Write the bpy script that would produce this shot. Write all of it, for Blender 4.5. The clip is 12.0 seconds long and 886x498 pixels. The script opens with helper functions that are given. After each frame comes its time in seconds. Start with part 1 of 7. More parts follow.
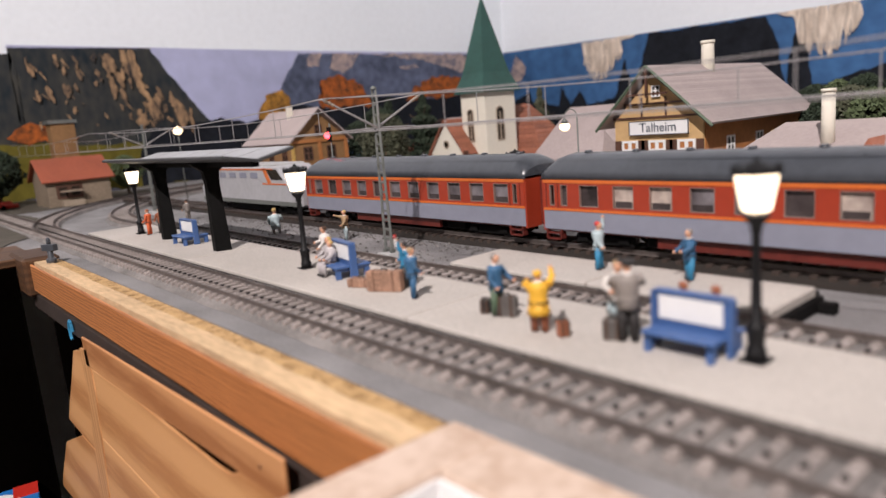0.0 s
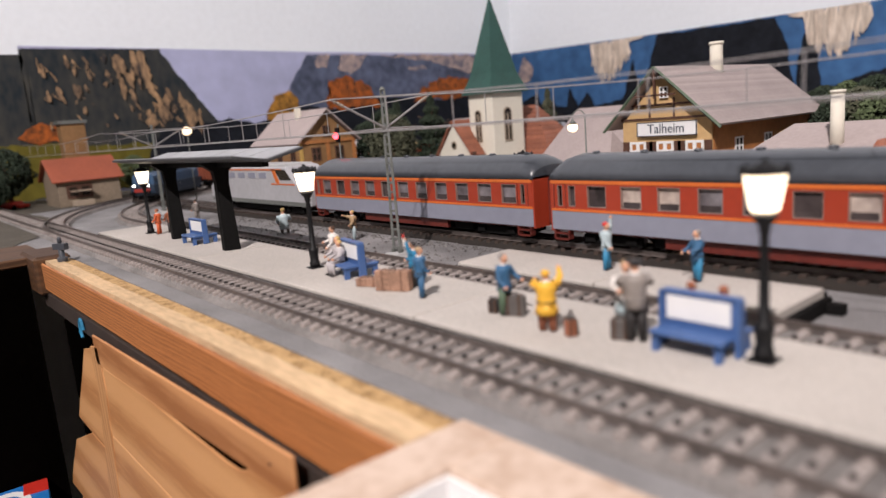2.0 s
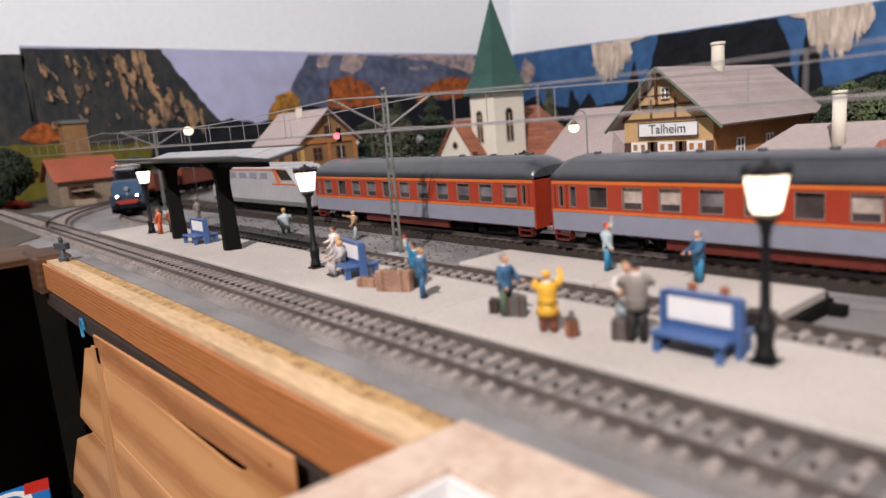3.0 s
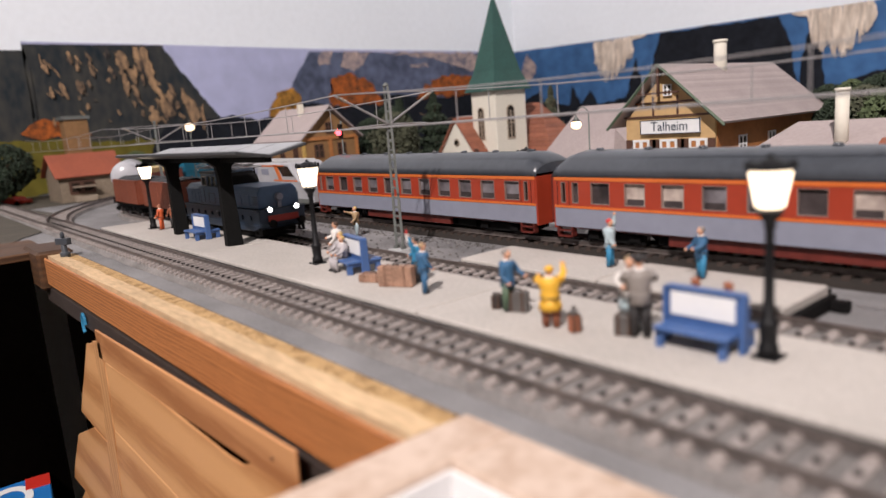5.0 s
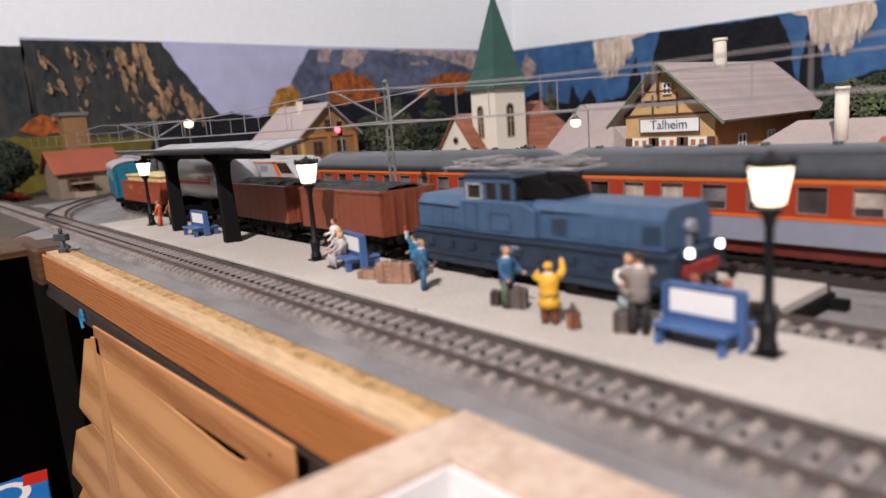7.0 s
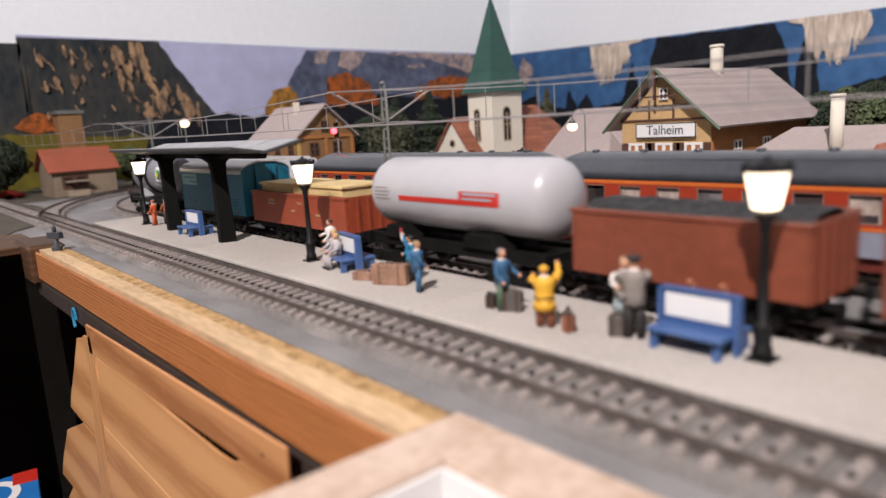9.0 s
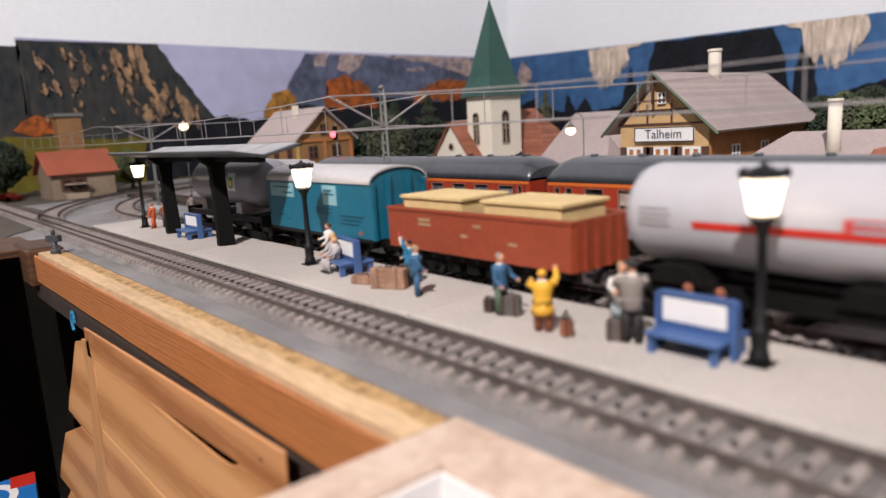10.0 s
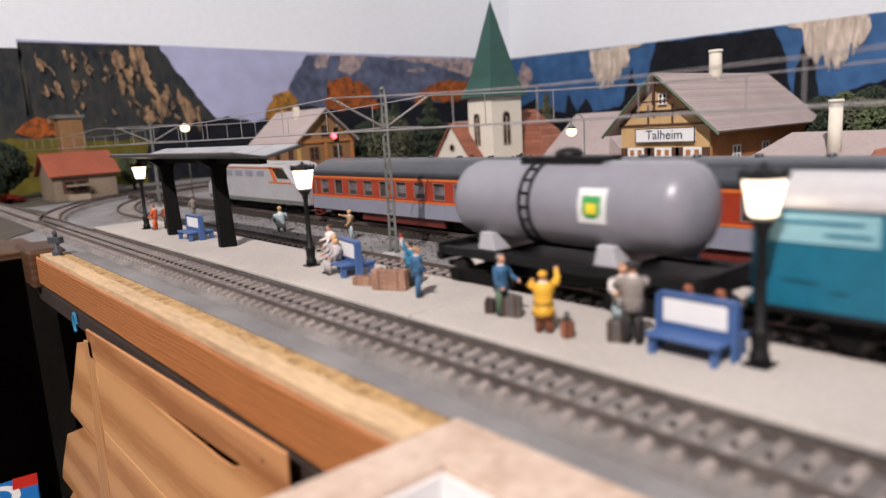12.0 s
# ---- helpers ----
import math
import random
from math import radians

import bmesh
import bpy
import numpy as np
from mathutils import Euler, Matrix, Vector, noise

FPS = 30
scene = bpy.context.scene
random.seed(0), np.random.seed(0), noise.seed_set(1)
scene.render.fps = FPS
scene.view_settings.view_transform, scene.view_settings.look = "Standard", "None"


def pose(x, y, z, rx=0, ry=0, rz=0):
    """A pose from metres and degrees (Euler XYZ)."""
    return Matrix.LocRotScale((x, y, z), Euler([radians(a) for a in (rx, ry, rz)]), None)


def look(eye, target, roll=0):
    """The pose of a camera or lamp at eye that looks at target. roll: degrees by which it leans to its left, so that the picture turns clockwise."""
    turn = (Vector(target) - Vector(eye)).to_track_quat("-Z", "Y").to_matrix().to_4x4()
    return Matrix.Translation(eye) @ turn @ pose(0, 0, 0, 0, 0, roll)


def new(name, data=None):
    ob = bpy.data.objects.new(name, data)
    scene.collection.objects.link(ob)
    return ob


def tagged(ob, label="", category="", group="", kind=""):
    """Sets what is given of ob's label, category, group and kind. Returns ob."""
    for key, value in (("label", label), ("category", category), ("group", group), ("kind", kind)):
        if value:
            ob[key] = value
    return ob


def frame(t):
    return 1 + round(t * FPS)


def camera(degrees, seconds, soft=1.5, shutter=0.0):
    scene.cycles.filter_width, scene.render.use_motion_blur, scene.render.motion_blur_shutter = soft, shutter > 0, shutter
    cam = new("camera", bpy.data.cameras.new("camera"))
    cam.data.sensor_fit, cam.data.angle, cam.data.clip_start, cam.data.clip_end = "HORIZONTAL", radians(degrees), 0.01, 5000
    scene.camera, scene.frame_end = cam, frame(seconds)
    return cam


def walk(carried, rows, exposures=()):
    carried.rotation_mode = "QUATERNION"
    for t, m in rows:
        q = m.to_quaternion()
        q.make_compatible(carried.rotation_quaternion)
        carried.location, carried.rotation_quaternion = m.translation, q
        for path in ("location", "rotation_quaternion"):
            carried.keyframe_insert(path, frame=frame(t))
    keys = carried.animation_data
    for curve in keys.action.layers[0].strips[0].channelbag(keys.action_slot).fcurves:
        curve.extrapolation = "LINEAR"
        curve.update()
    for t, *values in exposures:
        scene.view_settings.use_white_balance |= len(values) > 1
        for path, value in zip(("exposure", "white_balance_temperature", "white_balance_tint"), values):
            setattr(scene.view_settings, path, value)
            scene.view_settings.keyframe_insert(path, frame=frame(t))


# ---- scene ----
cam = camera(65.68, 12.0, soft=1.5, shutter=0.4)
cam.data.dof.use_dof = True
cam.data.dof.focus_distance = 0.45
cam.data.dof.aperture_fstop = 9.0
PATH = [
    (0.0, pose(-0.00069, 0.00136, 0.07435, 79.319, 4.698, 49.104)),
    (0.5, pose(-0.00057, 0.00057, 0.07419, 79.361, 4.715, 49.227)),
    (1.0, pose(-0.00054, 0.00029, 0.07429, 79.376, 4.695, 49.339)),
    (1.5, pose(-0.00054, 0.00040, 0.07392, 79.464, 4.608, 49.560)),
    (2.0, pose(0.00000, -0.00000, 0.07415, 79.456, 4.606, 49.706)),
    (2.5, pose(-0.00035, 0.00030, 0.07395, 79.488, 4.536, 49.742)),
    (3.0, pose(-0.00007, 0.00025, 0.07415, 79.482, 4.530, 49.822)),
    (5.0, pose(-0.00059, -0.00038, 0.07324, 79.315, 4.353, 49.895)),
    (5.5, pose(-0.00061, -0.00062, 0.07343, 79.234, 4.280, 49.919)),
    (6.0, pose(-0.00072, -0.00009, 0.07334, 79.251, 4.112, 49.922)),
    (6.5, pose(-0.00083, -0.00049, 0.07315, 79.222, 4.172, 49.894)),
    (7.0, pose(-0.00089, -0.00031, 0.07253, 79.181, 4.103, 49.835)),
    (9.0, pose(-0.00134, -0.00025, 0.07198, 79.425, 3.389, 49.552)),
    (9.5, pose(-0.00096, -0.00065, 0.07251, 79.528, 3.319, 49.473)),
    (10.0, pose(-0.00090, -0.00043, 0.07256, 79.661, 3.297, 49.464)),
    (10.5, pose(-0.00095, -0.00030, 0.07273, 79.722, 3.307, 49.456)),
    (11.0, pose(-0.00060, -0.00043, 0.07235, 79.751, 3.326, 49.514)),
    (11.5, pose(-0.00049, -0.00095, 0.07296, 79.654, 3.416, 49.497)),
    (12.0, pose(-0.00047, -0.00066, 0.07285, 79.727, 3.396, 49.548)),
]
walk(cam, PATH)

# ---- light: a shaded ceiling lamp behind the viewer, and the dim glow of a lit room ----
world = bpy.data.worlds.new("room_glow")
scene.world = world
world.use_nodes = True
world.node_tree.nodes["Background"].inputs[0].default_value = (1.0, 0.93, 0.86, 1)
world.node_tree.nodes["Background"].inputs[1].default_value = 0.02
LAMP_AT = (0.60, -1.11, 1.62)
lamp_data = bpy.data.lights.new("ceiling_bulb", "AREA")
lamp_data.shape, lamp_data.size, lamp_data.energy, lamp_data.color = "DISK", 0.055, 71.5, (1.0, 0.905, 0.885)
lamp_ob = new("ceiling_bulb", lamp_data)
lamp_ob.matrix_world = look(LAMP_AT, (-0.3, 0.3, 0.0))
# ---- materials ----
def mat(name, col, rough=0.6, metal=0.0, var=0.25, grain=300.0, stain=25.0, bump=0.15, col2=None, emit=0.0, rand=0.0, spec=0.5, stretch=None, lo=0.7, hi=1.3):
    """A procedural surface: fine grain and broad stains vary the base colour; grain also gives relief. Scales are per metre."""
    m = bpy.data.materials.new(name)
    m.use_nodes = True
    nt = m.node_tree
    b = nt.nodes["Principled BSDF"]
    b.inputs["Roughness"].default_value, b.inputs["Metallic"].default_value = rough, metal
    b.inputs["Specular IOR Level"].default_value = spec
    co = nt.nodes.new("ShaderNodeTexCoord")
    n1, n2 = nt.nodes.new("ShaderNodeTexNoise"), nt.nodes.new("ShaderNodeTexNoise")
    n1.inputs["Scale"].default_value, n1.inputs["Detail"].default_value = grain, 4.0
    n2.inputs["Scale"].default_value, n2.inputs["Detail"].default_value = stain, 3.0
    coords = co.outputs["Object"]
    if stretch:
        mp = nt.nodes.new("ShaderNodeMapping")
        mp.inputs["Scale"].default_value = stretch
        nt.links.new(coords, mp.inputs["Vector"])
        coords = mp.outputs[0]
    for n in (n1, n2):
        nt.links.new(coords, n.inputs["Vector"])
    add = nt.nodes.new("ShaderNodeMath")
    add.operation = "ADD"
    nt.links.new(n1.outputs["Fac"], add.inputs[0])
    nt.links.new(n2.outputs["Fac"], add.inputs[1])
    ramp = nt.nodes.new("ShaderNodeMapRange")
    ramp.inputs["From Min"].default_value, ramp.inputs["From Max"].default_value = lo, hi
    nt.links.new(add.outputs[0], ramp.inputs["Value"])
    mix = nt.nodes.new("ShaderNodeMix")
    mix.data_type = "RGBA"
    dark = col2 if col2 else tuple(c * (1 - var) for c in col)
    light = col if col2 else tuple(min(1, c * (1 + var * 0.6)) for c in col)
    mix.inputs["A"].default_value, mix.inputs["B"].default_value = (*dark, 1), (*light, 1)
    nt.links.new(ramp.outputs[0], mix.inputs["Factor"])
    out = mix.outputs["Result"]
    if rand:
        inf = nt.nodes.new("ShaderNodeObjectInfo")
        mr = nt.nodes.new("ShaderNodeMapRange")
        mr.inputs["To Min"].default_value, mr.inputs["To Max"].default_value = 1 - rand, 1 + rand
        nt.links.new(inf.outputs["Random"], mr.inputs["Value"])
        hsv = nt.nodes.new("ShaderNodeHueSaturation")
        nt.links.new(mr.outputs[0], hsv.inputs["Value"])
        nt.links.new(out, hsv.inputs["Color"])
        out = hsv.outputs["Color"]
    nt.links.new(out, b.inputs["Base Color"])
    if bump:
        bp = nt.nodes.new("ShaderNodeBump")
        bp.inputs["Strength"].default_value, bp.inputs["Distance"].default_value = bump, 0.0006
        nt.links.new(n1.outputs["Fac"], bp.inputs["Height"])
        nt.links.new(bp.outputs[0], b.inputs["Normal"])
    if emit:
        b.inputs["Emission Color"].default_value = (*col, 1)
        b.inputs["Emission Strength"].default_value = emit
    return m


def wood(name, col, dark, along="x", rings=70.0, rough=0.55):
    """Pine with long grain lines and broad tone changes."""
    m = mat(name, col, rough, 0, 0.2, 500, 14, 0.2)
    nt = m.node_tree
    b = nt.nodes["Principled BSDF"]
    co = nt.nodes.new("ShaderNodeTexCoord")
    mp = nt.nodes.new("ShaderNodeMapping")
    mp.inputs["Scale"].default_value = {"x": (0.07, 1, 1), "y": (1, 0.07, 1), "z": (1, 1, 0.07)}[along]
    wv = nt.nodes.new("ShaderNodeTexNoise")
    wv.inputs["Scale"].default_value, wv.inputs["Detail"].default_value, wv.inputs["Distortion"].default_value = max(rings * 6, 420.0), 3.0, 0.4
    big = nt.nodes.new("ShaderNodeTexWave")
    big.wave_type, big.bands_direction = "BANDS", "Z" if along != "z" else "X"
    big.inputs["Scale"].default_value, big.inputs["Distortion"].default_value = rings, 6.0
    big.inputs["Detail"].default_value, big.inputs["Detail Scale"].default_value = 2.0, 1.2
    nt.links.new(co.outputs["Object"], mp.inputs["Vector"])
    for n in (wv, big):
        nt.links.new(mp.outputs[0], n.inputs["Vector"])
    mul = nt.nodes.new("ShaderNodeMath")
    mul.operation = "MULTIPLY"
    nt.links.new(wv.outputs["Fac"], mul.inputs[0])
    nt.links.new(big.outputs["Fac"], mul.inputs[1])
    rr = nt.nodes.new("ShaderNodeMapRange")
    rr.inputs["From Min"].default_value, rr.inputs["From Max"].default_value = 0.08, 0.46
    nt.links.new(mul.outputs[0], rr.inputs["Value"])
    mix = nt.nodes.new("ShaderNodeMix")
    mix.data_type = "RGBA"
    mix.inputs["A"].default_value, mix.inputs["B"].default_value = (*col, 1), (*dark, 1)
    nt.links.new(rr.outputs[0], mix.inputs["Factor"])
    old = b.inputs["Base Color"].links[0].from_socket
    blend = nt.nodes.new("ShaderNodeMix")
    blend.data_type, blend.blend_type = "RGBA", "MIX"
    blend.inputs["Factor"].default_value = 0.85
    nt.links.new(old, blend.inputs["A"])
    nt.links.new(mix.outputs["Result"], blend.inputs["B"])
    nt.links.new(blend.outputs["Result"], b.inputs["Base Color"])
    return m


M = {}
M["ground"] = mat("grey_gravel_paint", (0.250, 0.243, 0.246), 0.85, 0, 0.48, 1300, 22, 0.8)
M["platform"] = mat("platform_card", (0.475, 0.440, 0.405), 0.85, 0, 0.20, 900, 16, 0.25)
M["ballast"] = mat("ballast", (0.205, 0.190, 0.182), 0.95, 0, 0.5, 1100, 40, 0.7)
M["sleeper"] = mat("sleeper_plastic", (0.320, 0.280, 0.262), 0.7, 0, 0.35, 900, 60, 0.2, rand=0.15)
M["rail"] = mat("rail_steel", (0.140, 0.118, 0.108), 0.34, 0.4, 0.4, 600, 60, 0.1)
# brown roadbed and sleepers, darkened for the coaches' shadow
M["shaded_bed"] = mat("shaded_brown_roadbed", (0.020, 0.015, 0.012), 0.9, 0, 0.4, 900, 50, 0.4)
M["shaded_sleeper"] = mat("shaded_brown_sleeper", (0.048, 0.032, 0.025), 0.8, 0, 0.3, 700, 60, 0.2)
M["stud"] = mat("stud_dark", (0.022, 0.018, 0.017), 0.5, 0.3)
M["black"] = mat("black_plastic", (0.011, 0.011, 0.012), 0.5, 0, 0.3, 400, 60, 0.1, spec=0.2)
M["blackmatt"] = mat("black_matt", (0.008, 0.0075, 0.0075), 0.8, 0, 0.4, 500, 60, 0.2, spec=0.1)
M["postblack"] = mat("black_post_paint", (0.005, 0.005, 0.005), 0.6, 0, 0.4, 500, 60, 0.1, spec=0.12)
# unseen walls, kept dark to lower the fill light
M["far_wall"] = mat("tan_wall", (0.17, 0.14, 0.11), 0.9, 0, 0.06, 60, 3, 0.05)
# near-black stands for the deep shade in the well
M["well"] = mat("well_shade_black", (0.0016, 0.0012, 0.0010), 1.0, 0, 0.4, 300, 20, 0.0, spec=0.0)
M["white_wall"] = mat("white_wall", (0.86, 0.905, 0.955), 0.9, 0, 0.04, 90, 3, 0.05)
# unseen ceiling, greyed for less bounce
M["ceil"] = mat("bounce_cut_ceiling", (0.26, 0.25, 0.245), 0.9, 0, 0.04, 60, 3, 0.0)
M["floor"] = mat("brown_floor", (0.12, 0.08, 0.05), 0.5, 0, 0.3, 60, 4, 0.0)
M["pine"] = wood("pine_beam", (0.53, 0.210, 0.070), (0.25, 0.085, 0.026), "x", 170)
M["pine_light"] = wood("pine_plank", (0.58, 0.285, 0.120), (0.33, 0.125, 0.042), "x", 14)
M["pine_panel"] = wood("pine_panel", (0.67, 0.355, 0.152), (0.44, 0.190, 0.066), "x", 9)
# brown wood, its colour darkened for the shadow at the well corner
M["edge_wood"] = wood("shaded_brown_edge_wood", (0.105, 0.050, 0.022), (0.050, 0.022, 0.010), "y", 60)
M["pine_up"] = wood("pine_upright", (0.62, 0.33, 0.145), (0.45, 0.205, 0.075), "z", 60)
M["batten"] = mat("dark_stained_batten", (0.050, 0.036, 0.030), 0.6, 0, 0.3, 300, 40, 0.1)
M["earth"] = mat("dark_brown_ground", (0.105, 0.090, 0.070), 0.95, 0, 0.5, 700, 45, 0.6, col2=(0.050, 0.044, 0.032))
M["rubble"] = mat("rubble_grey", (0.16, 0.15, 0.145), 0.9, 0, 0.5, 500, 60, 0.4)
M["frame_pale"] = mat("pale_window_frame", (0.30, 0.21, 0.18), 0.4, 0.2, 0.15)
# window panes: lit, dim and unlit looks put into the colour
M["window_lit"] = mat("blind_painted_lit", (0.62, 0.52, 0.45), 0.5, 0, 0.45, 160, 70, 0.0, col2=(0.22, 0.17, 0.15))
M["window_dim"] = mat("blind_painted_dim", (0.23, 0.21, 0.225), 0.3, 0, 0.5, 160, 70, 0.0, col2=(0.07, 0.06, 0.065))
M["window_dark"] = mat("compartment_painted_unlit", (0.075, 0.060, 0.060), 0.2, 0, 0.5, 160, 70, 0.0, col2=(0.025, 0.02, 0.02))
M["board_y"] = mat("pale_board", (0.62, 0.49, 0.40), 0.85, 0, 0.35, 260, 55, 0.5, col2=(0.48, 0.35, 0.265), lo=0.75, hi=1.15)
M["chip"] = mat("chipboard", (0.54, 0.345, 0.155), 0.9, 0, 0.4, 1100, 160, 0.8, col2=(0.22, 0.12, 0.04), lo=0.78, hi=1.08)
M["chip_edge"] = mat("sawn_pale_edge", (0.60, 0.42, 0.245), 0.9, 0, 0.3, 500, 40, 0.4, stretch=(0.25, 1, 1))
M["tealprint"] = mat("dark_teal_print", (0.006, 0.07, 0.115), 0.5)
M["paper"] = mat("white_paper", (0.85, 0.84, 0.84), 0.8, 0, 0.03, 100, 10, 0.0)
M["coach_red"] = mat("coach_red", (0.33, 0.040, 0.017), 0.35, 0, 0.12, 200, 20, 0.03)
M["coach_orange"] = mat("coach_orange", (0.60, 0.145, 0.03), 0.35, 0, 0.08, 200, 20, 0.02)
M["coach_grey"] = mat("coach_grey", (0.235, 0.245, 0.305), 0.38, 0, 0.08, 200, 20, 0.02)
M["coach_roof"] = mat("coach_roof", (0.060, 0.067, 0.080), 0.30, 0, 0.2, 250, 20, 0.05)
M["under_red"] = mat("underframe_red", (0.125, 0.020, 0.014), 0.5, 0, 0.3, 300, 50, 0.1)
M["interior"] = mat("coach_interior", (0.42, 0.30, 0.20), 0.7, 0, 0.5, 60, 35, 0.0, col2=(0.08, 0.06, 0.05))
M["loco_blue"] = mat("loco_blue", (0.052, 0.104, 0.190), 0.42, 0, 0.18, 250, 30, 0.04)
M["loco_dark"] = mat("loco_frame_blue", (0.019, 0.035, 0.062), 0.5, 0, 0.3, 250, 30, 0.05)
M["beam_red"] = mat("dull_red", (0.30, 0.028, 0.020), 0.5, 0, 0.2)
M["red"] = mat("bright_red", (0.55, 0.030, 0.020), 0.4, 0, 0.12)
M["brown"] = mat("wagon_brown", (0.22, 0.058, 0.030), 0.5, 0, 0.22, 300, 30, 0.08)
M["brownred"] = mat("wagon_rust_red", (0.30, 0.058, 0.024), 0.48, 0, 0.2, 300, 30, 0.06)
M["yellow_load"] = mat("pale_yellow_load", (0.66, 0.50, 0.24), 0.7, 0, 0.15, 300, 40, 0.1)
M["tank_white"] = mat("tank_white", (0.47, 0.47, 0.50), 0.28, 0, 0.06, 100, 20, 0.02)
M["tank_grey"] = mat("tank_grey", (0.25, 0.25, 0.29), 0.34, 0, 0.10, 150, 25, 0.02)
M["teal"] = mat("wagon_teal", (0.008, 0.140, 0.225), 0.42, 0, 0.15, 250, 25, 0.05)
M["silver"] = mat("silver_roof", (0.60, 0.59, 0.60), 0.32, 0.25, 0.1, 250, 30, 0.03)
M["white"] = mat("white_print", (0.78, 0.78, 0.78), 0.5, 0, 0.05)
M["paleprint"] = mat("pale_blue_print", (0.25, 0.47, 0.53), 0.5, 0, 0.1)
M["badge_green"] = mat("badge_green", (0.05, 0.34, 0.09), 0.4)
M["badge_yellow"] = mat("badge_yellow", (0.8, 0.68, 0.05), 0.4)
M["wheel"] = mat("wheel_steel", (0.10, 0.09, 0.09), 0.4, 0.7, 0.3)
M["coal"] = mat("coal", (0.020, 0.020, 0.022), 0.6, 0, 0.5, 600, 80, 0.8)
M["wire"] = mat("catenary_wire", (0.42, 0.40, 0.40), 0.4, 0.5, 0.1)
M["mast"] = mat("mast_grey", (0.16, 0.17, 0.16), 0.55, 0.2, 0.2)
M["concrete"] = mat("concrete_foot", (0.42, 0.42, 0.42), 0.9, 0, 0.2)
M["lampglass"] = mat("lit_lamp_glass", (1.0, 0.80, 0.58), 0.4, 0, 0.0, emit=3.0, bump=0)
M["headlight"] = mat("lit_headlight", (1.0, 0.97, 0.95), 0.4, 0, 0.0, emit=9.0, bump=0)
M["redglow"] = mat("lit_red_signal", (1.0, 0.055, 0.075), 0.4, 0, 0.0, emit=7.0, bump=0)
M["warmglow"] = mat("lit_bulb", (1.0, 0.76, 0.50), 0.4, 0, 0.0, emit=2.2, bump=0)
M["bench_blue"] = mat("bench_blue", (0.058, 0.122, 0.30), 0.4, 0, 0.12, 300, 50, 0.03)
M["roof_panel"] = mat("canopy_panel", (0.36, 0.37, 0.39), 0.45, 0, 0.15, 250, 40, 0.05)
M["roof_dark"] = mat("canopy_dark", (0.05, 0.052, 0.056), 0.5, 0, 0.2)
M["case_brown"] = mat("suitcase_brown", (0.34, 0.195, 0.13), 0.7, 0, 0.45, 900, 150, 0.9)
M["strap"] = mat("brown_strap", (0.22, 0.12, 0.08), 0.6, 0, 0.2)
M["case_dark"] = mat("suitcase_dark", (0.10, 0.09, 0.085), 0.6, 0, 0.2)
M["skin"] = mat("figure_skin_paint", (0.62, 0.33, 0.21), 0.6, 0, 0.1)
M["hair"] = mat("figure_hair_paint", (0.07, 0.035, 0.02), 0.6)
M["blond"] = mat("figure_straw_paint", (0.62, 0.42, 0.16), 0.6)
M["f_blue"] = mat("figure_blue_paint", (0.035, 0.12, 0.24), 0.6, 0, 0.2)
M["f_cyan"] = mat("figure_light_blue_paint", (0.03, 0.22, 0.40), 0.6, 0, 0.2)
M["f_pale"] = mat("figure_pale_paint", (0.45, 0.55, 0.58), 0.6, 0, 0.15)
M["f_lilac"] = mat("figure_pale_grey_paint", (0.46, 0.43, 0.44), 0.6, 0, 0.25)
M["f_white"] = mat("figure_white_paint", (0.74, 0.70, 0.66), 0.6, 0, 0.1)
M["f_green"] = mat("figure_green_paint", (0.08, 0.13, 0.08), 0.6, 0, 0.2)
M["f_yellow"] = mat("figure_yellow_paint", (0.78, 0.43, 0.04), 0.6, 0, 0.12)
M["f_grey"] = mat("figure_grey_paint", (0.25, 0.22, 0.20), 0.6, 0, 0.2)
M["f_black"] = mat("figure_black_paint", (0.025, 0.022, 0.022), 0.6)
M["f_brown"] = mat("figure_brown_paint", (0.30, 0.10, 0.05), 0.6, 0, 0.2)
M["f_tan"] = mat("figure_tan_paint", (0.40, 0.27, 0.15), 0.6, 0, 0.2)
M["f_red"] = mat("figure_red_paint", (0.50, 0.035, 0.03), 0.6, 0, 0.1)
M["f_orange"] = mat("figure_orange_paint", (0.60, 0.11, 0.03), 0.6, 0, 0.1)
M["plaster"] = mat("cream_plaster", (0.74, 0.70, 0.60), 0.85, 0, 0.06, 250, 25, 0.1)
M["ochre"] = mat("ochre_plaster", (0.56, 0.37, 0.175), 0.8, 0, 0.12, 200, 25, 0.1)
M["ochre_dark"] = mat("brown_ochre_plaster", (0.25, 0.135, 0.055), 0.8, 0, 0.2, 200, 25, 0.1)
M["timber_yellow"] = mat("yellow_timber", (0.50, 0.32, 0.09), 0.7, 0, 0.15)
M["orangewood"] = mat("orange_brown_boards", (0.40, 0.16, 0.05), 0.7, 0, 0.2, 200, 40, 0.1)
M["spire"] = mat("green_copper_shingle", (0.022, 0.082, 0.068), 0.6, 0, 0.2, 300, 40, 0.2)
M["tile_red"] = mat("red_brown_tile", (0.30, 0.11, 0.065), 0.7, 0, 0.25, 300, 40, 0.2, rand=0.2)
# orange tile, lowered in colour for the dimmer light at the far shed
M["tile_orange"] = mat("dimmed_orange_tile", (0.31, 0.075, 0.035), 0.7, 0, 0.15, 250, 30, 0.1)
M["slate"] = mat("grey_slate_roof", (0.40, 0.335, 0.325), 0.75, 0, 0.12, 400, 30, 0.2, rand=0.1)
M["greentrim"] = mat("green_trim", (0.085, 0.125, 0.080), 0.6, 0, 0.15)
M["darkglass"] = mat("dark_window", (0.03, 0.025, 0.02), 0.15, 0, 0.3)
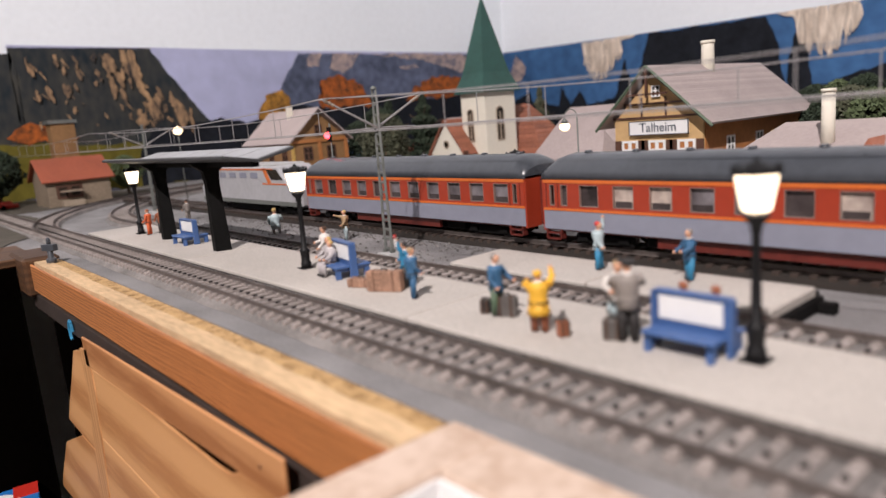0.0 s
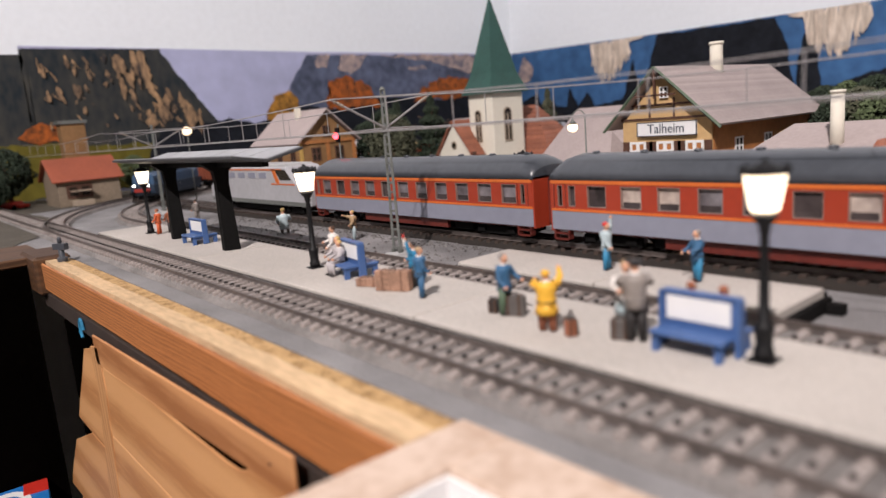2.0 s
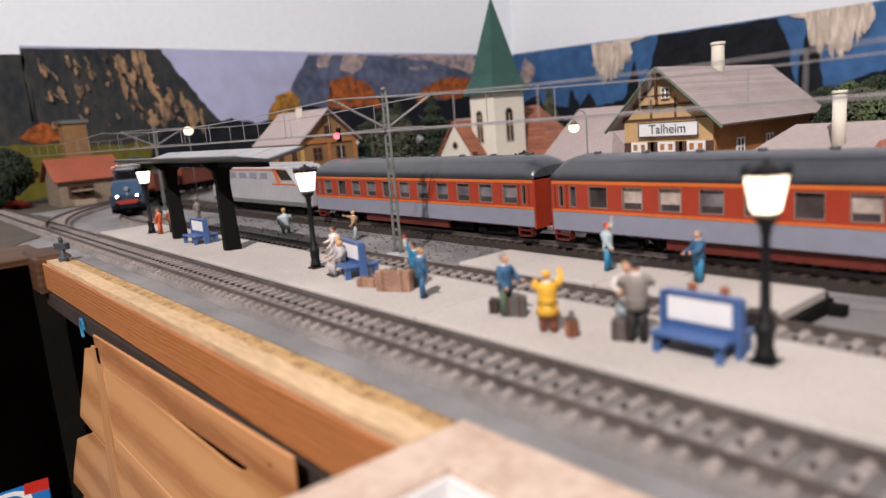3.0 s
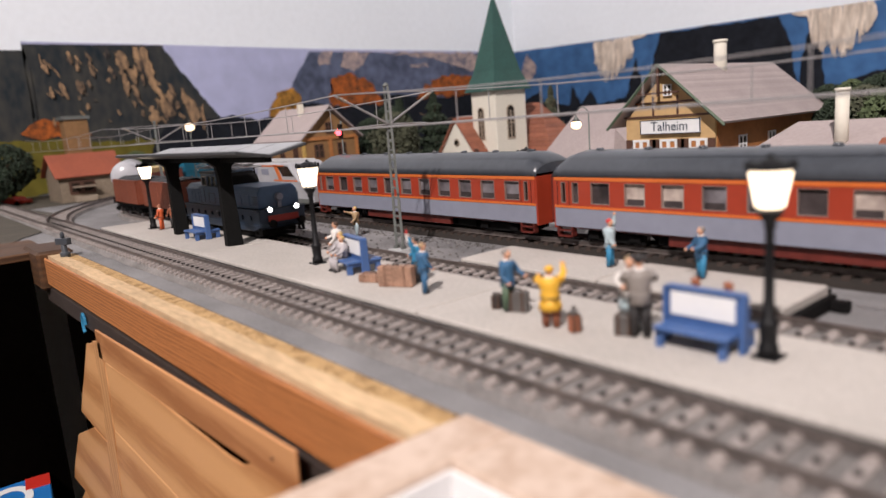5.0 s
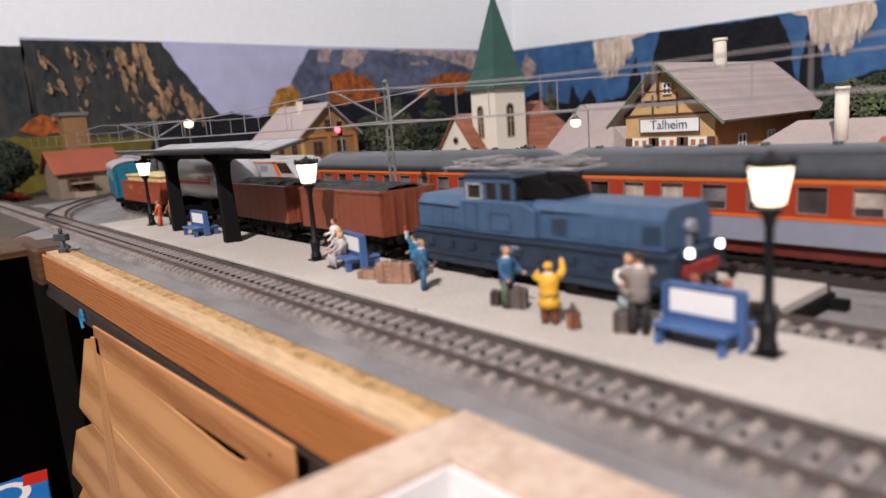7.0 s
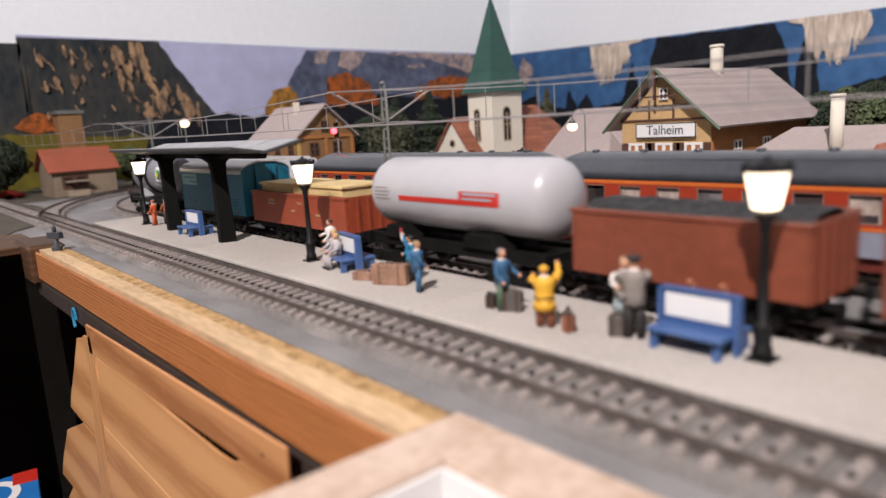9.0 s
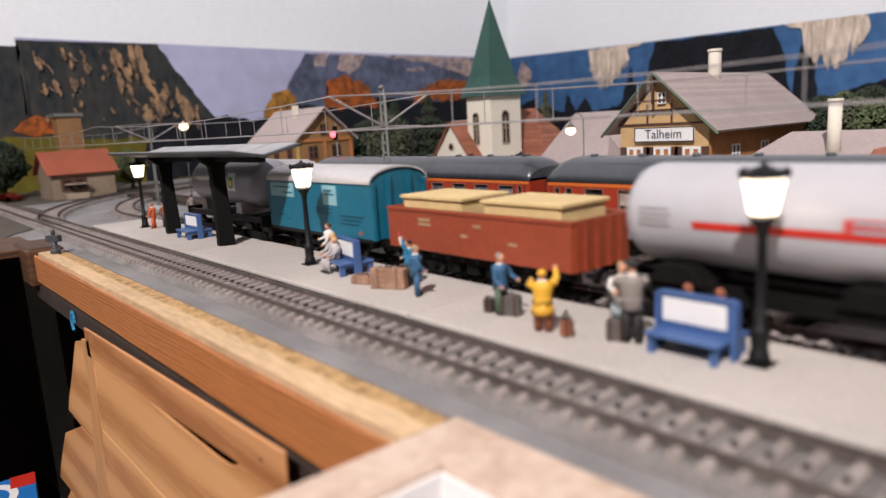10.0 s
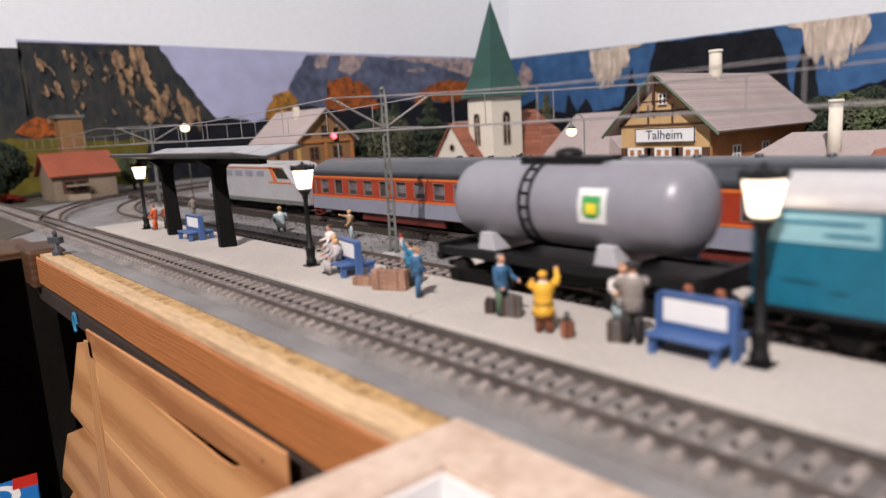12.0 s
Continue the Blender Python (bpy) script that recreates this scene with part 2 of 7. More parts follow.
M["shutter"] = mat("brown_shutter", (0.09, 0.04, 0.025), 0.6, 0, 0.2)
# shed wall colour also lowered for the weaker light there
M["shed_wall"] = mat("dimmed_shed_wall", (0.25, 0.195, 0.14), 0.8, 0, 0.25)
M["stonetrim"] = mat("stone_trim", (0.36, 0.29, 0.22), 0.8, 0, 0.2)
M["foliage"] = mat("foliage_flock", (0.090, 0.120, 0.055), 0.9, 0, 0.5, 300, 60, 0.5)
M["foliage_sage"] = mat("foliage_sage", (0.115, 0.120, 0.075), 0.9, 0, 0.5, 300, 60, 0.5, col2=(0.030, 0.036, 0.020))
M["foliage_dark"] = mat("foliage_dark", (0.025, 0.040, 0.022), 0.9, 0, 0.5, 300, 60, 0.5)
M["silvergrey"] = mat("loco_silver_grey", (0.40, 0.40, 0.42), 0.4, 0, 0.1, 200, 25, 0.03)
M["foliage_autumn"] = mat("foliage_autumn", (0.42, 0.14, 0.03), 0.9, 0, 0.5, 300, 60, 0.5)
M["bark"] = mat("bark", (0.10, 0.065, 0.04), 0.9, 0, 0.3)
M["bp_sky"] = mat("print_sky", (0.44, 0.46, 0.66), 0.6, 0, 0.14, 30, 5, 0.0)
M["bp_blue"] = mat("print_blue", (0.055, 0.140, 0.31), 0.6, 0, 0.35, 40, 7, 0.0)
M["bp_rock"] = mat("print_rock_blue", (0.11, 0.13, 0.20), 0.6, 0, 0.5, 60, 14, 0.0)
M["bp_dark"] = mat("print_dark_slope", (0.062, 0.060, 0.054), 0.6, 0, 0.4, 90, 26, 0.0, col2=(0.016, 0.024, 0.032), stretch=(1, 1, 0.5))
M["bp_tan"] = mat("print_sunlit_rock", (0.56, 0.35, 0.19), 0.6, 0, 0.4, 150, 50, 0.0, col2=(0.035, 0.035, 0.04), stretch=(1, 1, 0.5))
M["bp_peach"] = mat("print_pale_rock", (0.56, 0.42, 0.36), 0.6, 0, 0.3, 90, 40, 0.0, col2=(0.13, 0.13, 0.18))
M["bp_autumn"] = mat("print_autumn_trees", (0.52, 0.135, 0.028), 0.6, 0, 0.5, 170, 70, 0.0, col2=(0.05, 0.03, 0.02))
M["bp_gold"] = mat("print_gold_trees", (0.60, 0.28, 0.05), 0.6, 0, 0.5, 150, 60, 0.0, col2=(0.08, 0.05, 0.02))
M["bp_forest"] = mat("print_forest", (0.014, 0.016, 0.022), 0.6, 0, 0.4, 90, 25, 0.0)
M["bp_field"] = mat("print_field", (0.13, 0.11, 0.02), 0.6, 0, 0.35, 70, 20, 0.0)
M["bp_torn"] = mat("torn_paper", (0.86, 0.75, 0.64), 0.95, 0, 0.25, 200, 90, 0.8, col2=(0.52, 0.42, 0.34), stretch=(1, 1, 0.22))


for key in M:
    if key.startswith("bp_"):
        M[key].node_tree.nodes["Principled BSDF"].inputs["Specular IOR Level"].default_value = 0.12


# ---- mesh helpers ----
def bm_box(bm, x0, x1, y0, y1, z0, z1):
    v = [bm.verts.new((x, y, z)) for z in (z0, z1) for x, y in ((x0, y0), (x1, y0), (x1, y1), (x0, y1))]
    for f in ((3, 2, 1, 0), (4, 5, 6, 7), (0, 1, 5, 4), (1, 2, 6, 5), (2, 3, 7, 6), (3, 0, 4, 7)):
        bm.faces.new([v[i] for i in f])
    return v


def bm_rod(bm, p0, p1, r0, r1=None, seg=8, mi=0, cap=True):
    p0, p1 = Vector(p0), Vector(p1)
    r1 = r0 if r1 is None else r1
    q = (p1 - p0).to_track_quat("Z", "Y")
    rings = []
    for p, r in ((p0, r0), (p1, r1)):
        rings.append([bm.verts.new(p + q @ Vector((r * math.cos(a), r * math.sin(a), 0))) for a in (2 * math.pi * i / seg for i in range(seg))])
    for i in range(seg):
        f = bm.faces.new((rings[0][i], rings[0][(i + 1) % seg], rings[1][(i + 1) % seg], rings[1][i]))
        f.material_index, f.smooth = mi, seg > 6
    if cap:
        bm.faces.new(rings[0][::-1]).material_index = mi
        bm.faces.new(rings[1]).material_index = mi


def bm_lathe(bm, prof, seg=12, at=(0, 0, 0), axis="z", mi=0, smooth=True):
    """Turns a profile of (radius, height) round an axis."""
    rings = []
    for r, h in prof:
        ring = []
        for i in range(seg):
            a = 2 * math.pi * (i + 0.5) / seg
            c, s = r * math.cos(a), r * math.sin(a)
            p = {"z": (c, s, h), "x": (h, c, s), "y": (c, h, s)}[axis]
            ring.append(bm.verts.new(Vector(p) + Vector(at)))
        rings.append(ring)
    flip = axis == "y"
    for a, b in zip(rings, rings[1:]):
        for i in range(seg):
            q = [a[i], a[(i + 1) % seg], b[(i + 1) % seg], b[i]]
            f = bm.faces.new(q[::-1] if flip else q)
            f.smooth, f.material_index = smooth, mi
    for ring, rev in ((rings[0], not flip), (rings[-1], flip)):
        bm.faces.new(ring[::-1] if rev else ring).material_index = mi


def bm_prism(bm, poly, axis, a, b, mi=0):
    """Extrudes a polygon (u, v) along an axis from a to b: x -> (y, z), y -> (x, z), z -> (x, y)."""
    def at(u, v, w):
        return {"x": (w, u, v), "y": (u, w, v), "z": (u, v, w)}[axis]
    lo, hi = [bm.verts.new(at(u, v, a)) for u, v in poly], [bm.verts.new(at(u, v, b)) for u, v in poly]
    n = len(poly)
    for i in range(n):
        bm.faces.new((lo[i], lo[(i + 1) % n], hi[(i + 1) % n], hi[i])).material_index = mi
    bm.faces.new(lo[::-1]).material_index = mi
    bm.faces.new(hi).material_index = mi


def bm_ball(bm, c, r, mi=0, sub=1, sq=(1, 1, 1)):
    got = bmesh.ops.create_icosphere(bm, subdivisions=sub, radius=1.0)["verts"]
    for v in got:
        v.co = Vector((v.co.x * r * sq[0] + c[0], v.co.y * r * sq[1] + c[1], v.co.z * r * sq[2] + c[2]))
    for f in {f for v in got for f in v.link_faces}:
        f.material_index, f.smooth = mi, True


def bm_tube(bm, pts, r, seg=5):
    """One bent rod through the points."""
    prev = None
    for i, p in enumerate(pts):
        d = (pts[min(i + 1, len(pts) - 1)] - pts[max(i - 1, 0)]).to_track_quat("Z", "Y")
        ring = [bm.verts.new(p + d @ Vector((r * math.cos(2 * math.pi * k / seg), r * math.sin(2 * math.pi * k / seg), 0))) for k in range(seg)]
        if prev:
            for k in range(seg):
                bm.faces.new((prev[k], prev[(k + 1) % seg], ring[(k + 1) % seg], ring[k])).smooth = True
        else:
            bm.faces.new(ring[::-1])
        prev = ring
    bm.faces.new(prev)


def finish(name, bm, mats, bevel=0.0):
    bmesh.ops.recalc_face_normals(bm, faces=bm.faces)
    if bevel:
        edges = [e for e in bm.edges if len(e.link_faces) == 2 and e.calc_face_angle(0) > 0.6]
        bmesh.ops.bevel(bm, geom=edges, offset=bevel, segments=1, affect="EDGES", clamp_overlap=True)
    me = bpy.data.meshes.new(name)
    bm.to_mesh(me)
    bm.free()
    for m in (mats if isinstance(mats, (list, tuple)) else [mats]):
        me.materials.append(m)
    return me


def part(name, bm, material, parent, label="", bevel=0.0):
    ob = new(name, finish(name, bm, material, bevel))
    ob.parent = parent
    if label:
        tagged(ob, label)
    return ob


def thing(name, label, category, at=None, group=""):
    e = new(name)
    e.empty_display_size = 0.01
    if at is not None:
        e.matrix_basis = at
    return tagged(e, label, category, group)


def solo(name, bm, material, label, category="", at=None, group="", kind="", bevel=0.0):
    ob = new(name, finish(name, bm, material, bevel))
    if at is not None:
        ob.matrix_basis = at
    return tagged(ob, label, category, group, kind)


def box_part(name, dims, material, parent, label="", bevel=0.0):
    bm = bmesh.new()
    bm_box(bm, *dims)
    return part(name, bm, material, parent, label, bevel)
# ---- the room, the layout board and the printed backdrop ----
XW, YW = -1.30, 1.355
ZF, ZC = -0.92, 1.75
TOP = 0.0075       # platform surface
RAIL = 0.0065      # rail head


def slab(name, dims, material, label, kind="structure"):
    bm = bmesh.new()
    bm_box(bm, *dims)
    return solo(name, bm, material, label, kind=kind)


slab("wall_west", (XW - 0.1, XW, -2.6, YW, ZF, ZC), M["white_wall"], "plain white painted room wall")
slab("wall_north", (XW - 0.1, 2.3, YW, YW + 0.1, ZF, ZC), M["white_wall"], "plain white painted room wall")
# unseen east and south walls and ceiling: dark colours hold back fill light
slab("wall_east", (2.2, 2.3, -2.6, YW, ZF, ZC), M["far_wall"], "plain unseen room wall, dark tan to cut bounce light")
slab("wall_south", (XW - 0.1, 2.3, -2.7, -2.6, ZF, ZC), M["far_wall"], "plain unseen room wall, dark tan to cut bounce light")
slab("ceiling", (XW - 0.1, 2.3, -2.7, YW + 0.1, ZC, ZC + 0.1), M["ceil"], "plain unseen room ceiling, greyed to cut bounce light")
slab("floor", (XW - 0.1, 2.3, -2.7, YW + 0.1, ZF - 0.1, ZF), M["floor"], "dark brown room floor")

# the layout board: a U round the operator's well
bm = bmesh.new()
bm_prism(bm, [(XW, YW), (XW, -1.2), (-0.575, -1.2), (-0.575, 0.098), (-0.53, 0.1033), (-0.1245, 0.1033), (-0.1245, 0.1045), (1.6, 0.1045), (1.6, YW)], "z", -0.016, 0.0)
solo("ground", bm, M["ground"], "grey painted gravel ground of the model railway board", kind="structure")
bm = bmesh.new()
bm_box(bm, -0.575, -0.1245, 0.0957, 0.1033, -0.016, -0.0002)
solo("trim_board_edge", bm, M["chip"], "raw speckled chipboard rim of the layout board", kind="structure", bevel=0.0005)
bm = bmesh.new()
bm_box(bm, -0.575, -0.1245, 0.0870, 0.0955, -0.016, 0.0006)
for e in range(3):
    bmesh.ops.subdivide_edges(bm, edges=[q for q in bm.edges if abs(q.verts[0].co.x - q.verts[1].co.x) > 0.02], cuts=3)
for q in bm.verts:
    w = noise.noise(Vector((q.co.x * 60, q.co.y * 40, 3.0)))
    if q.co.z > -0.001:
        q.co.y += 0.0007 * w
        q.co.z += 0.0003 * w
solo("trim_sawn_edge", bm, M["chip_edge"], "pale sawn wooden lip along the board rim", kind="structure")
bm = bmesh.new()
bm_box(bm, -0.60, -0.1245, 0.066, 0.0860, -0.0200, -0.0006)
for v in bm.verts:
    if v.co.y < 0.07:
        v.co.y = 0.0842
solo("trim_beam", bm, M["pine"], "varnished pine beam along the board edge", kind="structure", bevel=0.0008)
# wooden rim of the white-lined hatch in which the viewer stands
for dims in ((-0.1243, -0.1085, -0.5, 0.1043), (-0.1083, 1.6, 0.0855, 0.1043)):
    bm = bmesh.new()
    bm_box(bm, dims[0], dims[1], dims[2], dims[3], -0.020, 0.0006)
    solo("trim_hatch_rim", bm, M["board_y"], "pale wooden rim board round the open hatch", kind="structure", bevel=0.0006)
for dims in ((-0.1084, -0.1074, -0.5, 0.0843), (-0.1084, 1.6, 0.0844, 0.0854)):
    bm = bmesh.new()
    bm_box(bm, dims[0], dims[1], dims[2], dims[3], -0.55, -0.0012)
    solo("wall_hatch_lining", bm, M["paper"], "smooth white board lining the hatch", kind="structure")

# pine boarding under the rim, in the operator's well
bm = bmesh.new()
bm_prism(bm, [(-0.3975, -0.0390), (-0.3676, -0.0386), (-0.1819, -0.0310), (-0.1712, -0.0305), (-0.1708, -0.0160), (-0.3975, -0.0232)], "y", 0.0785, 0.0799)
plank = solo("pine_plank", bm, M["pine_light"], "narrow pine plank fixed under the layout rim", "plank", bevel=0.0004)
bm = bmesh.new()
bm_lathe(bm, [(0.0006, -0.0003), (0.0006, 0.0), (0.0003, 0.0001)], 10, (-0.1860, 0.0784, -0.0235), "y")
part("nail_head", bm, M["shutter"], plank, "small dark nail head")
panel = thing("pine_panelling", "varnished pine boards closing the layout frame below the rim", "panelling", pose(0, 0.0790, 0))
# the boards' left outlines are stepped beside the upright; the large sheet has a long hand slot along its top
BOARDS = ([(-0.4080, -0.0955), (-0.4493, -0.0954), (-0.4805, -0.0946), (-0.4700, -0.0820), (-0.4502, -0.0619), (-0.4278, -0.0375), (-0.4080, -0.0330)],
          [(-0.4180, -0.1680), (-0.5219, -0.1671), (-0.5550, -0.1696), (-0.5480, -0.1600), (-0.5332, -0.1449), (-0.5055, -0.1184), (-0.4493, -0.0960), (-0.4100, -0.0960)],
          [(-0.4300, -0.40), (-0.6100, -0.40), (-0.5700, -0.2200), (-0.5437, -0.1835), (-0.5219, -0.1676), (-0.4190, -0.1686)])
for outline in BOARDS:
    bm = bmesh.new()
    bm_prism(bm, outline, "y", 0.0002, 0.0014)
    part("board", bm, M["pine_panel"], panel, bevel=0.0003)
SHEETS = ([(-0.3880, -0.0395), (-0.3626, -0.0389), (-0.3136, -0.0367), (-0.2640, -0.0367), (-0.2254, -0.0367), (-0.2140, -0.0360), (-0.2078, -0.0338), (-0.2055, -0.0317), (-0.1750, -0.0306), (-0.1750, -0.0800), (-0.3960, -0.0800)],
          [(-0.3962, -0.0804), (-0.1750, -0.0804), (-0.1400, -0.0804), (-0.1400, -0.2400), (-0.4300, -0.2400)])
for outline in SHEETS:
    bm = bmesh.new()
    bm_prism(bm, outline, "y", 0.0, 0.0012)
    part("sheet", bm, M["pine_panel"], panel, "honey-coloured pine sheet", bevel=0.0002)
bm = bmesh.new()
bm_prism(bm, [(-0.4075, -0.0316), (-0.3905, -0.0290), (-0.3880, -0.0525), (-0.4019, -0.1178), (-0.4400, -0.2400), (-0.4650, -0.2400), (-0.4263, -0.1274), (-0.4057, -0.0575)], "y", -0.0005, 0.0010)
part("upright", bm, M["pine_up"], panel, "narrow upright pine strip", bevel=0.0002)
slab("trim_batten", (-0.56, -0.125, 0.0850, 0.0968, -0.0330, -0.0228), M["batten"], "dark brown batten under the board rim")
# skirts coloured near-black to paint the shade below the board
slab("layout_skirt", (-0.60, -0.5737, -1.2, 0.0795, -0.9, -0.0052), M["well"], "near-black skirt standing for the shade under the layout")
slab("layout_back_skirt", (-0.575, -0.1, 0.097, 0.103, -0.9, -0.018), M["well"], "near-black skirt standing for the shade under the layout")
# edge board and corner block carry their shade in the wood colour
bm = bmesh.new()
bm_box(bm, -0.66, -0.5735, -0.9, 0.0950, -0.0050, 0.0012)
solo("trim_well_edge", bm, M["edge_wood"], "wooden edge board along the operator's well", kind="structure", bevel=0.001)
bm = bmesh.new()
bm_box(bm, -0.600, -0.545, 0.080, 0.1035, -0.024, 0.0035)
solo("trim_corner_block", bm, M["edge_wood"], "rough brown corner block of the layout frame, darkened for shade", kind="structure", bevel=0.002)

# printed landscape backdrop: paper sheets glued to both walls, one landscape layer over the other
def backdrop_layer(name, wall, lift, outline, material, label, rough=0.004, seed=0):
    """A flat printed shape on a wall, its edge broken up by noise. outline: (along, height)."""
    pts = []
    n = len(outline)
    for i in range(n):
        a, b = Vector(outline[i]), Vector(outline[(i + 1) % n])
        steps = max(1, int((b - a).length / 0.008)) if rough else 1
        for k in range(steps):
            p = a.lerp(b, k / steps)
            if rough:
                top = 0.2425 if wall == "west" and p.x < 0.5 else (0.2325 if wall == "west" else 0.2215 - 0.0145 * (p.x + 0.87))
                w = noise.noise_vector(Vector((p.x * 60, p.y * 60, seed * 7.3)))
                p = Vector((p.x + w.x * rough, min(p.y + w.y * rough, top)))
            pts.append(p)
    bm = bmesh.new()
    if wall == "west":
        bm.faces.new([bm.verts.new((XW + lift, p.x, p.y)) for p in pts])
    else:
        bm.faces.new([bm.verts.new((p.x, YW - lift, p.y)) for p in pts])
    bmesh.ops.triangulate(bm, faces=bm.faces)
    return solo(name, bm, material, label, kind="structure")


backdrop_layer("backdrop_west", "west", 0.002, [(0.225, 0.0), (0.225, 0.2465), (0.45, 0.2430), (0.75, 0.2375), (1.353, 0.2325), (1.353, 0.0)], M["bp_sky"], "printed lilac sky of the mountain backdrop", 0)
backdrop_layer("backdrop_west_low", "west", 0.0016, [(-0.6, 0.0), (-0.6, 0.230), (0.226, 0.233), (0.226, 0.0)], M["bp_dark"], "dark printed mountain backdrop", 0)
backdrop_layer("backdrop_north", "north", 0.002, [(-1.298, 0.0), (-1.298, 0.2325), (-0.87, 0.2215), (-0.43, 0.2150), (1.4, 0.19), (1.4, 0.0)], M["bp_blue"], "printed deep blue mountain backdrop", 0)
LAYERS = (
    ("west", [(0.226, 0.0), (0.226, 0.246), (0.448, 0.2425), (0.470, 0.204), (0.500, 0.162), (0.540, 0.105), (0.60, 0.06), (0.6, 0.0)], "bp_dark", "dark printed mountain slope"),
    ("west", [(0.62, 0.0), (0.70, 0.172), (0.745, 0.2325), (1.35, 0.2285), (1.35, 0.0)], "bp_rock", "blue printed mountain massif"),
    ("west", [(-0.3, 0.0), (-0.3, 0.10), (0.0, 0.098), (0.20, 0.094), (0.35, 0.080), (0.62, 0.070), (0.62, 0.0)], "bp_field", "printed olive meadow"),
    ("west", [(0.40, 0.06), (0.43, 0.10), (0.56, 0.112), (0.62, 0.10), (0.72, 0.13), (0.80, 0.12), (0.92, 0.14), (1.1, 0.125), (1.35, 0.15), (1.35, 0.0), (0.4, 0.0)], "bp_forest", "dark printed forest"),
    ("west", [(0.640, 0.105), (0.655, 0.150), (0.690, 0.163), (0.712, 0.150), (0.708, 0.105)], "bp_gold", "golden printed autumn tree"),
    ("west", [(0.780, 0.120), (0.795, 0.180), (0.830, 0.188), (0.88, 0.165), (0.92, 0.120)], "bp_autumn", "orange printed autumn trees"),
    ("west", [(1.02, 0.125), (1.05, 0.160), (1.11, 0.178), (1.17, 0.178), (1.22, 0.160), (1.22, 0.13)], "bp_autumn", "orange printed autumn trees"),
    ("west", [(0.820, 0.200), (0.83, 0.2325), (0.90, 0.232), (0.885, 0.215), (0.85, 0.19)], "bp_peach", "pale printed cliff"),
    ("west", [(0.93, 0.2315), (1.20, 0.2295), (1.24, 0.205), (1.19, 0.185), (1.15, 0.200), (1.08, 0.215)], "bp_peach", "pale printed cliff"),
    ("west", [(0.77, 0.2325), (0.80, 0.232), (0.79, 0.205), (0.76, 0.21)], "bp_peach", "pale printed cliff"),
    ("west", [(1.00, 0.200), (1.05, 0.206), (1.06, 0.199), (1.03, 0.194)], "bp_peach", "pale printed ledge"),
    ("west", [(0.20, 0.10), (0.22, 0.122), (0.26, 0.118), (0.30, 0.096), (0.30, 0.085), (0.22, 0.09)], "bp_autumn", "orange printed autumn trees"),
    ("north", [(-0.885, 0.0), (-0.892, 0.13), (-0.865, 0.2185), (-0.612, 0.2155), (-0.595, 0.17), (-0.575, 0.08), (-0.56, 0.0)], "bp_forest", "dark printed spruce"),
    ("north", [(-0.56, 0.0), (-0.572, 0.10), (-0.560, 0.180), (-0.545, 0.19), (-0.530, 0.08), (-0.52, 0.0)], "bp_forest", "dark printed spruce"),
    ("north", [(-1.28, 0.0), (-1.28, 0.10), (-1.215, 0.125), (-1.20, 0.095), (-1.12, 0.085), (-1.105, 0.130), (-1.085, 0.085), (-1.055, 0.115), (-1.03, 0.08), (-0.955, 0.09), (-0.925, 0.175), (-0.905, 0.10), (-0.88, 0.0)], "bp_forest", "dark printed spruces"),
    ("north", [(-1.28, 0.155), (-1.255, 0.223), (-1.22, 0.19), (-1.235, 0.155)], "bp_peach", "pale printed cliff"),
    ("north", [(-0.50, 0.0), (-0.52, 0.08), (-0.40, 0.11), (-0.1, 0.10), (0.8, 0.12), (0.8, 0.0)], "bp_forest", "dark printed forest"),
)
for i, (wall, outline, key, label) in enumerate(LAYERS):
    backdrop_layer("backdrop_print", wall, 0.0023 + 0.00015 * i, outline, M[key], label, {"bp_rock": 0.003, "bp_autumn": 0.013, "bp_gold": 0.011}.get(key, 0.006), i)
rock = random.Random(11)
bmR = bmesh.new()
for i in range(110):
    # sunlit ledges: ragged streaks running down the dark slope, denser towards its bright flank
    u = rock.random()
    across = 1.0 - rock.random() ** 1.7
    z0 = 0.228 - 0.118 * u
    y0 = 0.245 + (0.150 + 0.112 * u) * across + rock.uniform(-0.008, 0.004)
    size = rock.choice((0.5, 0.6, 0.8, 1.25)) * (0.6 + 0.55 * across)
    half, drop, lean = size * rock.uniform(0.0024, 0.0066), size * rock.uniform(0.008, 0.022), rock.uniform(-0.003, 0.011)
    lx, rx = [], []
    for k in range(7):
        v = k / 6
        w = half * math.sin(math.pi * (0.12 + 0.80 * v)) * rock.uniform(0.45, 1.4)
        c = y0 + lean * v + rock.uniform(-0.0016, 0.0016)
        z = min(0.2385, z0 + drop * (0.5 - v) * 1.6)
        lx.append((c - w, z)), rx.append((c + w, z))
    rows = [(bmR.verts.new((XW + 0.0064 + 0.00002 * i, a[0], a[1])), bmR.verts.new((XW + 0.0064 + 0.00002 * i, b[0], b[1]))) for a, b in zip(lx, rx)]
    for (a, b), (c, d) in zip(rows, rows[1:]):
        bmR.faces.new((a, b, d, c))
solo("backdrop_ledges", bmR, M["bp_tan"], "sunlit printed rock streaks on the dark slope", kind="structure")


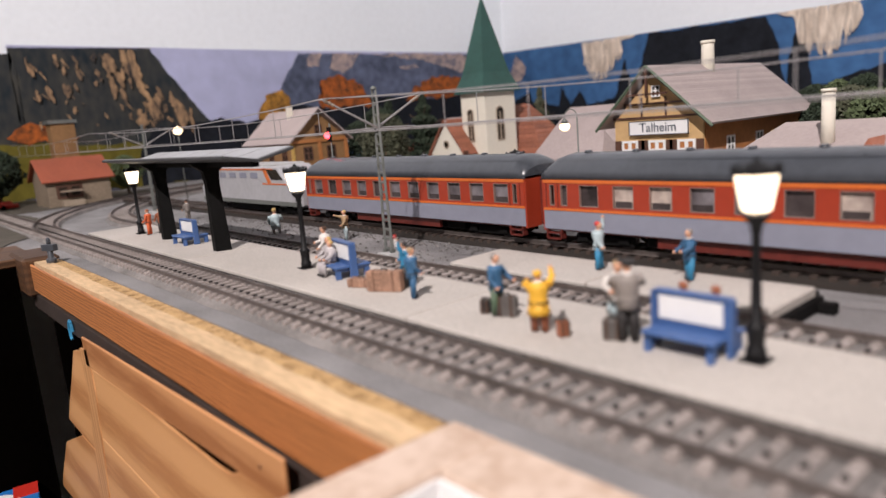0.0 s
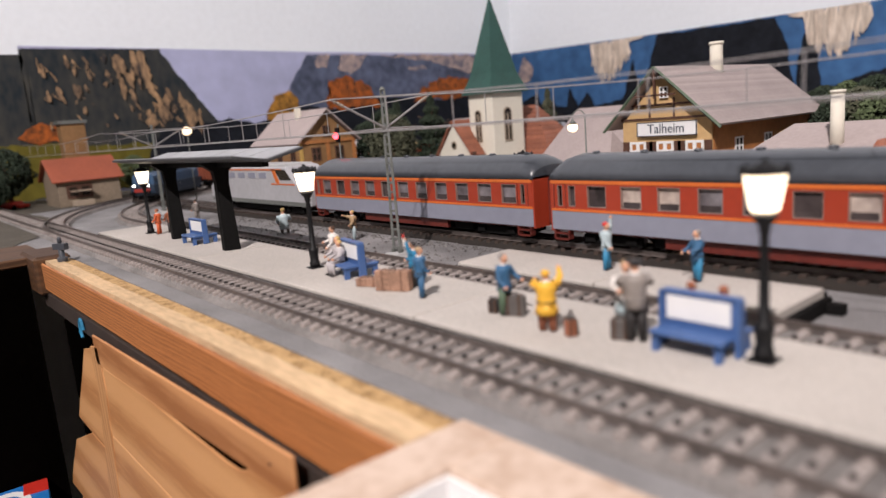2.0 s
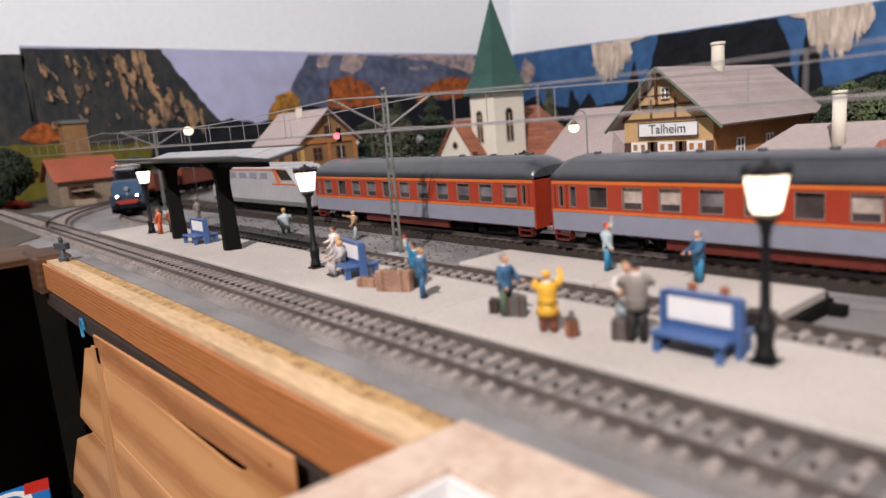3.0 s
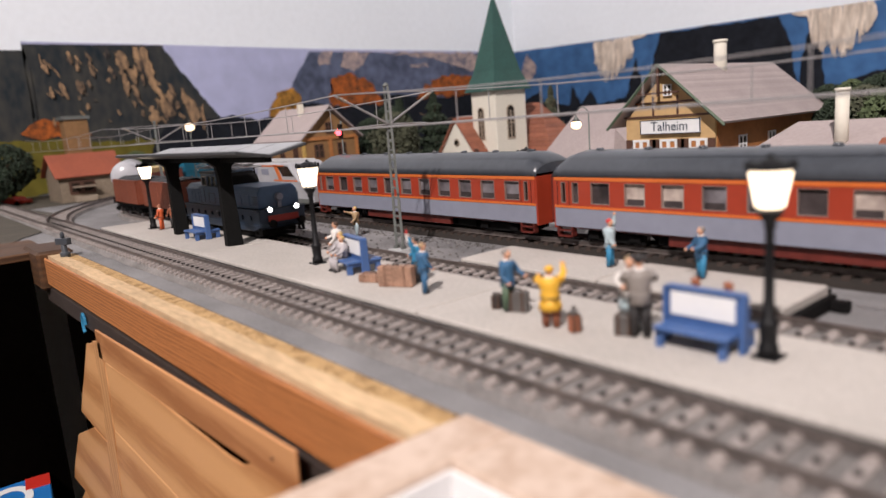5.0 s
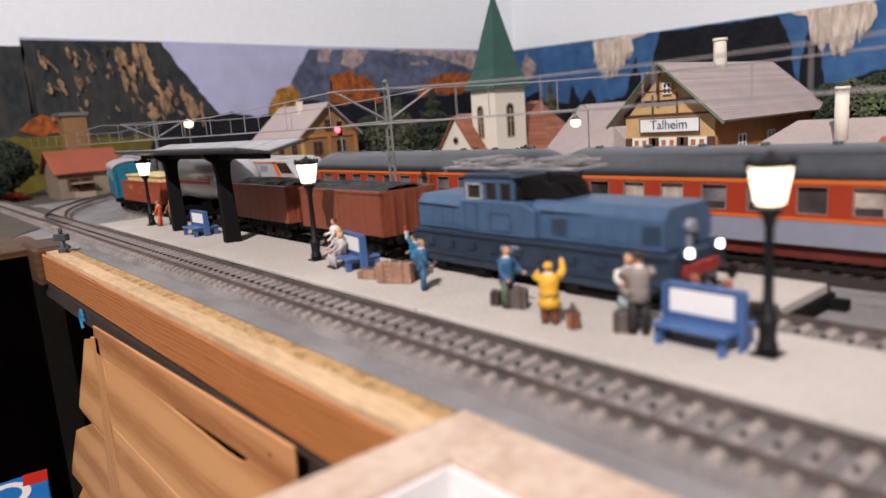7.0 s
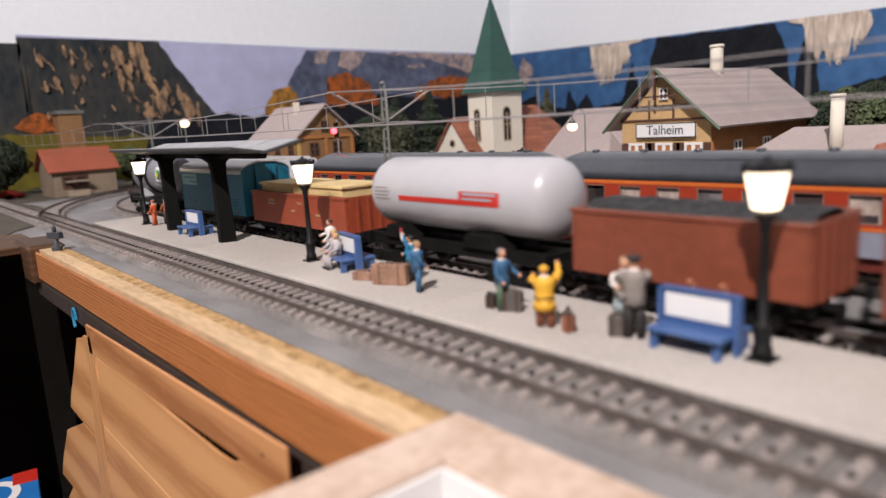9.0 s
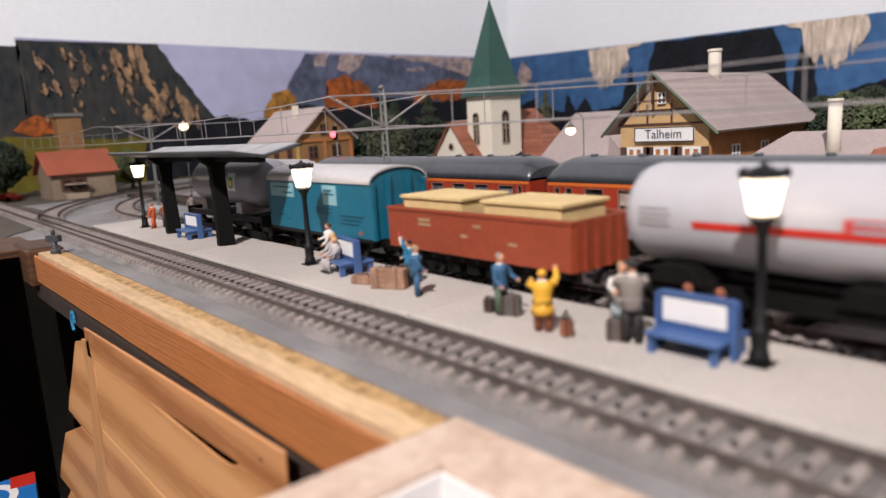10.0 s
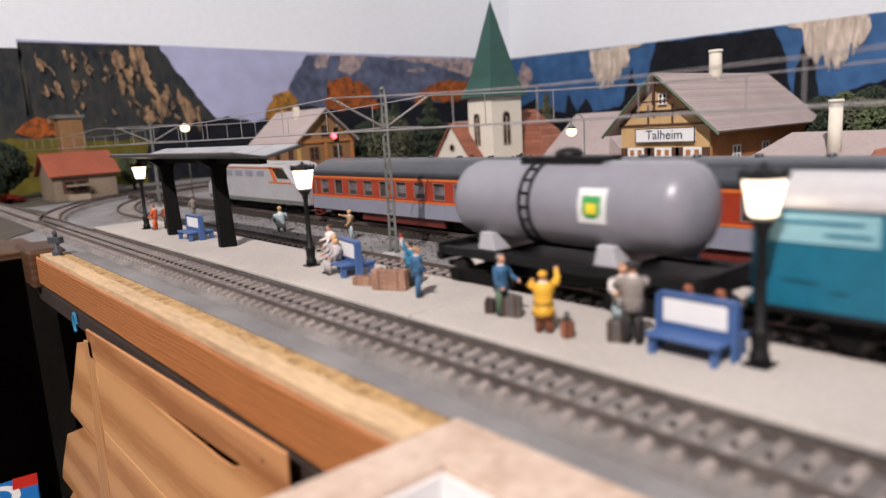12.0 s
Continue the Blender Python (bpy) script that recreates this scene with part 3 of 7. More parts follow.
def island_tint(m, amount):
    """Varies a material's value from strand to strand."""
    nt = m.node_tree
    b = nt.nodes["Principled BSDF"]
    old = b.inputs["Base Color"].links[0].from_socket
    geo, mr, hsv = nt.nodes.new("ShaderNodeNewGeometry"), nt.nodes.new("ShaderNodeMapRange"), nt.nodes.new("ShaderNodeHueSaturation")
    mr.inputs["To Min"].default_value, mr.inputs["To Max"].default_value = 1 - amount, 1 + amount * 0.4
    nt.links.new(geo.outputs["Random Per Island"], mr.inputs["Value"])
    nt.links.new(mr.outputs[0], hsv.inputs["Value"])
    nt.links.new(old, hsv.inputs["Color"])
    nt.links.new(hsv.outputs["Color"], b.inputs["Base Color"])


island_tint(M["bp_torn"], 0.30)


def torn_patch(x0, x1, z_top, depths, seed, count):
    """Backing paper laid bare in ragged vertical strands; depths: how far they hang at even steps across."""
    rnd = random.Random(seed)
    bm = bmesh.new()
    for i in range(count):
        u = rnd.random()
        q = u * (len(depths) - 1)
        k = min(int(q), len(depths) - 2)
        dep = (depths[k] + (depths[k + 1] - depths[k]) * (q - k)) * rnd.uniform(0.55, 1.04)
        start = rnd.random() ** 2 * dep * 0.5
        x, w = x0 + (x1 - x0) * u, rnd.uniform(0.0016, 0.0048)
        lean = rnd.uniform(-0.10, 0.10) + 0.12 * (0.5 - u)
        lift = YW - 0.0073 - 0.0016 * rnd.random()
        rows, bend = [], rnd.uniform(-0.003, 0.003)
        for n in range(6):
            v = n / 5
            z = z_top - 0.0145 * (x - x0) - start - (dep - start) * v
            c = x + lean * dep * v + bend * math.sin(v * 5 + i)
            hw = w * (1.0 - 0.75 * v ** 3) * rnd.uniform(0.75, 1.2)
            rows.append((bm.verts.new((c - hw, lift + 0.0004 * v, z)), bm.verts.new((c + hw, lift, z))))
        for (a, b), (c, d) in zip(rows, rows[1:]):
            bm.faces.new((a, b, d, c))
    return solo("torn_patch", bm, M["bp_torn"], "torn bare strands of the printed backdrop's paper", kind="structure")


torn_patch(-1.034, -0.932, 0.2236, (0.050, 0.088, 0.094, 0.080, 0.066, 0.040), 5, 120)
torn_patch(-0.558, -0.452, 0.2166, (0.052, 0.072, 0.084, 0.092, 0.085, 0.060, 0.045), 6, 130)
for i, outline in enumerate(([(-0.945, 0.2222), (-0.893, 0.2214), (-0.905, 0.2165), (-0.945, 0.2100)], [(-0.590, 0.2172), (-0.545, 0.2168), (-0.545, 0.2020), (-0.575, 0.2090)])):
    backdrop_layer("torn_tail", "north", 0.0072, outline, M["bp_torn"], "torn bare edge of the printed backdrop", 0.003, 60 + i)

# darker brown ground patches round the far shed and trees
for cx, cy, rx, ry in ((-1.16, 0.16, 0.135, 0.245), (-0.97, 0.055, 0.33, 0.098)):
    bm = bmesh.new()
    ring = []
    for i in range(72):
        a = math.tau * i / 72
        k = 1.0 + 0.16 * noise.noise(Vector((math.cos(a) * 2.2, math.sin(a) * 2.2, 40 * cx)))
        ring.append(bm.verts.new((max(XW + 0.004, cx + rx * k * math.cos(a)), cy + ry * k * math.sin(a), 0.0005 + 0.0003 * (ry < 0.1))))
    bm.faces.new(ring)
    solo("ground_earth", bm, M["earth"], "dark brown patch of ground beside the far tracks", kind="structure")

# ---- track ----
Y1, Y2, Y3 = 0.1278, 0.1980, 0.2845
XC, RC = -0.6834, 0.3458


def mid_line(s):
    """The middle track: straight along x, a curve away at the far end, on round through half a turn. Gives the point and the heading."""
    arc = RC * math.pi / 2
    if s >= XC:
        return Vector((s, Y2)), 0.0
    d = XC - s
    if d <= arc:
        a = d / RC
        return Vector((XC - RC * math.sin(a), Y2 + RC * (1 - math.cos(a)))), -a
    d -= arc
    if d <= arc:
        a = d / RC
        return Vector((XC - RC * math.cos(a), Y2 + RC + RC * math.sin(a))), -math.pi / 2 - a
    return Vector((XC + d - arc, Y2 + 2 * RC)), -math.pi


def near_curve(s):
    """The near track's branch, concentric with the middle track's curve."""
    r = RC + Y2 - Y1
    a = s / r
    return Vector((XC - r * math.sin(a), Y1 + r * (1 - math.cos(a)))), -a


def straight(y):
    return lambda s: (Vector((s, y)), 0.0)


bmS = bmesh.new()
bm_box(bmS, -0.0015, 0.0015, -0.0122, 0.0122, 0.0002, 0.0041)
for sgn in (-1, 1):
    bm_box(bmS, -0.0009, 0.0009, sgn * 0.0086 - 0.0021, sgn * 0.0086 + 0.0021, 0.0040, 0.0047)
sleeper_mesh = finish("sleeper", bmS, M["sleeper"], 0.0)
bmS = bmesh.new()
bm_box(bmS, -0.0007, 0.0007, -0.0010, 0.0010, 0.0040, 0.0050)
stud_mesh = finish("contact_stud", bmS, M["stud"], 0.0003)


def track(label, line, s0, s1, pieces=True, near=(-9, 9), bed="ballast", tie="sleeper"):
    t = thing("track", label, "railway track", group="model railway tracks")
    for sgn in (-1, 1):
        bm = bmesh.new()
        prev = None
        n = max(2, int(abs(s1 - s0) / 0.012))
        for i in range(n + 1):
            s = s0 + (s1 - s0) * i / n
            p, h = line(s)
            nx, ny = -math.sin(h), math.cos(h)
            ring = []
            for o, z in ((-0.0008, 0.0041), (0.0008, 0.0041), (0.0003, 0.0047), (0.00045, 0.0057), (0.00045, 0.0065), (-0.00045, 0.0065), (-0.00045, 0.0057), (-0.0003, 0.0047)):
                k = sgn * 0.0086 + o
                ring.append(bm.verts.new((p.x + nx * k, p.y + ny * k, z)))
            if prev:
                for a in range(8):
                    bm.faces.new((prev[a], prev[(a + 1) % 8], ring[(a + 1) % 8], ring[a]))
            prev = ring
        part("rail", bm, M["rail"], t)
    bm = bmesh.new()
    prev = None
    n = max(2, int(abs(s1 - s0) / 0.010))
    for i in range(n + 1):
        p, h = line(s0 + (s1 - s0) * i / n)
        nx, ny = -math.sin(h), math.cos(h)
        ring = []
        for k, z in ((-0.0148, 0.0001), (-0.0112, 0.0032), (0.0112, 0.0032), (0.0148, 0.0001)):
            j = 0.0012 * noise.noise(Vector((i * 0.9, k * 300, s0))) if z < 0.001 else 0.0
            ring.append(bm.verts.new((p.x + nx * (k + j), p.y + ny * (k + j), z)))
        if prev:
            for a in range(3):
                bm.faces.new((prev[a], prev[a + 1], ring[a + 1], ring[a]))
        prev = ring
    part("ballast", bm, M[bed], t, "grey ballast bed" if bed == "ballast" else "brown ballast bed darkened for the shade under the coaches")
    pitch = 0.00705
    n = int(abs(s1 - s0) / pitch)
    rest = []
    for i in range(n):
        s = s0 + (s1 - s0) * (i + 0.5) / n
        p, h = line(s)
        if pieces and near[0] < p.x < near[1]:
            for nm, me in (("sleeper", sleeper_mesh), ("contact_stud", stud_mesh)):
                o = new(nm, me)
                o.parent = t
                o.matrix_basis = Matrix.Translation((p.x, p.y, 0)) @ Matrix.Rotation(h, 4, "Z")
        else:
            rest.append((p, h))
    if rest:
        bm = bmesh.new()
        for p, h in rest:
            vs = bm_box(bm, -0.0014, 0.0014, -0.0122, 0.0122, 0.0002, 0.0041)
            for v in vs:
                v.co = Matrix.Rotation(h, 3, "Z") @ v.co + Vector((p.x, p.y, 0))
        part("timbering", bm, M[tie], t)
        t.children[-1]["kind"] = "stuff"
    return t


# ---- platforms ----
def platform(label, x0, x1, y0, y1, joints):
    p = thing("platform", label, "station platform", group="station platforms")
    xs = [x0] + joints + [x1]
    for a, b in zip(xs, xs[1:]):
        bm = bmesh.new()
        bm_box(bm, a + 0.0005, b - 0.0005, y0, y1, 0.0001, TOP)
        part("slab", bm, M["platform"], p, bevel=0.0005)
    # black strips paint the shadow band between platform and rail
    for yy, s in ((y0, -1), (y1, 1)):
        bm = bmesh.new()
        bm_box(bm, x0, x1, yy + (0.0002 if s > 0 else -0.0010), yy + (0.0010 if s > 0 else -0.0002), 0.0001, 0.0060)
        part("edge_strip", bm, M["postblack"], p, "black strip for the shade between platform and rail")
    return p


platform("long pale beige platform between two tracks", -0.612, 0.45, 0.1392, 0.1865, [-0.395, -0.1890, 0.02])
track("near straight model railway track with grey sleepers", straight(Y1), -1.25, 0.30, True, (-0.75, 0.1))
track("model railway track running out under the goods train", lambda s: mid_line(s), 0.45, -2.2, True, (-0.62, 0.1))
# bed and sleepers carry the shade under the coaches in their colour
track("model railway track under the standing express", straight(Y3), 0.45, -1.0, False, bed="shaded_bed", tie="shaded_sleeper")
track("curved branch of the near model railway track", near_curve, 0.0, 0.75, False)
platform("pale beige platform in front of the standing express", -0.2455, -0.093, 0.2098, 0.2450, [-0.165])
# black strip paints the shade on the platform end; small buffer piece beside it
b = bmesh.new()
bm_box(b, -0.0928, -0.0905, 0.2098, 0.2440, 0.0001, 0.0050)
bm_box(b, -0.0905, -0.0850, 0.2380, 0.2420, 0.0001, 0.0040)
solo("platform_end", b, M["blackmatt"], "black strip for the shade at the platform end, with a small buffer piece", "end stop", bevel=0.0003)
stone = random.Random(21)
verts, faces = [], []
for i in range(1500):
    c = Vector((stone.uniform(-0.66, -0.20), stone.choice((stone.uniform(0.2125, 0.2180), stone.uniform(0.2200, 0.2690), stone.uniform(0.2560, 0.2690))), 0.0002))
    if c.x > -0.250 and c.y > 0.2085 and c.y < 0.2470:
        continue
    r = stone.choice((0.0005, 0.0007, 0.0009, 0.0013))
    k = len(verts)
    a = stone.random() * 6.3
    verts += [c + Vector((r * math.cos(a + q), r * math.sin(a + q) * 0.8, 0)) for q in (0, 1.6, 3.1, 4.7)] + [c + Vector((stone.uniform(-0.3, 0.3) * r, 0, r * 0.9))]
    faces += [(k, k + 1, k + 4), (k + 1, k + 2, k + 4), (k + 2, k + 3, k + 4), (k + 3, k, k + 4)]
me = bpy.data.meshes.new("rubble")
me.from_pydata(verts, [], faces)
me.materials.append(M["rubble"])
tagged(new("rubble", me), "loose dark ballast stones between the tracks", "ballast", kind="stuff")
island_tint(M["rubble"], 0.5)
# ---- standing express train ----
def bogie(parent, x, w=0.0105):
    b = bmesh.new()
    bm_box(b, x - 0.017, x + 0.017, -w - 0.001, -w + 0.0015, 0.0080, 0.0125)
    bm_box(b, x - 0.017, x + 0.017, w - 0.0015, w + 0.001, 0.0080, 0.0125)
    bm_box(b, x - 0.004, x + 0.004, -w, w, 0.0085, 0.0135)
    for sx in (-0.012, 0.012):
        for sy in (-1, 1):
            bm_box(b, x + sx - 0.003, x + sx + 0.003, sy * (w + 0.0015) - 0.001, sy * (w + 0.0015) + 0.001, 0.0090, 0.0120)
    bo = part("bogie", b, M["blackmatt"], parent, "black bogie frame", 0.0003)
    for sx in (-0.012, 0.012):
        wheelset(bo, x + sx)
    return bo


def wheelset(parent, x, r=0.0054):
    b = bmesh.new()
    bm_rod(b, (x, -0.009, RAIL + r), (x, 0.009, RAIL + r), 0.0008)
    for y in (-0.0085, 0.0085):
        s = 1 if y > 0 else -1
        bm_lathe(b, [(0.0030, -0.0014), (r, -0.0013), (r, 0.0013), (0.0030, 0.0014)], 16, (x, y, RAIL + r), "y")
    return part("wheelset", b, M["wheel"], parent)


def coach(x0, x1, first=0.0198, pitch=0.01928, nwin=11, look_in="M"):
    L = x1 - x0
    c = thing("coach", "red and grey express coach with orange stripes and dark roof", "railway coach", pose(x0, Y3, 0), "express coaches")
    h = 0.0165
    wins = [(first + pitch * i - 0.0056, first + pitch * i + 0.0056) for i in range(nwin)]
    if first > 0.025:
        wins.append((0.0122, 0.0165))
    doors = [(0.0030, 0.0105), (L - 0.0115, L - 0.0040)]
    bands = ((0.0150, 0.0246, "coach_grey", 0.0), (0.0246, 0.0258, "coach_orange", 0.00025), (0.0258, 0.0385, "coach_red", 0.0), (0.0385, 0.0402, "coach_orange", 0.00025))
    for sy in (-1, 1):
        for z0, z1, key, out in bands:
            if key != "coach_red":
                b = bmesh.new()
                y = sy * h
                bm_box(b, 0.001, L - 0.001, min(y + sy * out, y - sy * 0.0012), max(y + sy * out, y - sy * 0.0012), z0, z1)
                part("side_band", b, M[key], c, {"coach_grey": "grey lower side", "coach_orange": "orange stripe"}[key])
            else:
                b = bmesh.new()
                y = sy * h
                lo, hi = min(y, y - sy * 0.0012), max(y, y - sy * 0.0012)
                cuts = sorted(wins + [(d0 + 0.0022, d1 - 0.0022) for d0, d1 in doors])
                zw0, zw1 = 0.0270, 0.0376
                bm_box(b, 0.001, L - 0.001, lo, hi, z0, zw0)
                bm_box(b, 0.001, L - 0.001, lo, hi, zw1, z1)
                px = 0.001
                for a, e in cuts:
                    bm_box(b, px, a, lo, hi, zw0, zw1)
                    px = e
                bm_box(b, px, L - 0.001, lo, hi, zw0, zw1)
                part("window_band", b, M["coach_red"], c, "dark red window band")
                for a, e in cuts:
                    b = bmesh.new()
                    t = 0.00028
                    for q in ((a, a + t, zw0, zw1), (e - t, e, zw0, zw1), (a + t, e - t, zw1 - t, zw1), (a + t, e - t, zw0, zw0 + t)):
                        bm_box(b, q[0], q[1], lo - 0.0001, hi + 0.0001, q[2], q[3])
                    part("window", b, M["frame_pale"], c, "thin pale window frame")
        for d0, d1 in doors:
            b = bmesh.new()
            y = sy * (h + 0.00005)
            for xx in (d0, d1):
                bm_box(b, xx - 0.0002, xx + 0.0002, y - 0.0002, y + 0.0002, 0.0260, 0.0382)
            part("door_frame", b, M["under_red"], c)
        for k in (0, 1):
            xx = 0.0070 if k == 0 else L - 0.0078
            b = bmesh.new()
            for zz in (0.0095, 0.0125):
                bm_box(b, xx - 0.005, xx + 0.005, sy * 0.0150 - 0.0018, sy * 0.0150 + 0.0018, zz, zz + 0.0006)
            for dx in (-0.0046, 0.0046):
                bm_box(b, xx + dx - 0.0004, xx + dx + 0.0004, sy * 0.0150 - 0.0018, sy * 0.0150 + 0.0018, 0.0095, 0.0150)
            part("step", b, M["under_red"], c, "red door step")
    for xx in (0.0, L):
        b = bmesh.new()
        s = -1 if xx == 0 else 1
        bm_box(b, min(xx, xx - s * 0.0012), max(xx, xx - s * 0.0012), -h + 0.0003, h - 0.0003, 0.0140, 0.0415)
        part("end_wall", b, M["coach_red"], c, "dark red end wall")
        b = bmesh.new()
        bm_box(b, min(xx, xx + s * 0.004), max(xx, xx + s * 0.004), -0.0055, 0.0055, 0.0150, 0.0400)
        part("gangway", b, M["under_red"], c, "red gangway bellows", 0.0006)
    # rounded roof with soft ends
    b = bmesh.new()
    prof = [(-h - 0.0003, 0.0402), (-h + 0.0006, 0.0445), (-0.0130, 0.0485), (-0.0070, 0.0515), (0, 0.0524), (0.0070, 0.0515), (0.0130, 0.0485), (h - 0.0006, 0.0445), (h + 0.0003, 0.0402)]
    rings = []
    for xx, k in ((0.0, 0.55), (0.004, 0.85), (0.010, 1.0), (L - 0.010, 1.0), (L - 0.004, 0.85), (L, 0.55)):
        rings.append([b.verts.new((xx, y, 0.0402 + (z - 0.0402) * k)) for y, z in prof])
    for r0, r1 in zip(rings, rings[1:]):
        for i in range(len(prof) - 1):
            b.faces.new((r0[i], r0[i + 1], r1[i + 1], r1[i])).smooth = True
    for r in (rings[0], rings[-1]):
        b.faces.new(r)
    b.faces.new([rings[0][0]] + [r[0] for r in rings[1:]] + [r[-1] for r in rings[::-1]])
    roof = part("roof", b, M["coach_roof"], c, "dark grey rounded roof")
    for i in range(8):
        xx = 0.018 + i * (L - 0.036) / 7
        b = bmesh.new()
        bm_lathe(b, [(0.0020, 0.0516), (0.0020, 0.0530), (0.0012, 0.0533)], 10, (xx, 0, 0))
        part("roof_vent", b, M["coach_roof"], roof)
    b = bmesh.new()
    bm_box(b, 0.002, L - 0.002, -0.0150, 0.0150, 0.0140, 0.0152)
    bm_box(b, 0.065, L - 0.075, -0.0140, -0.0120, 0.0095, 0.0140)
    bm_box(b, 0.065, L - 0.075, 0.0120, 0.0140, 0.0095, 0.0140)
    part("underframe", b, M["under_red"], c, "dark red underframe")
    # black equipment boxes, run together to fill in the shade under the coach
    b = bmesh.new()
    for i in range(7):
        xx = 0.058 + i * 0.017
        bm_box(b, xx, xx + 0.0165 - (i % 2) * 0.003, -0.0118, 0.0118, 0.0090, 0.0138)
    part("equipment_box", b, M["blackmatt"], c, bevel=0.0004)
    b = bmesh.new()
    bm_box(b, 0.003, L - 0.003, -0.0152, 0.0152, 0.0153, 0.0262)
    for a, e in wins:
        bm_box(b, (a + e) / 2 - 0.0035, (a + e) / 2 + 0.0035, -0.0125, -0.0040, 0.0263, 0.0300)
    bm_box(b, 0.003, L - 0.003, 0.0005, 0.0012, 0.0263, 0.0400)
    part("interior", b, M["interior"], c, "tan compartment walls and seats")
    # look_in picks each pane's painted brightness: lit, dim or unlit
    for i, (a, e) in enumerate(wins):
        key, lab = {"L": ("window_lit", "pale blind coloured as if lit"), "M": ("window_dim", "grey blind coloured as dimly lit"), "D": ("window_dark", "flat pane coloured as an unlit compartment")}[look_in[i % len(look_in)]]
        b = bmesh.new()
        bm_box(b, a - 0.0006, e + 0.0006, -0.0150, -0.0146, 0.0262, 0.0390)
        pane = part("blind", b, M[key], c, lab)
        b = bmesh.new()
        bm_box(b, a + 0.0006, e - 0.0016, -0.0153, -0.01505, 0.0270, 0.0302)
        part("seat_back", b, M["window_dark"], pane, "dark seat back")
    for xx in (0.034, L - 0.034):
        bogie(c, xx)
    return c


coach(-0.478, -0.2472, look_in="MDMMDMMMMMM")
coach(-0.2358, -0.005, 0.0295, 0.01950, 10, "DLLMMDLMMLD")
coach(0.0066, 0.2374)


def standing_loco():
    c = thing("express_locomotive", "silver grey diesel locomotive with orange stripes heading the express", "locomotive", pose(-0.690, Y3, 0))
    L, h = 0.204, 0.0163
    b = bmesh.new()
    # side silhouette with raked nose at the front and raked cab at the rear
    bm_prism(b, [(0.010, 0.0150), (L - 0.001, 0.0150), (L, 0.0300), (L - 0.022, 0.0335), (L - 0.038, 0.0475), (0.030, 0.0475), (0.018, 0.0380), (0.002, 0.0290), (0.002, 0.0180)], "y", -h, h)
    body = part("body", b, M["silvergrey"], c, "silver grey body", 0.0012)
    b = bmesh.new()
    bm_prism(b, [(0.034, 0.0470), (L - 0.040, 0.0470), (L - 0.044, 0.0492), (0.040, 0.0492)], "y", -0.0135, 0.0135)
    part("roof", b, M["concrete"], c, "pale grey roof", 0.0005)
    for sy in (-1, 1):
        for dims, key, lab in (((0.030, L - 0.045, 0.0445, 0.0457), "coach_orange", "orange stripe"), ((L - 0.066, L - 0.024, 0.0323, 0.0334), "coach_orange", "orange stripe")):
            b = bmesh.new()
            y = sy * h
            bm_box(b, dims[0], dims[1], min(y, y + sy * 0.0003), max(y, y + sy * 0.0003), dims[2], dims[3])
            part("stripe", b, M[key], c, lab)
        b = bmesh.new()
        y = sy * h
        bm_prism(b, [(L - 0.064, 0.0462), (L - 0.058, 0.0462), (L - 0.050, 0.0338), (L - 0.056, 0.0338)], "y", min(y, y + sy * 0.0003), max(y, y + sy * 0.0003))
        part("stripe", b, M["coach_orange"], c, "orange slanted stripe")
        b = bmesh.new()
        bm_box(b, 0.004, L - 0.002, min(y, y + sy * 0.0004), max(y, y + sy * 0.0004), 0.0150, 0.0185)
        part("skirt", b, M["mast"], c, "dark grey lower skirt")
        for k in range(4):
            b = bmesh.new()
            bm_box(b, 0.050 + k * 0.022, 0.064 + k * 0.022, min(y, y + sy * 0.0003), max(y, y + sy * 0.0003), 0.0375, 0.0425)
            part("vent_grille", b, M["coach_grey"], c, "grey side grille")
        b = bmesh.new()
        bm_prism(b, [(L - 0.057, 0.0450), (L - 0.039, 0.0450), (L - 0.029, 0.0365), (L - 0.049, 0.0365)], "y", min(y, y + sy * 0.0003), max(y, y + sy * 0.0003))
        part("cab_window", b, M["darkglass"], c, "dark cab side window")
    b = bmesh.new()
    bm_box(b, 0.055, 0.150, -0.012, 0.012, 0.0085, 0.0150)
    part("fuel_tank", b, M["blackmatt"], c, bevel=0.0008)
    for xx in (0.035, L - 0.035):
        bogie(c, xx)
    # added glowing ball imitates a warm gleam on the roof
    b = bmesh.new()
    bm_ball(b, (0.098, -0.006, 0.0495), 0.0030, sub=2)
    part("roof_light", b, M["warmglow"], c, "added warm glowing ball for the gleam on the roof")


standing_loco()
# ---- the moving goods train; every vehicle is built round its own middle, heading along +x ----
def buffers(parent, half, z=0.0175):
    for s in (-1, 1):
        for y in (-0.0100, 0.0100):
            b = bmesh.new()
            bm_rod(b, (s * half, y, z), (s * (half + 0.0045), y, z), 0.0010)
            bm_lathe(b, [(0.0026, -0.0005), (0.0026, 0.0003), (0.0018, 0.0006)] if s > 0 else [(0.0018, -0.0006), (0.0026, -0.0003), (0.0026, 0.0005)], 12, (s * (half + 0.0047), y, z), "x")
            part("buffer", b, M["blackmatt"], parent)
        b = bmesh.new()
        bm_box(b, min(s * half, s * (half + 0.010)), max(s * half, s * (half + 0.010)), -0.0016, 0.0016, 0.0105, 0.0125)
        part("coupling", b, M["blackmatt"], parent, "black coupling hook")


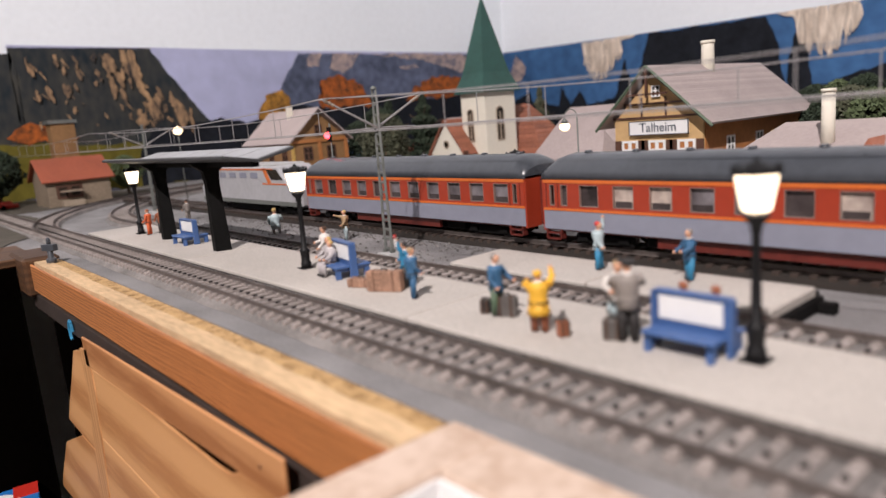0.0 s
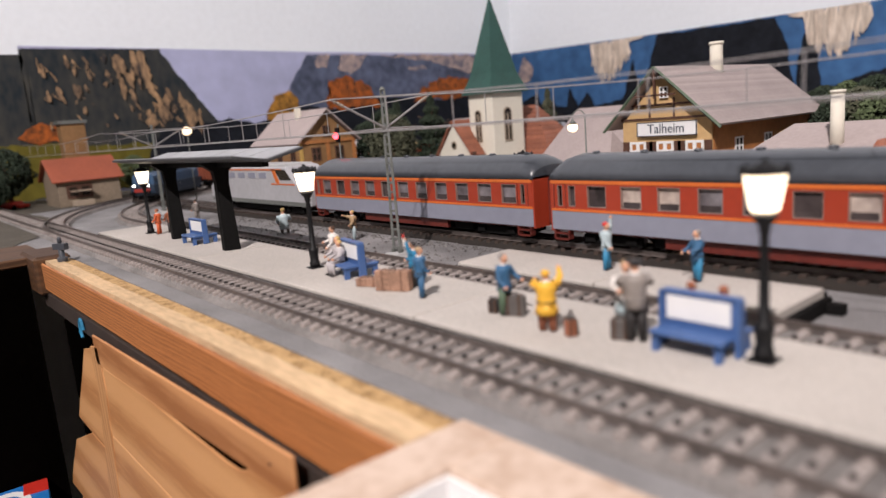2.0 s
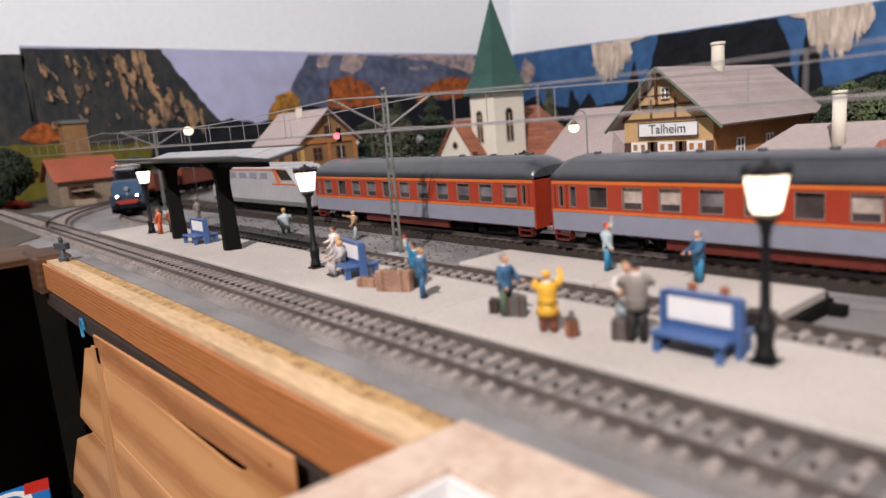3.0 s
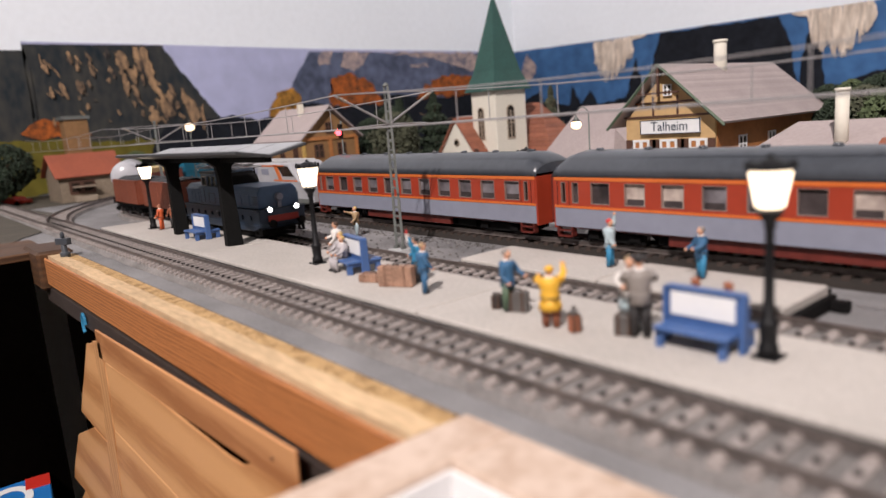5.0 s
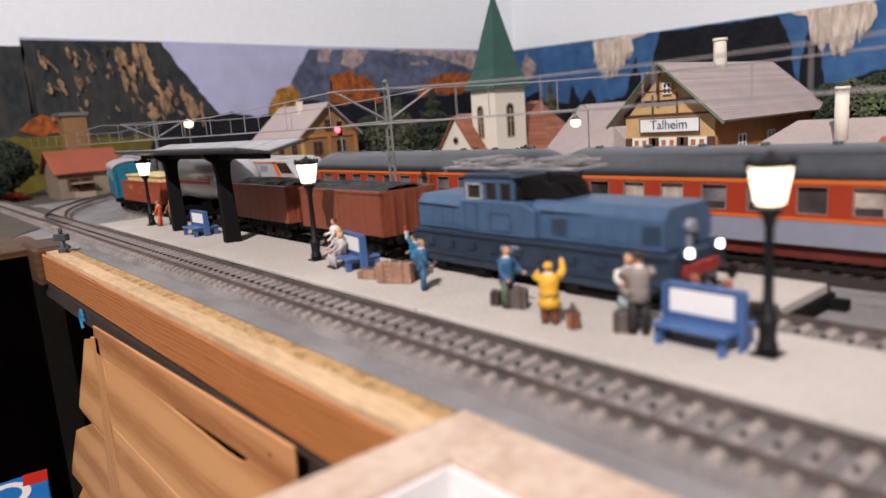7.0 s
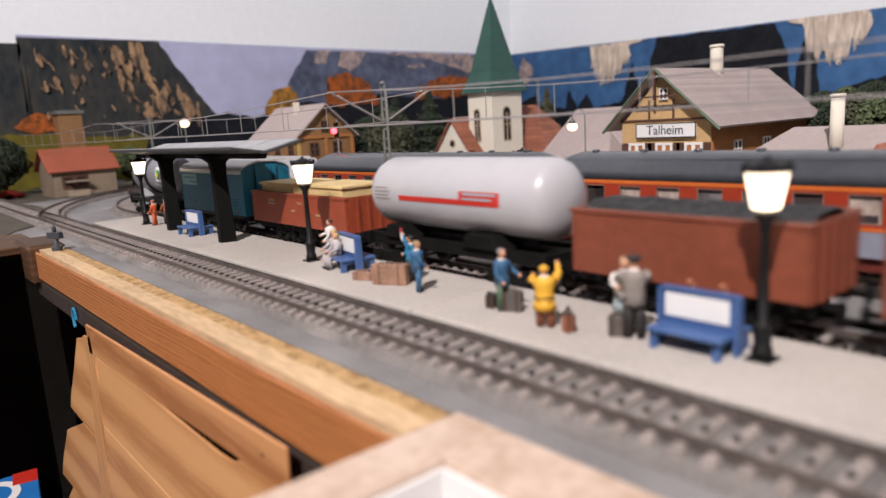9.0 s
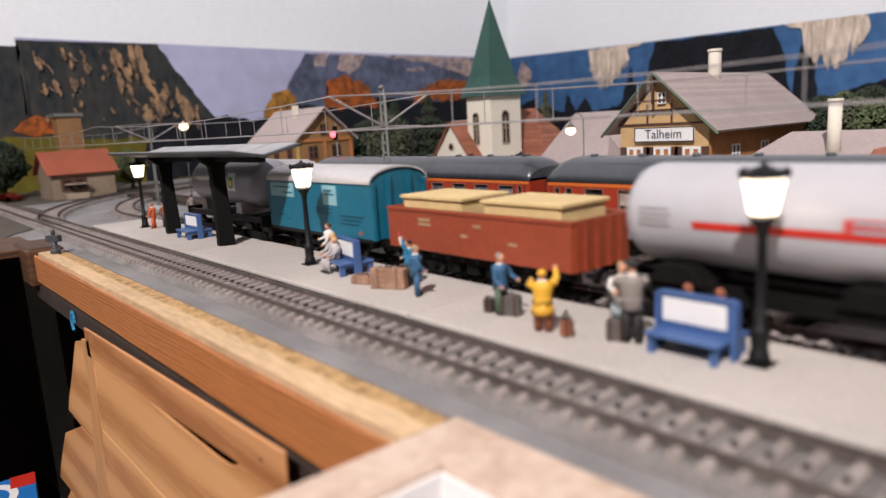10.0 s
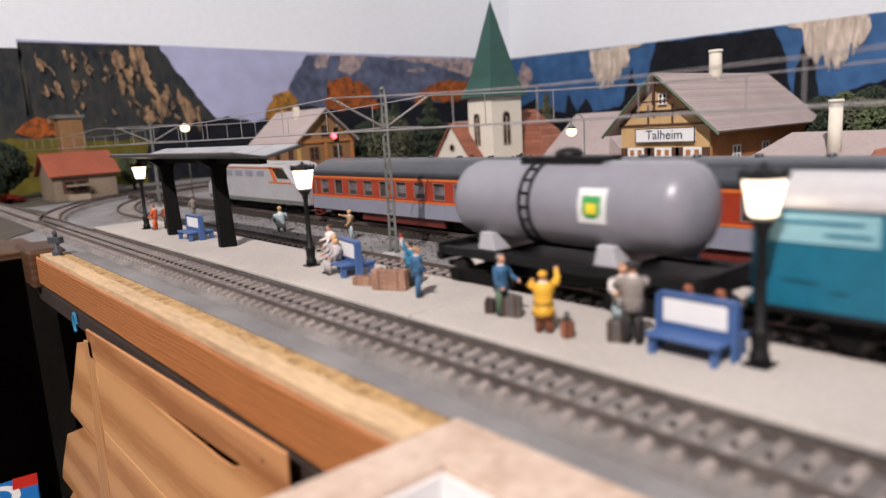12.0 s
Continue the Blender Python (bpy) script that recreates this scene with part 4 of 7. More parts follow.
def two_axles(parent, half):
    for x in (-half, half):
        wheelset(parent, x)
        for y in (-0.0118, 0.0118):
            b = bmesh.new()
            bm_box(b, x - 0.0075, x + 0.0075, y - 0.0008, y + 0.0008, 0.0125, 0.0140)
            bm_box(b, x - 0.0022, x + 0.0022, y - 0.0012, y + 0.0012, 0.0095, 0.0130)
            bm_prism(b, [(x - 0.0060, 0.0165), (x + 0.0060, 0.0165), (x + 0.0025, 0.0105), (x - 0.0025, 0.0105)], "y", y - 0.0005, y + 0.0005)
            part("axle_guard", b, M["blackmatt"], parent)


def electric_loco():
    v = thing("electric_locomotive", "blue centre-cab electric locomotive with lit headlights", "locomotive")
    h, w = 0.064, 0.0160
    b = bmesh.new()
    bm_prism(b, [(-h + 0.006, 0.0122), (h - 0.010, 0.0122), (h - 0.002, 0.0150), (h, 0.0175), (h, 0.0262), (-h, 0.0262), (-h, 0.0160)], "y", -w, w)
    fr = part("frame", b, M["loco_dark"], v, "dark blue side frame", 0.0006)
    for sy in (-1, 1):
        y = sy * (w + 0.0003)
        for x0, x1, z0, z1 in ((-h, h - 0.001, 0.0248, 0.0262), (-h, h - 0.002, 0.0160, 0.0166)):
            b = bmesh.new()
            bm_box(b, x0, x1, y - 0.0005, y + 0.0005, z0, z1)
            part("side_rib", b, M["loco_dark"], fr)
        for i in range(9):
            b = bmesh.new()
            x = -0.052 + i * 0.0128
            bm_box(b, x - 0.0020, x + 0.0020, y - 0.0006, y + 0.0006, 0.0195, 0.0222)
            part("frame_plate", b, M["loco_dark"], fr)
    # long hoods with narrower, sloping ends, before and behind the cab
    for name, x0, x1, ww, zz in (("hood", 0.004, 0.0600, 0.0138, 0.0405), ("hood", -0.0630, -0.030, 0.0138, 0.0405)):
        b = bmesh.new()
        s = 1 if x1 > 0 else -1
        pr = [(-ww, 0.0262), (ww, 0.0262), (ww, zz - 0.0035), (ww - 0.0030, zz), (-ww + 0.0030, zz), (-ww, zz - 0.0035)]
        bm_prism(b, pr, "x", x0, x1)
        for q in b.verts:
            if (s > 0 and q.co.x == x1) or (s < 0 and q.co.x == x0):
                q.co.y *= 0.86
                q.co.z -= (q.co.z - 0.0262) * 0.14
        hood = part(name, b, M["loco_blue"], v, "blue bonnet", 0.0006)
        for sy in (-1, 1):
            for i in range(4):
                xx = (x0 + 0.010 + i * 0.0125) if s > 0 else (x0 + 0.006 + i * 0.0065)
                b = bmesh.new()
                bm_box(b, xx, xx + (0.0085 if s > 0 else 0.0045), sy * ww - 0.0003, sy * ww + 0.0003, 0.0285, 0.0350)
                part("hatch", b, M["loco_blue"], hood)
                if s > 0 and i in (0, 3):
                    for k in range(5):
                        b = bmesh.new()
                        bm_box(b, xx + 0.0008, xx + 0.0077, sy * ww - 0.0006, sy * ww + 0.0006, 0.0292 + k * 0.0012, 0.0297 + k * 0.0012)
                        part("louvre", b, M["loco_dark"], hood)
    # cab body, wider than the bonnets, with windows all round
    b = bmesh.new()
    bm_prism(b, [(-0.0330, 0.0262), (0.0080, 0.0262), (0.0080, 0.0372), (0.0020, 0.0395), (-0.0100, 0.0398), (-0.0330, 0.0398)], "y", -w + 0.0002, w - 0.0002)
    part("cab_base", b, M["loco_blue"], v, "blue cab side", 0.0006)
    cab = bmesh.new()
    bm_box(cab, -0.0310, -0.0035, -0.0142, 0.0142, 0.0462, 0.0484)
    for x in (-0.0303, -0.0200, -0.0120, -0.0042):
        for y in (-0.0134, 0.0134):
            bm_box(cab, x - 0.0011, x + 0.0011, y - 0.0006, y + 0.0006, 0.0396, 0.0464)
    cb = part("cab", cab, M["loco_blue"], v, "blue cab top with window posts", 0.0003)
    # added black block stands for the shaded cab front below the pantograph
    b = bmesh.new()
    bm_prism(b, [(-0.0036, 0.0400), (0.0150, 0.0400), (0.0120, 0.0460), (0.0060, 0.0482), (-0.0036, 0.0482)], "y", -0.0100, 0.0100)
    part("roof_equipment", b, M["blackmatt"], v, "black block for the shaded cab front under the pantograph", 0.0006)
    for y in (-0.009, 0.009):
        b = bmesh.new()
        bm_rod(b, (0.0100, y, 0.0460), (0.0100, y, 0.0515), 0.0006, seg=6)
        part("insulator", b, M["blackmatt"], v)
    b = bmesh.new()
    bm_prism(b, [(-0.0325, 0.0484), (-0.0020, 0.0484), (-0.0050, 0.0500), (-0.0290, 0.0500)], "y", -0.0150, 0.0150)
    part("cab_roof", b, M["loco_dark"], v, "dark cab roof", 0.0004)
    b = bmesh.new()
    for y in (-0.0132, 0.0132):
        bm_box(b, -0.0298, -0.0045, y - 0.0002, y + 0.0002, 0.0398, 0.0462)
    for x in (-0.0301, -0.0040):
        bm_box(b, x - 0.0002, x + 0.0002, -0.0130, 0.0130, 0.0398, 0.0462)
    part("window_pane", b, M["darkglass"], cb, "dark cab windows")
    for y in (-0.0128,):
        b = bmesh.new()
        t = 0.0005
        for q in ((-0.0296, -0.0206, 0.0399, 0.0404), (-0.0296, -0.0206, 0.0457, 0.0462), (-0.0296, -0.0291, 0.0399, 0.0462), (-0.0211, -0.0206, 0.0399, 0.0462)):
            bm_box(b, q[0], q[1], -0.0146, -0.0138, q[2], q[3])
        part("window_frame", b, M["silver"], cb, "silver window frame")
    for sy in (-1, 1):
        yy = sy * (w - 0.0002)
        for x0, x1, z0, z1, key in ((-0.0300, -0.0225, 0.0275, 0.0385, "loco_dark"), (-0.0150, -0.0040, 0.0280, 0.0350, "loco_dark")):
            b = bmesh.new()
            for q in ((x0, x0 + 0.0003, z0, z1), (x1 - 0.0003, x1, z0, z1), (x0, x1, z1 - 0.0003, z1), (x0, x1, z0, z0 + 0.0003)):
                bm_box(b, q[0], q[1], yy - 0.0002, yy + 0.0002, q[2], q[3])
            part("panel_seam", b, M[key], v)
    # handrails and number plates
    for sy in (-1, 1):
        for x0, x1 in ((0.010, 0.058), (-0.062, -0.036)):
            b = bmesh.new()
            bm_tube(b, [Vector((x0, sy * 0.0138, 0.0372)), Vector((x0, sy * 0.0145, 0.0372)), Vector((x1, sy * (0.0145 if x1 < 0 else 0.0128), 0.0365)), Vector((x1, sy * 0.0120, 0.0365))], 0.0003)
            part("handrail", b, M["loco_blue"], v)
        b = bmesh.new()
        bm_box(b, -0.0040, 0.0000, min(sy * w, sy * (w + 0.0005)), max(sy * w, sy * (w + 0.0005)), 0.0205, 0.0232)
        part("number_plate", b, M["coach_grey"], v, "small pale plate")
        for x in (-0.058, 0.058):
            b = bmesh.new()
            for zz in (0.0095, 0.0125):
                bm_box(b, x - 0.003, x + 0.003, sy * 0.0150 - 0.0012, sy * 0.0150 + 0.0012, zz, zz + 0.0005)
            for dx in (-0.0028, 0.0028):
                bm_box(b, x + dx - 0.0003, x + dx + 0.0003, sy * 0.0150 - 0.0010, sy * 0.0150 + 0.0010, 0.0095, 0.0152)
            part("step", b, M["blackmatt"], v)
    # folded pantographs
    for x0 in (-0.034, 0.004):
        z = 0.0515
        b = bmesh.new()
        corners = [(x0 - 0.014, -0.009, z), (x0 - 0.014, 0.009, z), (x0 + 0.018, 0.009, z), (x0 + 0.018, -0.009, z)]
        for k in range(4):
            bm_rod(b, corners[k], corners[(k + 1) % 4], 0.0005, seg=6)
        pan = part("pantograph", b, M["wire"], v, "folded grey wire pantograph")
        for s in (-1, 1):
            for p, q, r in (((x0 - 0.014, s * 0.009, z), (x0 + 0.018, s * 0.005, z + 0.0022), 0.0004),
                            ((x0 + 0.018, s * 0.009, z), (x0 - 0.014, s * 0.004, z + 0.0022), 0.0004),
                            ((x0 - 0.014, s * 0.009, z), (x0 - 0.014, s * 0.009, 0.0495 if x0 < 0 else 0.0485), 0.0005)):
                b = bmesh.new()
                bm_rod(b, p, q, r, seg=6)
                part("rod", b, M["wire"], pan)
        for k in range(6):
            # crossed lower and upper frame wires of the folded diamond
            xa, xb = x0 - 0.014 + 0.005 * k, x0 + 0.018 - 0.004 * k
            b = bmesh.new()
            bm_rod(b, (xa, -0.0105, z + 0.0004 * k), (xb, 0.0060, z + 0.0028), 0.00028, seg=5)
            bm_rod(b, (xa, 0.0105, z + 0.0004 * k), (xb, -0.0060, z + 0.0030), 0.00028, seg=5)
            part("cross_wire", b, M["wire"], pan)
        for dx in (-0.001, 0.005):
            b = bmesh.new()
            bm_rod(b, (x0 + dx, -0.0150, z + 0.0020), (x0 + dx, -0.0110, z + 0.0034), 0.0004, seg=6)
            bm_rod(b, (x0 + dx, -0.0110, z + 0.0034), (x0 + dx, 0.0110, z + 0.0034), 0.0004, seg=6)
            bm_rod(b, (x0 + dx, 0.0110, z + 0.0034), (x0 + dx, 0.0150, z + 0.0020), 0.0004, seg=6)
            part("collector_bow", b, M["wire"], pan)
    for y in (-0.0092, 0.0092):
        b = bmesh.new()
        bm_lathe(b, [(0.0024, 0.0), (0.0024, 0.0020), (0.0019, 0.0026)], 12, (h - 0.0010, y, 0.0258), "x")
        lamp = part("headlight", b, M["loco_dark"], v)
        b = bmesh.new()
        bm_lathe(b, [(0.0015, 0.0), (0.0015, 0.0004), (0.0009, 0.0007)], 12, (h + 0.0016, y, 0.0262), "x")
        part("headlight_lens", b, M["headlight"], lamp, "lit white headlight lens")
    b = bmesh.new()
    bm_lathe(b, [(0.0026, 0.0), (0.0026, 0.0022), (0.0018, 0.0028)], 12, (0.0595, 0, 0.0330), "x")
    bm_box(b, 0.0580, 0.0610, -0.0012, 0.0012, 0.0262, 0.0310)
    part("top_lamp", b, M["coach_grey"], v, "unlit grey top lamp")
    for s in (-1, 1):
        b = bmesh.new()
        bm_box(b, min(s * h, s * (h + 0.0010)), max(s * h, s * (h + 0.0010)), -0.0105, 0.0105, 0.0180, 0.0222)
        part("buffer_beam", b, M["beam_red"], v, "dull red buffer beam", 0.0003)
    b = bmesh.new()
    bm_box(b, -0.055, 0.055, -0.0105, 0.0105, 0.0080, 0.0150)
    part("underframe", b, M["blackmatt"], v, bevel=0.0008)
    for x in (-0.036, 0.036):
        bogie(v, x, 0.0125)
    buffers(v, h + 0.001)
    return v


def open_wagon(label, half, material, loaded):
    v = thing("open_wagon", label, "goods wagon", group="goods wagons")
    w, z0, z1 = 0.0160, 0.0190, 0.0405 if not loaded else 0.0372
    for sy in (-1, 1):
        b = bmesh.new()
        bm_box(b, -half, half, sy * w - 0.0007, sy * w + 0.0007, z0, z1)
        side = part("side_wall", b, material, v, bevel=0.0002)
        n = 7 if not loaded else 2
        for i in range(n):
            x = -half + 0.001 + i * (2 * half - 0.002) / (n - 1)
            b = bmesh.new()
            bm_box(b, x - 0.0006, x + 0.0006, sy * (w + 0.0006) - 0.00025, sy * (w + 0.0006) + 0.00025, z0, z1 - 0.001)
            part("stanchion", b, material, side)
        for i in range(12):
            x = -half + 0.004 + i * (2 * half - 0.008) / 11
            b = bmesh.new()
            bm_box(b, x - 0.0007, x + 0.0007, sy * (w - 0.0002) - 0.0006, sy * (w - 0.0002) + 0.0006, z0 - 0.0022, z0 - 0.0001)
            part("hinge", b, M["blackmatt"], side, "small black hinge")
        b = bmesh.new()
        bm_box(b, -half - 0.0005, half + 0.0005, sy * w - 0.0012, sy * w + 0.0014, z1 - 0.0012, z1)
        part("top_rail", b, material, side)
        if loaded:
            for x0, x1, zz in ((-half + 0.022, -half + 0.030, 0.0320), (-half + 0.022, -half + 0.030, 0.0300), (0.004, 0.008, 0.0315), (-0.004, 0.0, 0.0270), (half - 0.03, half - 0.026, 0.026)):
                b = bmesh.new()
                bm_box(b, x0, x1, sy * (w + 0.0007), sy * (w + 0.0009), zz, zz + 0.0012) if sy > 0 else bm_box(b, x0, x1, -(w + 0.0009), -(w + 0.0007), zz, zz + 0.0012)
                part("lettering", b, M["f_tan"], side, "small pale lettering bar")
    for sx in (-1, 1):
        b = bmesh.new()
        bm_box(b, sx * half - 0.0007, sx * half + 0.0007, -w + 0.0008, w - 0.0008, z0, z1)
        end = part("end_wall", b, material, v)
        for y in (-0.0100, -0.0034, 0.0034, 0.0100):
            b = bmesh.new()
            x = sx * (half + 0.0010)
            bm_box(b, x - 0.0006, x + 0.0006, y - 0.0008, y + 0.0008, z0, z1 - 0.001)
            part("stanchion", b, material, end)
    b = bmesh.new()
    bm_box(b, -half, half, -w + 0.0008, w - 0.0008, z0 - 0.0006, z0 + 0.0012)
    bm_box(b, -half, half, -0.0130, -0.0110, 0.0150, z0)
    bm_box(b, -half, half, 0.0110, 0.0130, 0.0150, z0)
    part("underframe", b, M["blackmatt"], v)
    if loaded:
        for x0, x1 in ((-half + 0.0075, -0.0065), (0.0065, half - 0.0075)):
            b = bmesh.new()
            bm_box(b, x0, x1, -0.0132, 0.0132, z0 + 0.0012, 0.0408)
            crate = part("crate_load", b, M["yellow_load"], v, "pale yellow crate load", 0.0004)
            b = bmesh.new()
            bm_box(b, x0 - 0.0010, x1 + 0.0010, -0.0142, 0.0142, 0.0408, 0.0424)
            part("crate_lid", b, M["yellow_load"], crate, "", 0.0003)
    else:
        b = bmesh.new()
        g = bmesh.ops.create_grid(b, x_segments=26, y_segments=12, size=1.0)["verts"]
        for q in g:
            q.co = Vector((q.co.x * (half - 0.001), q.co.y * (w - 0.0012), 0.0395 + 0.0030 * (1 - abs(q.co.y) ** 2) + 0.0016 * noise.noise(Vector((q.co.x * 14, q.co.y * 6, half * 90)))))
        part("coal_load", b, M["coal"], v, "black coal load")
    two_axles(v, half * 0.55)
    b = bmesh.new()
    for i in range(4):
        bm_box(b, -half * 0.35 + i * 0.012, -half * 0.35 + i * 0.012 + 0.007, -0.0120, 0.0120, 0.0105, 0.0150)
    part("brake_gear", b, M["blackmatt"], v)
    buffers(v, half + 0.0010)
    return v


def tank_body(v, x0, x1, zc, r, material, label):
    b = bmesh.new()
    d = r * 0.55
    prof = [(r * 0.02, x0), (r * 0.45, x0 + d * 0.10), (r * 0.75, x0 + d * 0.32), (r * 0.93, x0 + d * 0.62), (r, x0 + d)]
    prof += [(r, x1 - d), (r * 0.93, x1 - d * 0.62), (r * 0.75, x1 - d * 0.32), (r * 0.45, x1 - d * 0.10), (r * 0.02, x1)]
    bm_lathe(b, prof, 40, (0, 0, zc), "x")
    return part("tank", b, material, v, label)


def curved_plate(name, parent, x0, x1, zc, r, a0, a1, material, label=""):
    """A thin printed plate on the near and the far side of a tank, between two angles from the horizontal."""
    out = []
    for sy in (-1, 1):
        b = bmesh.new()
        n = 6
        rows = []
        for i in range(n + 1):
            a = radians(a0 + (a1 - a0) * i / n)
            rows.append([b.verts.new((x, sy * rr * math.cos(a), zc + rr * math.sin(a))) for x, rr in ((x0, r + 0.0002), (x1, r + 0.0002))])
        for p, q in zip(rows, rows[1:]):
            b.faces.new((p[0], p[1], q[1], q[0])).smooth = True
        bmesh.ops.recalc_face_normals(b, faces=b.faces)
        if b.faces[:][0].normal.y * sy < 0:
            bmesh.ops.reverse_faces(b, faces=b.faces)
        me = bpy.data.meshes.new(name)
        b.to_mesh(me)
        b.free()
        me.materials.append(material)
        o = new(name, me)
        o.parent = parent
        if label:
            tagged(o, label)
        out.append(o)
    return out


def gas_tank_wagon():
    v = thing("gas_tank_wagon", "white gas tank wagon with a red stripe on a black frame", "tank wagon", group="tank wagons")
    half, zc, r = 0.0575, 0.0405, 0.0158
    t = tank_body(v, -half + 0.0005, half - 0.0005, zc, r, M["tank_white"], "glossy white tank barrel")
    curved_plate("stripe", t, -0.029, 0.0115, zc, r, -8, 0, M["red"], "red stripe")
    curved_plate("stripe_panel", t, 0.0115, 0.0345, zc, r, -8, 12, M["red"], "red stripe panel with unreadable lettering bars")
    for k, a in enumerate((8, 1)):
        curved_plate("lettering", t, 0.0135, 0.0325 - 0.002 * k, zc, r + 0.0002, a - 1, a + 1.5, M["paleprint"], "pale lettering bar")
    for k in range(4):
        curved_plate("lettering", t, -0.0470, -0.0370 + 0.001 * (k % 2), zc, r, 10 - 6 * k, 12 - 6 * k, M["f_grey"], "small dark lettering bar")
    for y, w in ((-0.0115, 0.0012), (0.0115, 0.0012), (0.0, 0.0030)):
        b = bmesh.new()
        bm_box(b, -half + 0.002, half - 0.002, y - w, y + w, 0.0165, 0.0215)
        part("sole_bar", b, M["blackmatt"], v)
    for x in (-half + 0.001, half - 0.001):
        b = bmesh.new()
        bm_box(b, x - 0.0010, x + 0.0010, -0.0155, 0.0155, 0.0160, 0.0220)
        part("headstock", b, M["blackmatt"], v)
    for x0, x1 in ((-0.044, -0.026), (0.010, 0.032)):
        b = bmesh.new()
        bm_prism(b, [(x0 + 0.003, 0.0265), (x1 - 0.004, 0.0265), (x1, 0.0205), (x0, 0.0205)], "y", -0.0148, 0.0148)
        part("saddle", b, M["blackmatt"], v, "black tank saddle", 0.0004)
    for x in (-0.040, 0.040):
        bogie(v, x, 0.0120)
    buffers(v, half)
    return v


def box_van():
    v = thing("box_van", "teal covered goods van with a silver arched roof", "goods wagon", group="goods wagons")
    half, w, z0, z1 = 0.0520, 0.0165, 0.0195, 0.0470
    b = bmesh.new()
    arch = [(w * math.cos(math.pi * i / 12), z1 + 0.0062 * math.sin(math.pi * i / 12)) for i in range(13)]
    bm_prism(b, [(-w, z0), (w, z0)] + arch, "x", -half, half)
    body = part("body", b, M["teal"], v, "teal side walls", 0.0003)
    b = bmesh.new()
    k = 1.045
    outer = [(k * w * math.cos(math.pi * i / 16), z1 + 0.0006 + 0.0068 * math.sin(math.pi * i / 16)) for i in range(17)]
    bm_prism(b, [(-k * w, z1 - 0.0006), *[(y, z - 0.0010) for y, z in outer[::-1]][1:-1], (k * w, z1 - 0.0006)] + outer, "x", -half - 0.0010, half + 0.0010)
    part("roof", b, M["silver"], v, "silver arched roof")
    for sx in (-1, 1):
        for y in (-0.0155, -0.0062, 0.0062, 0.0155):
            b = bmesh.new()
            x = sx * (half + 0.0007)
            bm_box(b, x - 0.0007, x + 0.0007, y - 0.0010, y + 0.0010, z0, z1 + 0.0040 if abs(y) < 0.01 else z1)
            part("end_post", b, M["teal"], body)
    for sy in (-1, 1):
        y = sy * w
        def plate(x0, x1, a, c, m, nm, lab):
            b = bmesh.new()
            bm_box(b, x0, x1, min(y + sy * 0.0003, y - sy * 0.0002), max(y + sy * 0.0003, y - sy * 0.0002), a, c)
            part(nm, b, m, body, lab)
        plate(-0.0495, -0.0225, 0.0375, 0.0452, M["paleprint"], "side_panel", "pale blue side panel")
        plate(0.0085, 0.0215, 0.0350, 0.0450, M["paleprint"], "side_panel", "pale blue side panel")
        for kk, (x0, x1, zz) in enumerate(((-0.035, -0.024, 0.0395), (-0.046, -0.026, 0.0425), (0.010, 0.0175, 0.0420), (0.010, 0.0195, 0.0400))):
            b = bmesh.new()
            bm_box(b, x0, x1, min(y + sy * 0.0005, y), max(y + sy * 0.0005, y), zz, zz + 0.0008)
            part("lettering", b, M["teal"], body, "small teal lettering bar")
        for x0, x1, zz in ((0.000, 0.016, 0.0325), (0.002, 0.016, 0.0305), (0.024, 0.045, 0.0300), (0.026, 0.042, 0.0280), (0.024, 0.040, 0.0260), (-0.045, -0.036, 0.0270), (-0.033, -0.029, 0.0250)):
            b = bmesh.new()
            bm_box(b, x0, x1, min(y + sy * 0.0003, y), max(y + sy * 0.0003, y), zz, zz + 0.0006)
            part("lettering", b, M["tealprint"], body, "small dark lettering bar")
        plate(0.0400, 0.0430, 0.0215, 0.0232, M["f_brown"], "door_notice", "small red-brown plate")
        b = bmesh.new()
        bm_box(b, -half, half, y - 0.0005, y + 0.0005, z0 - 0.0012, z0 + 0.0004)
        part("sole_bar", b, M["black"], v)
    b = bmesh.new()
    bm_box(b, -half, half, -0.0130, 0.0130, 0.0160, z0)
    bm_box(b, -0.010, 0.010, -0.0150, 0.0150, 0.0125, 0.0150)
    part("underframe", b, M["blackmatt"], v)
    two_axles(v, 0.030)
    buffers(v, half)
    return v


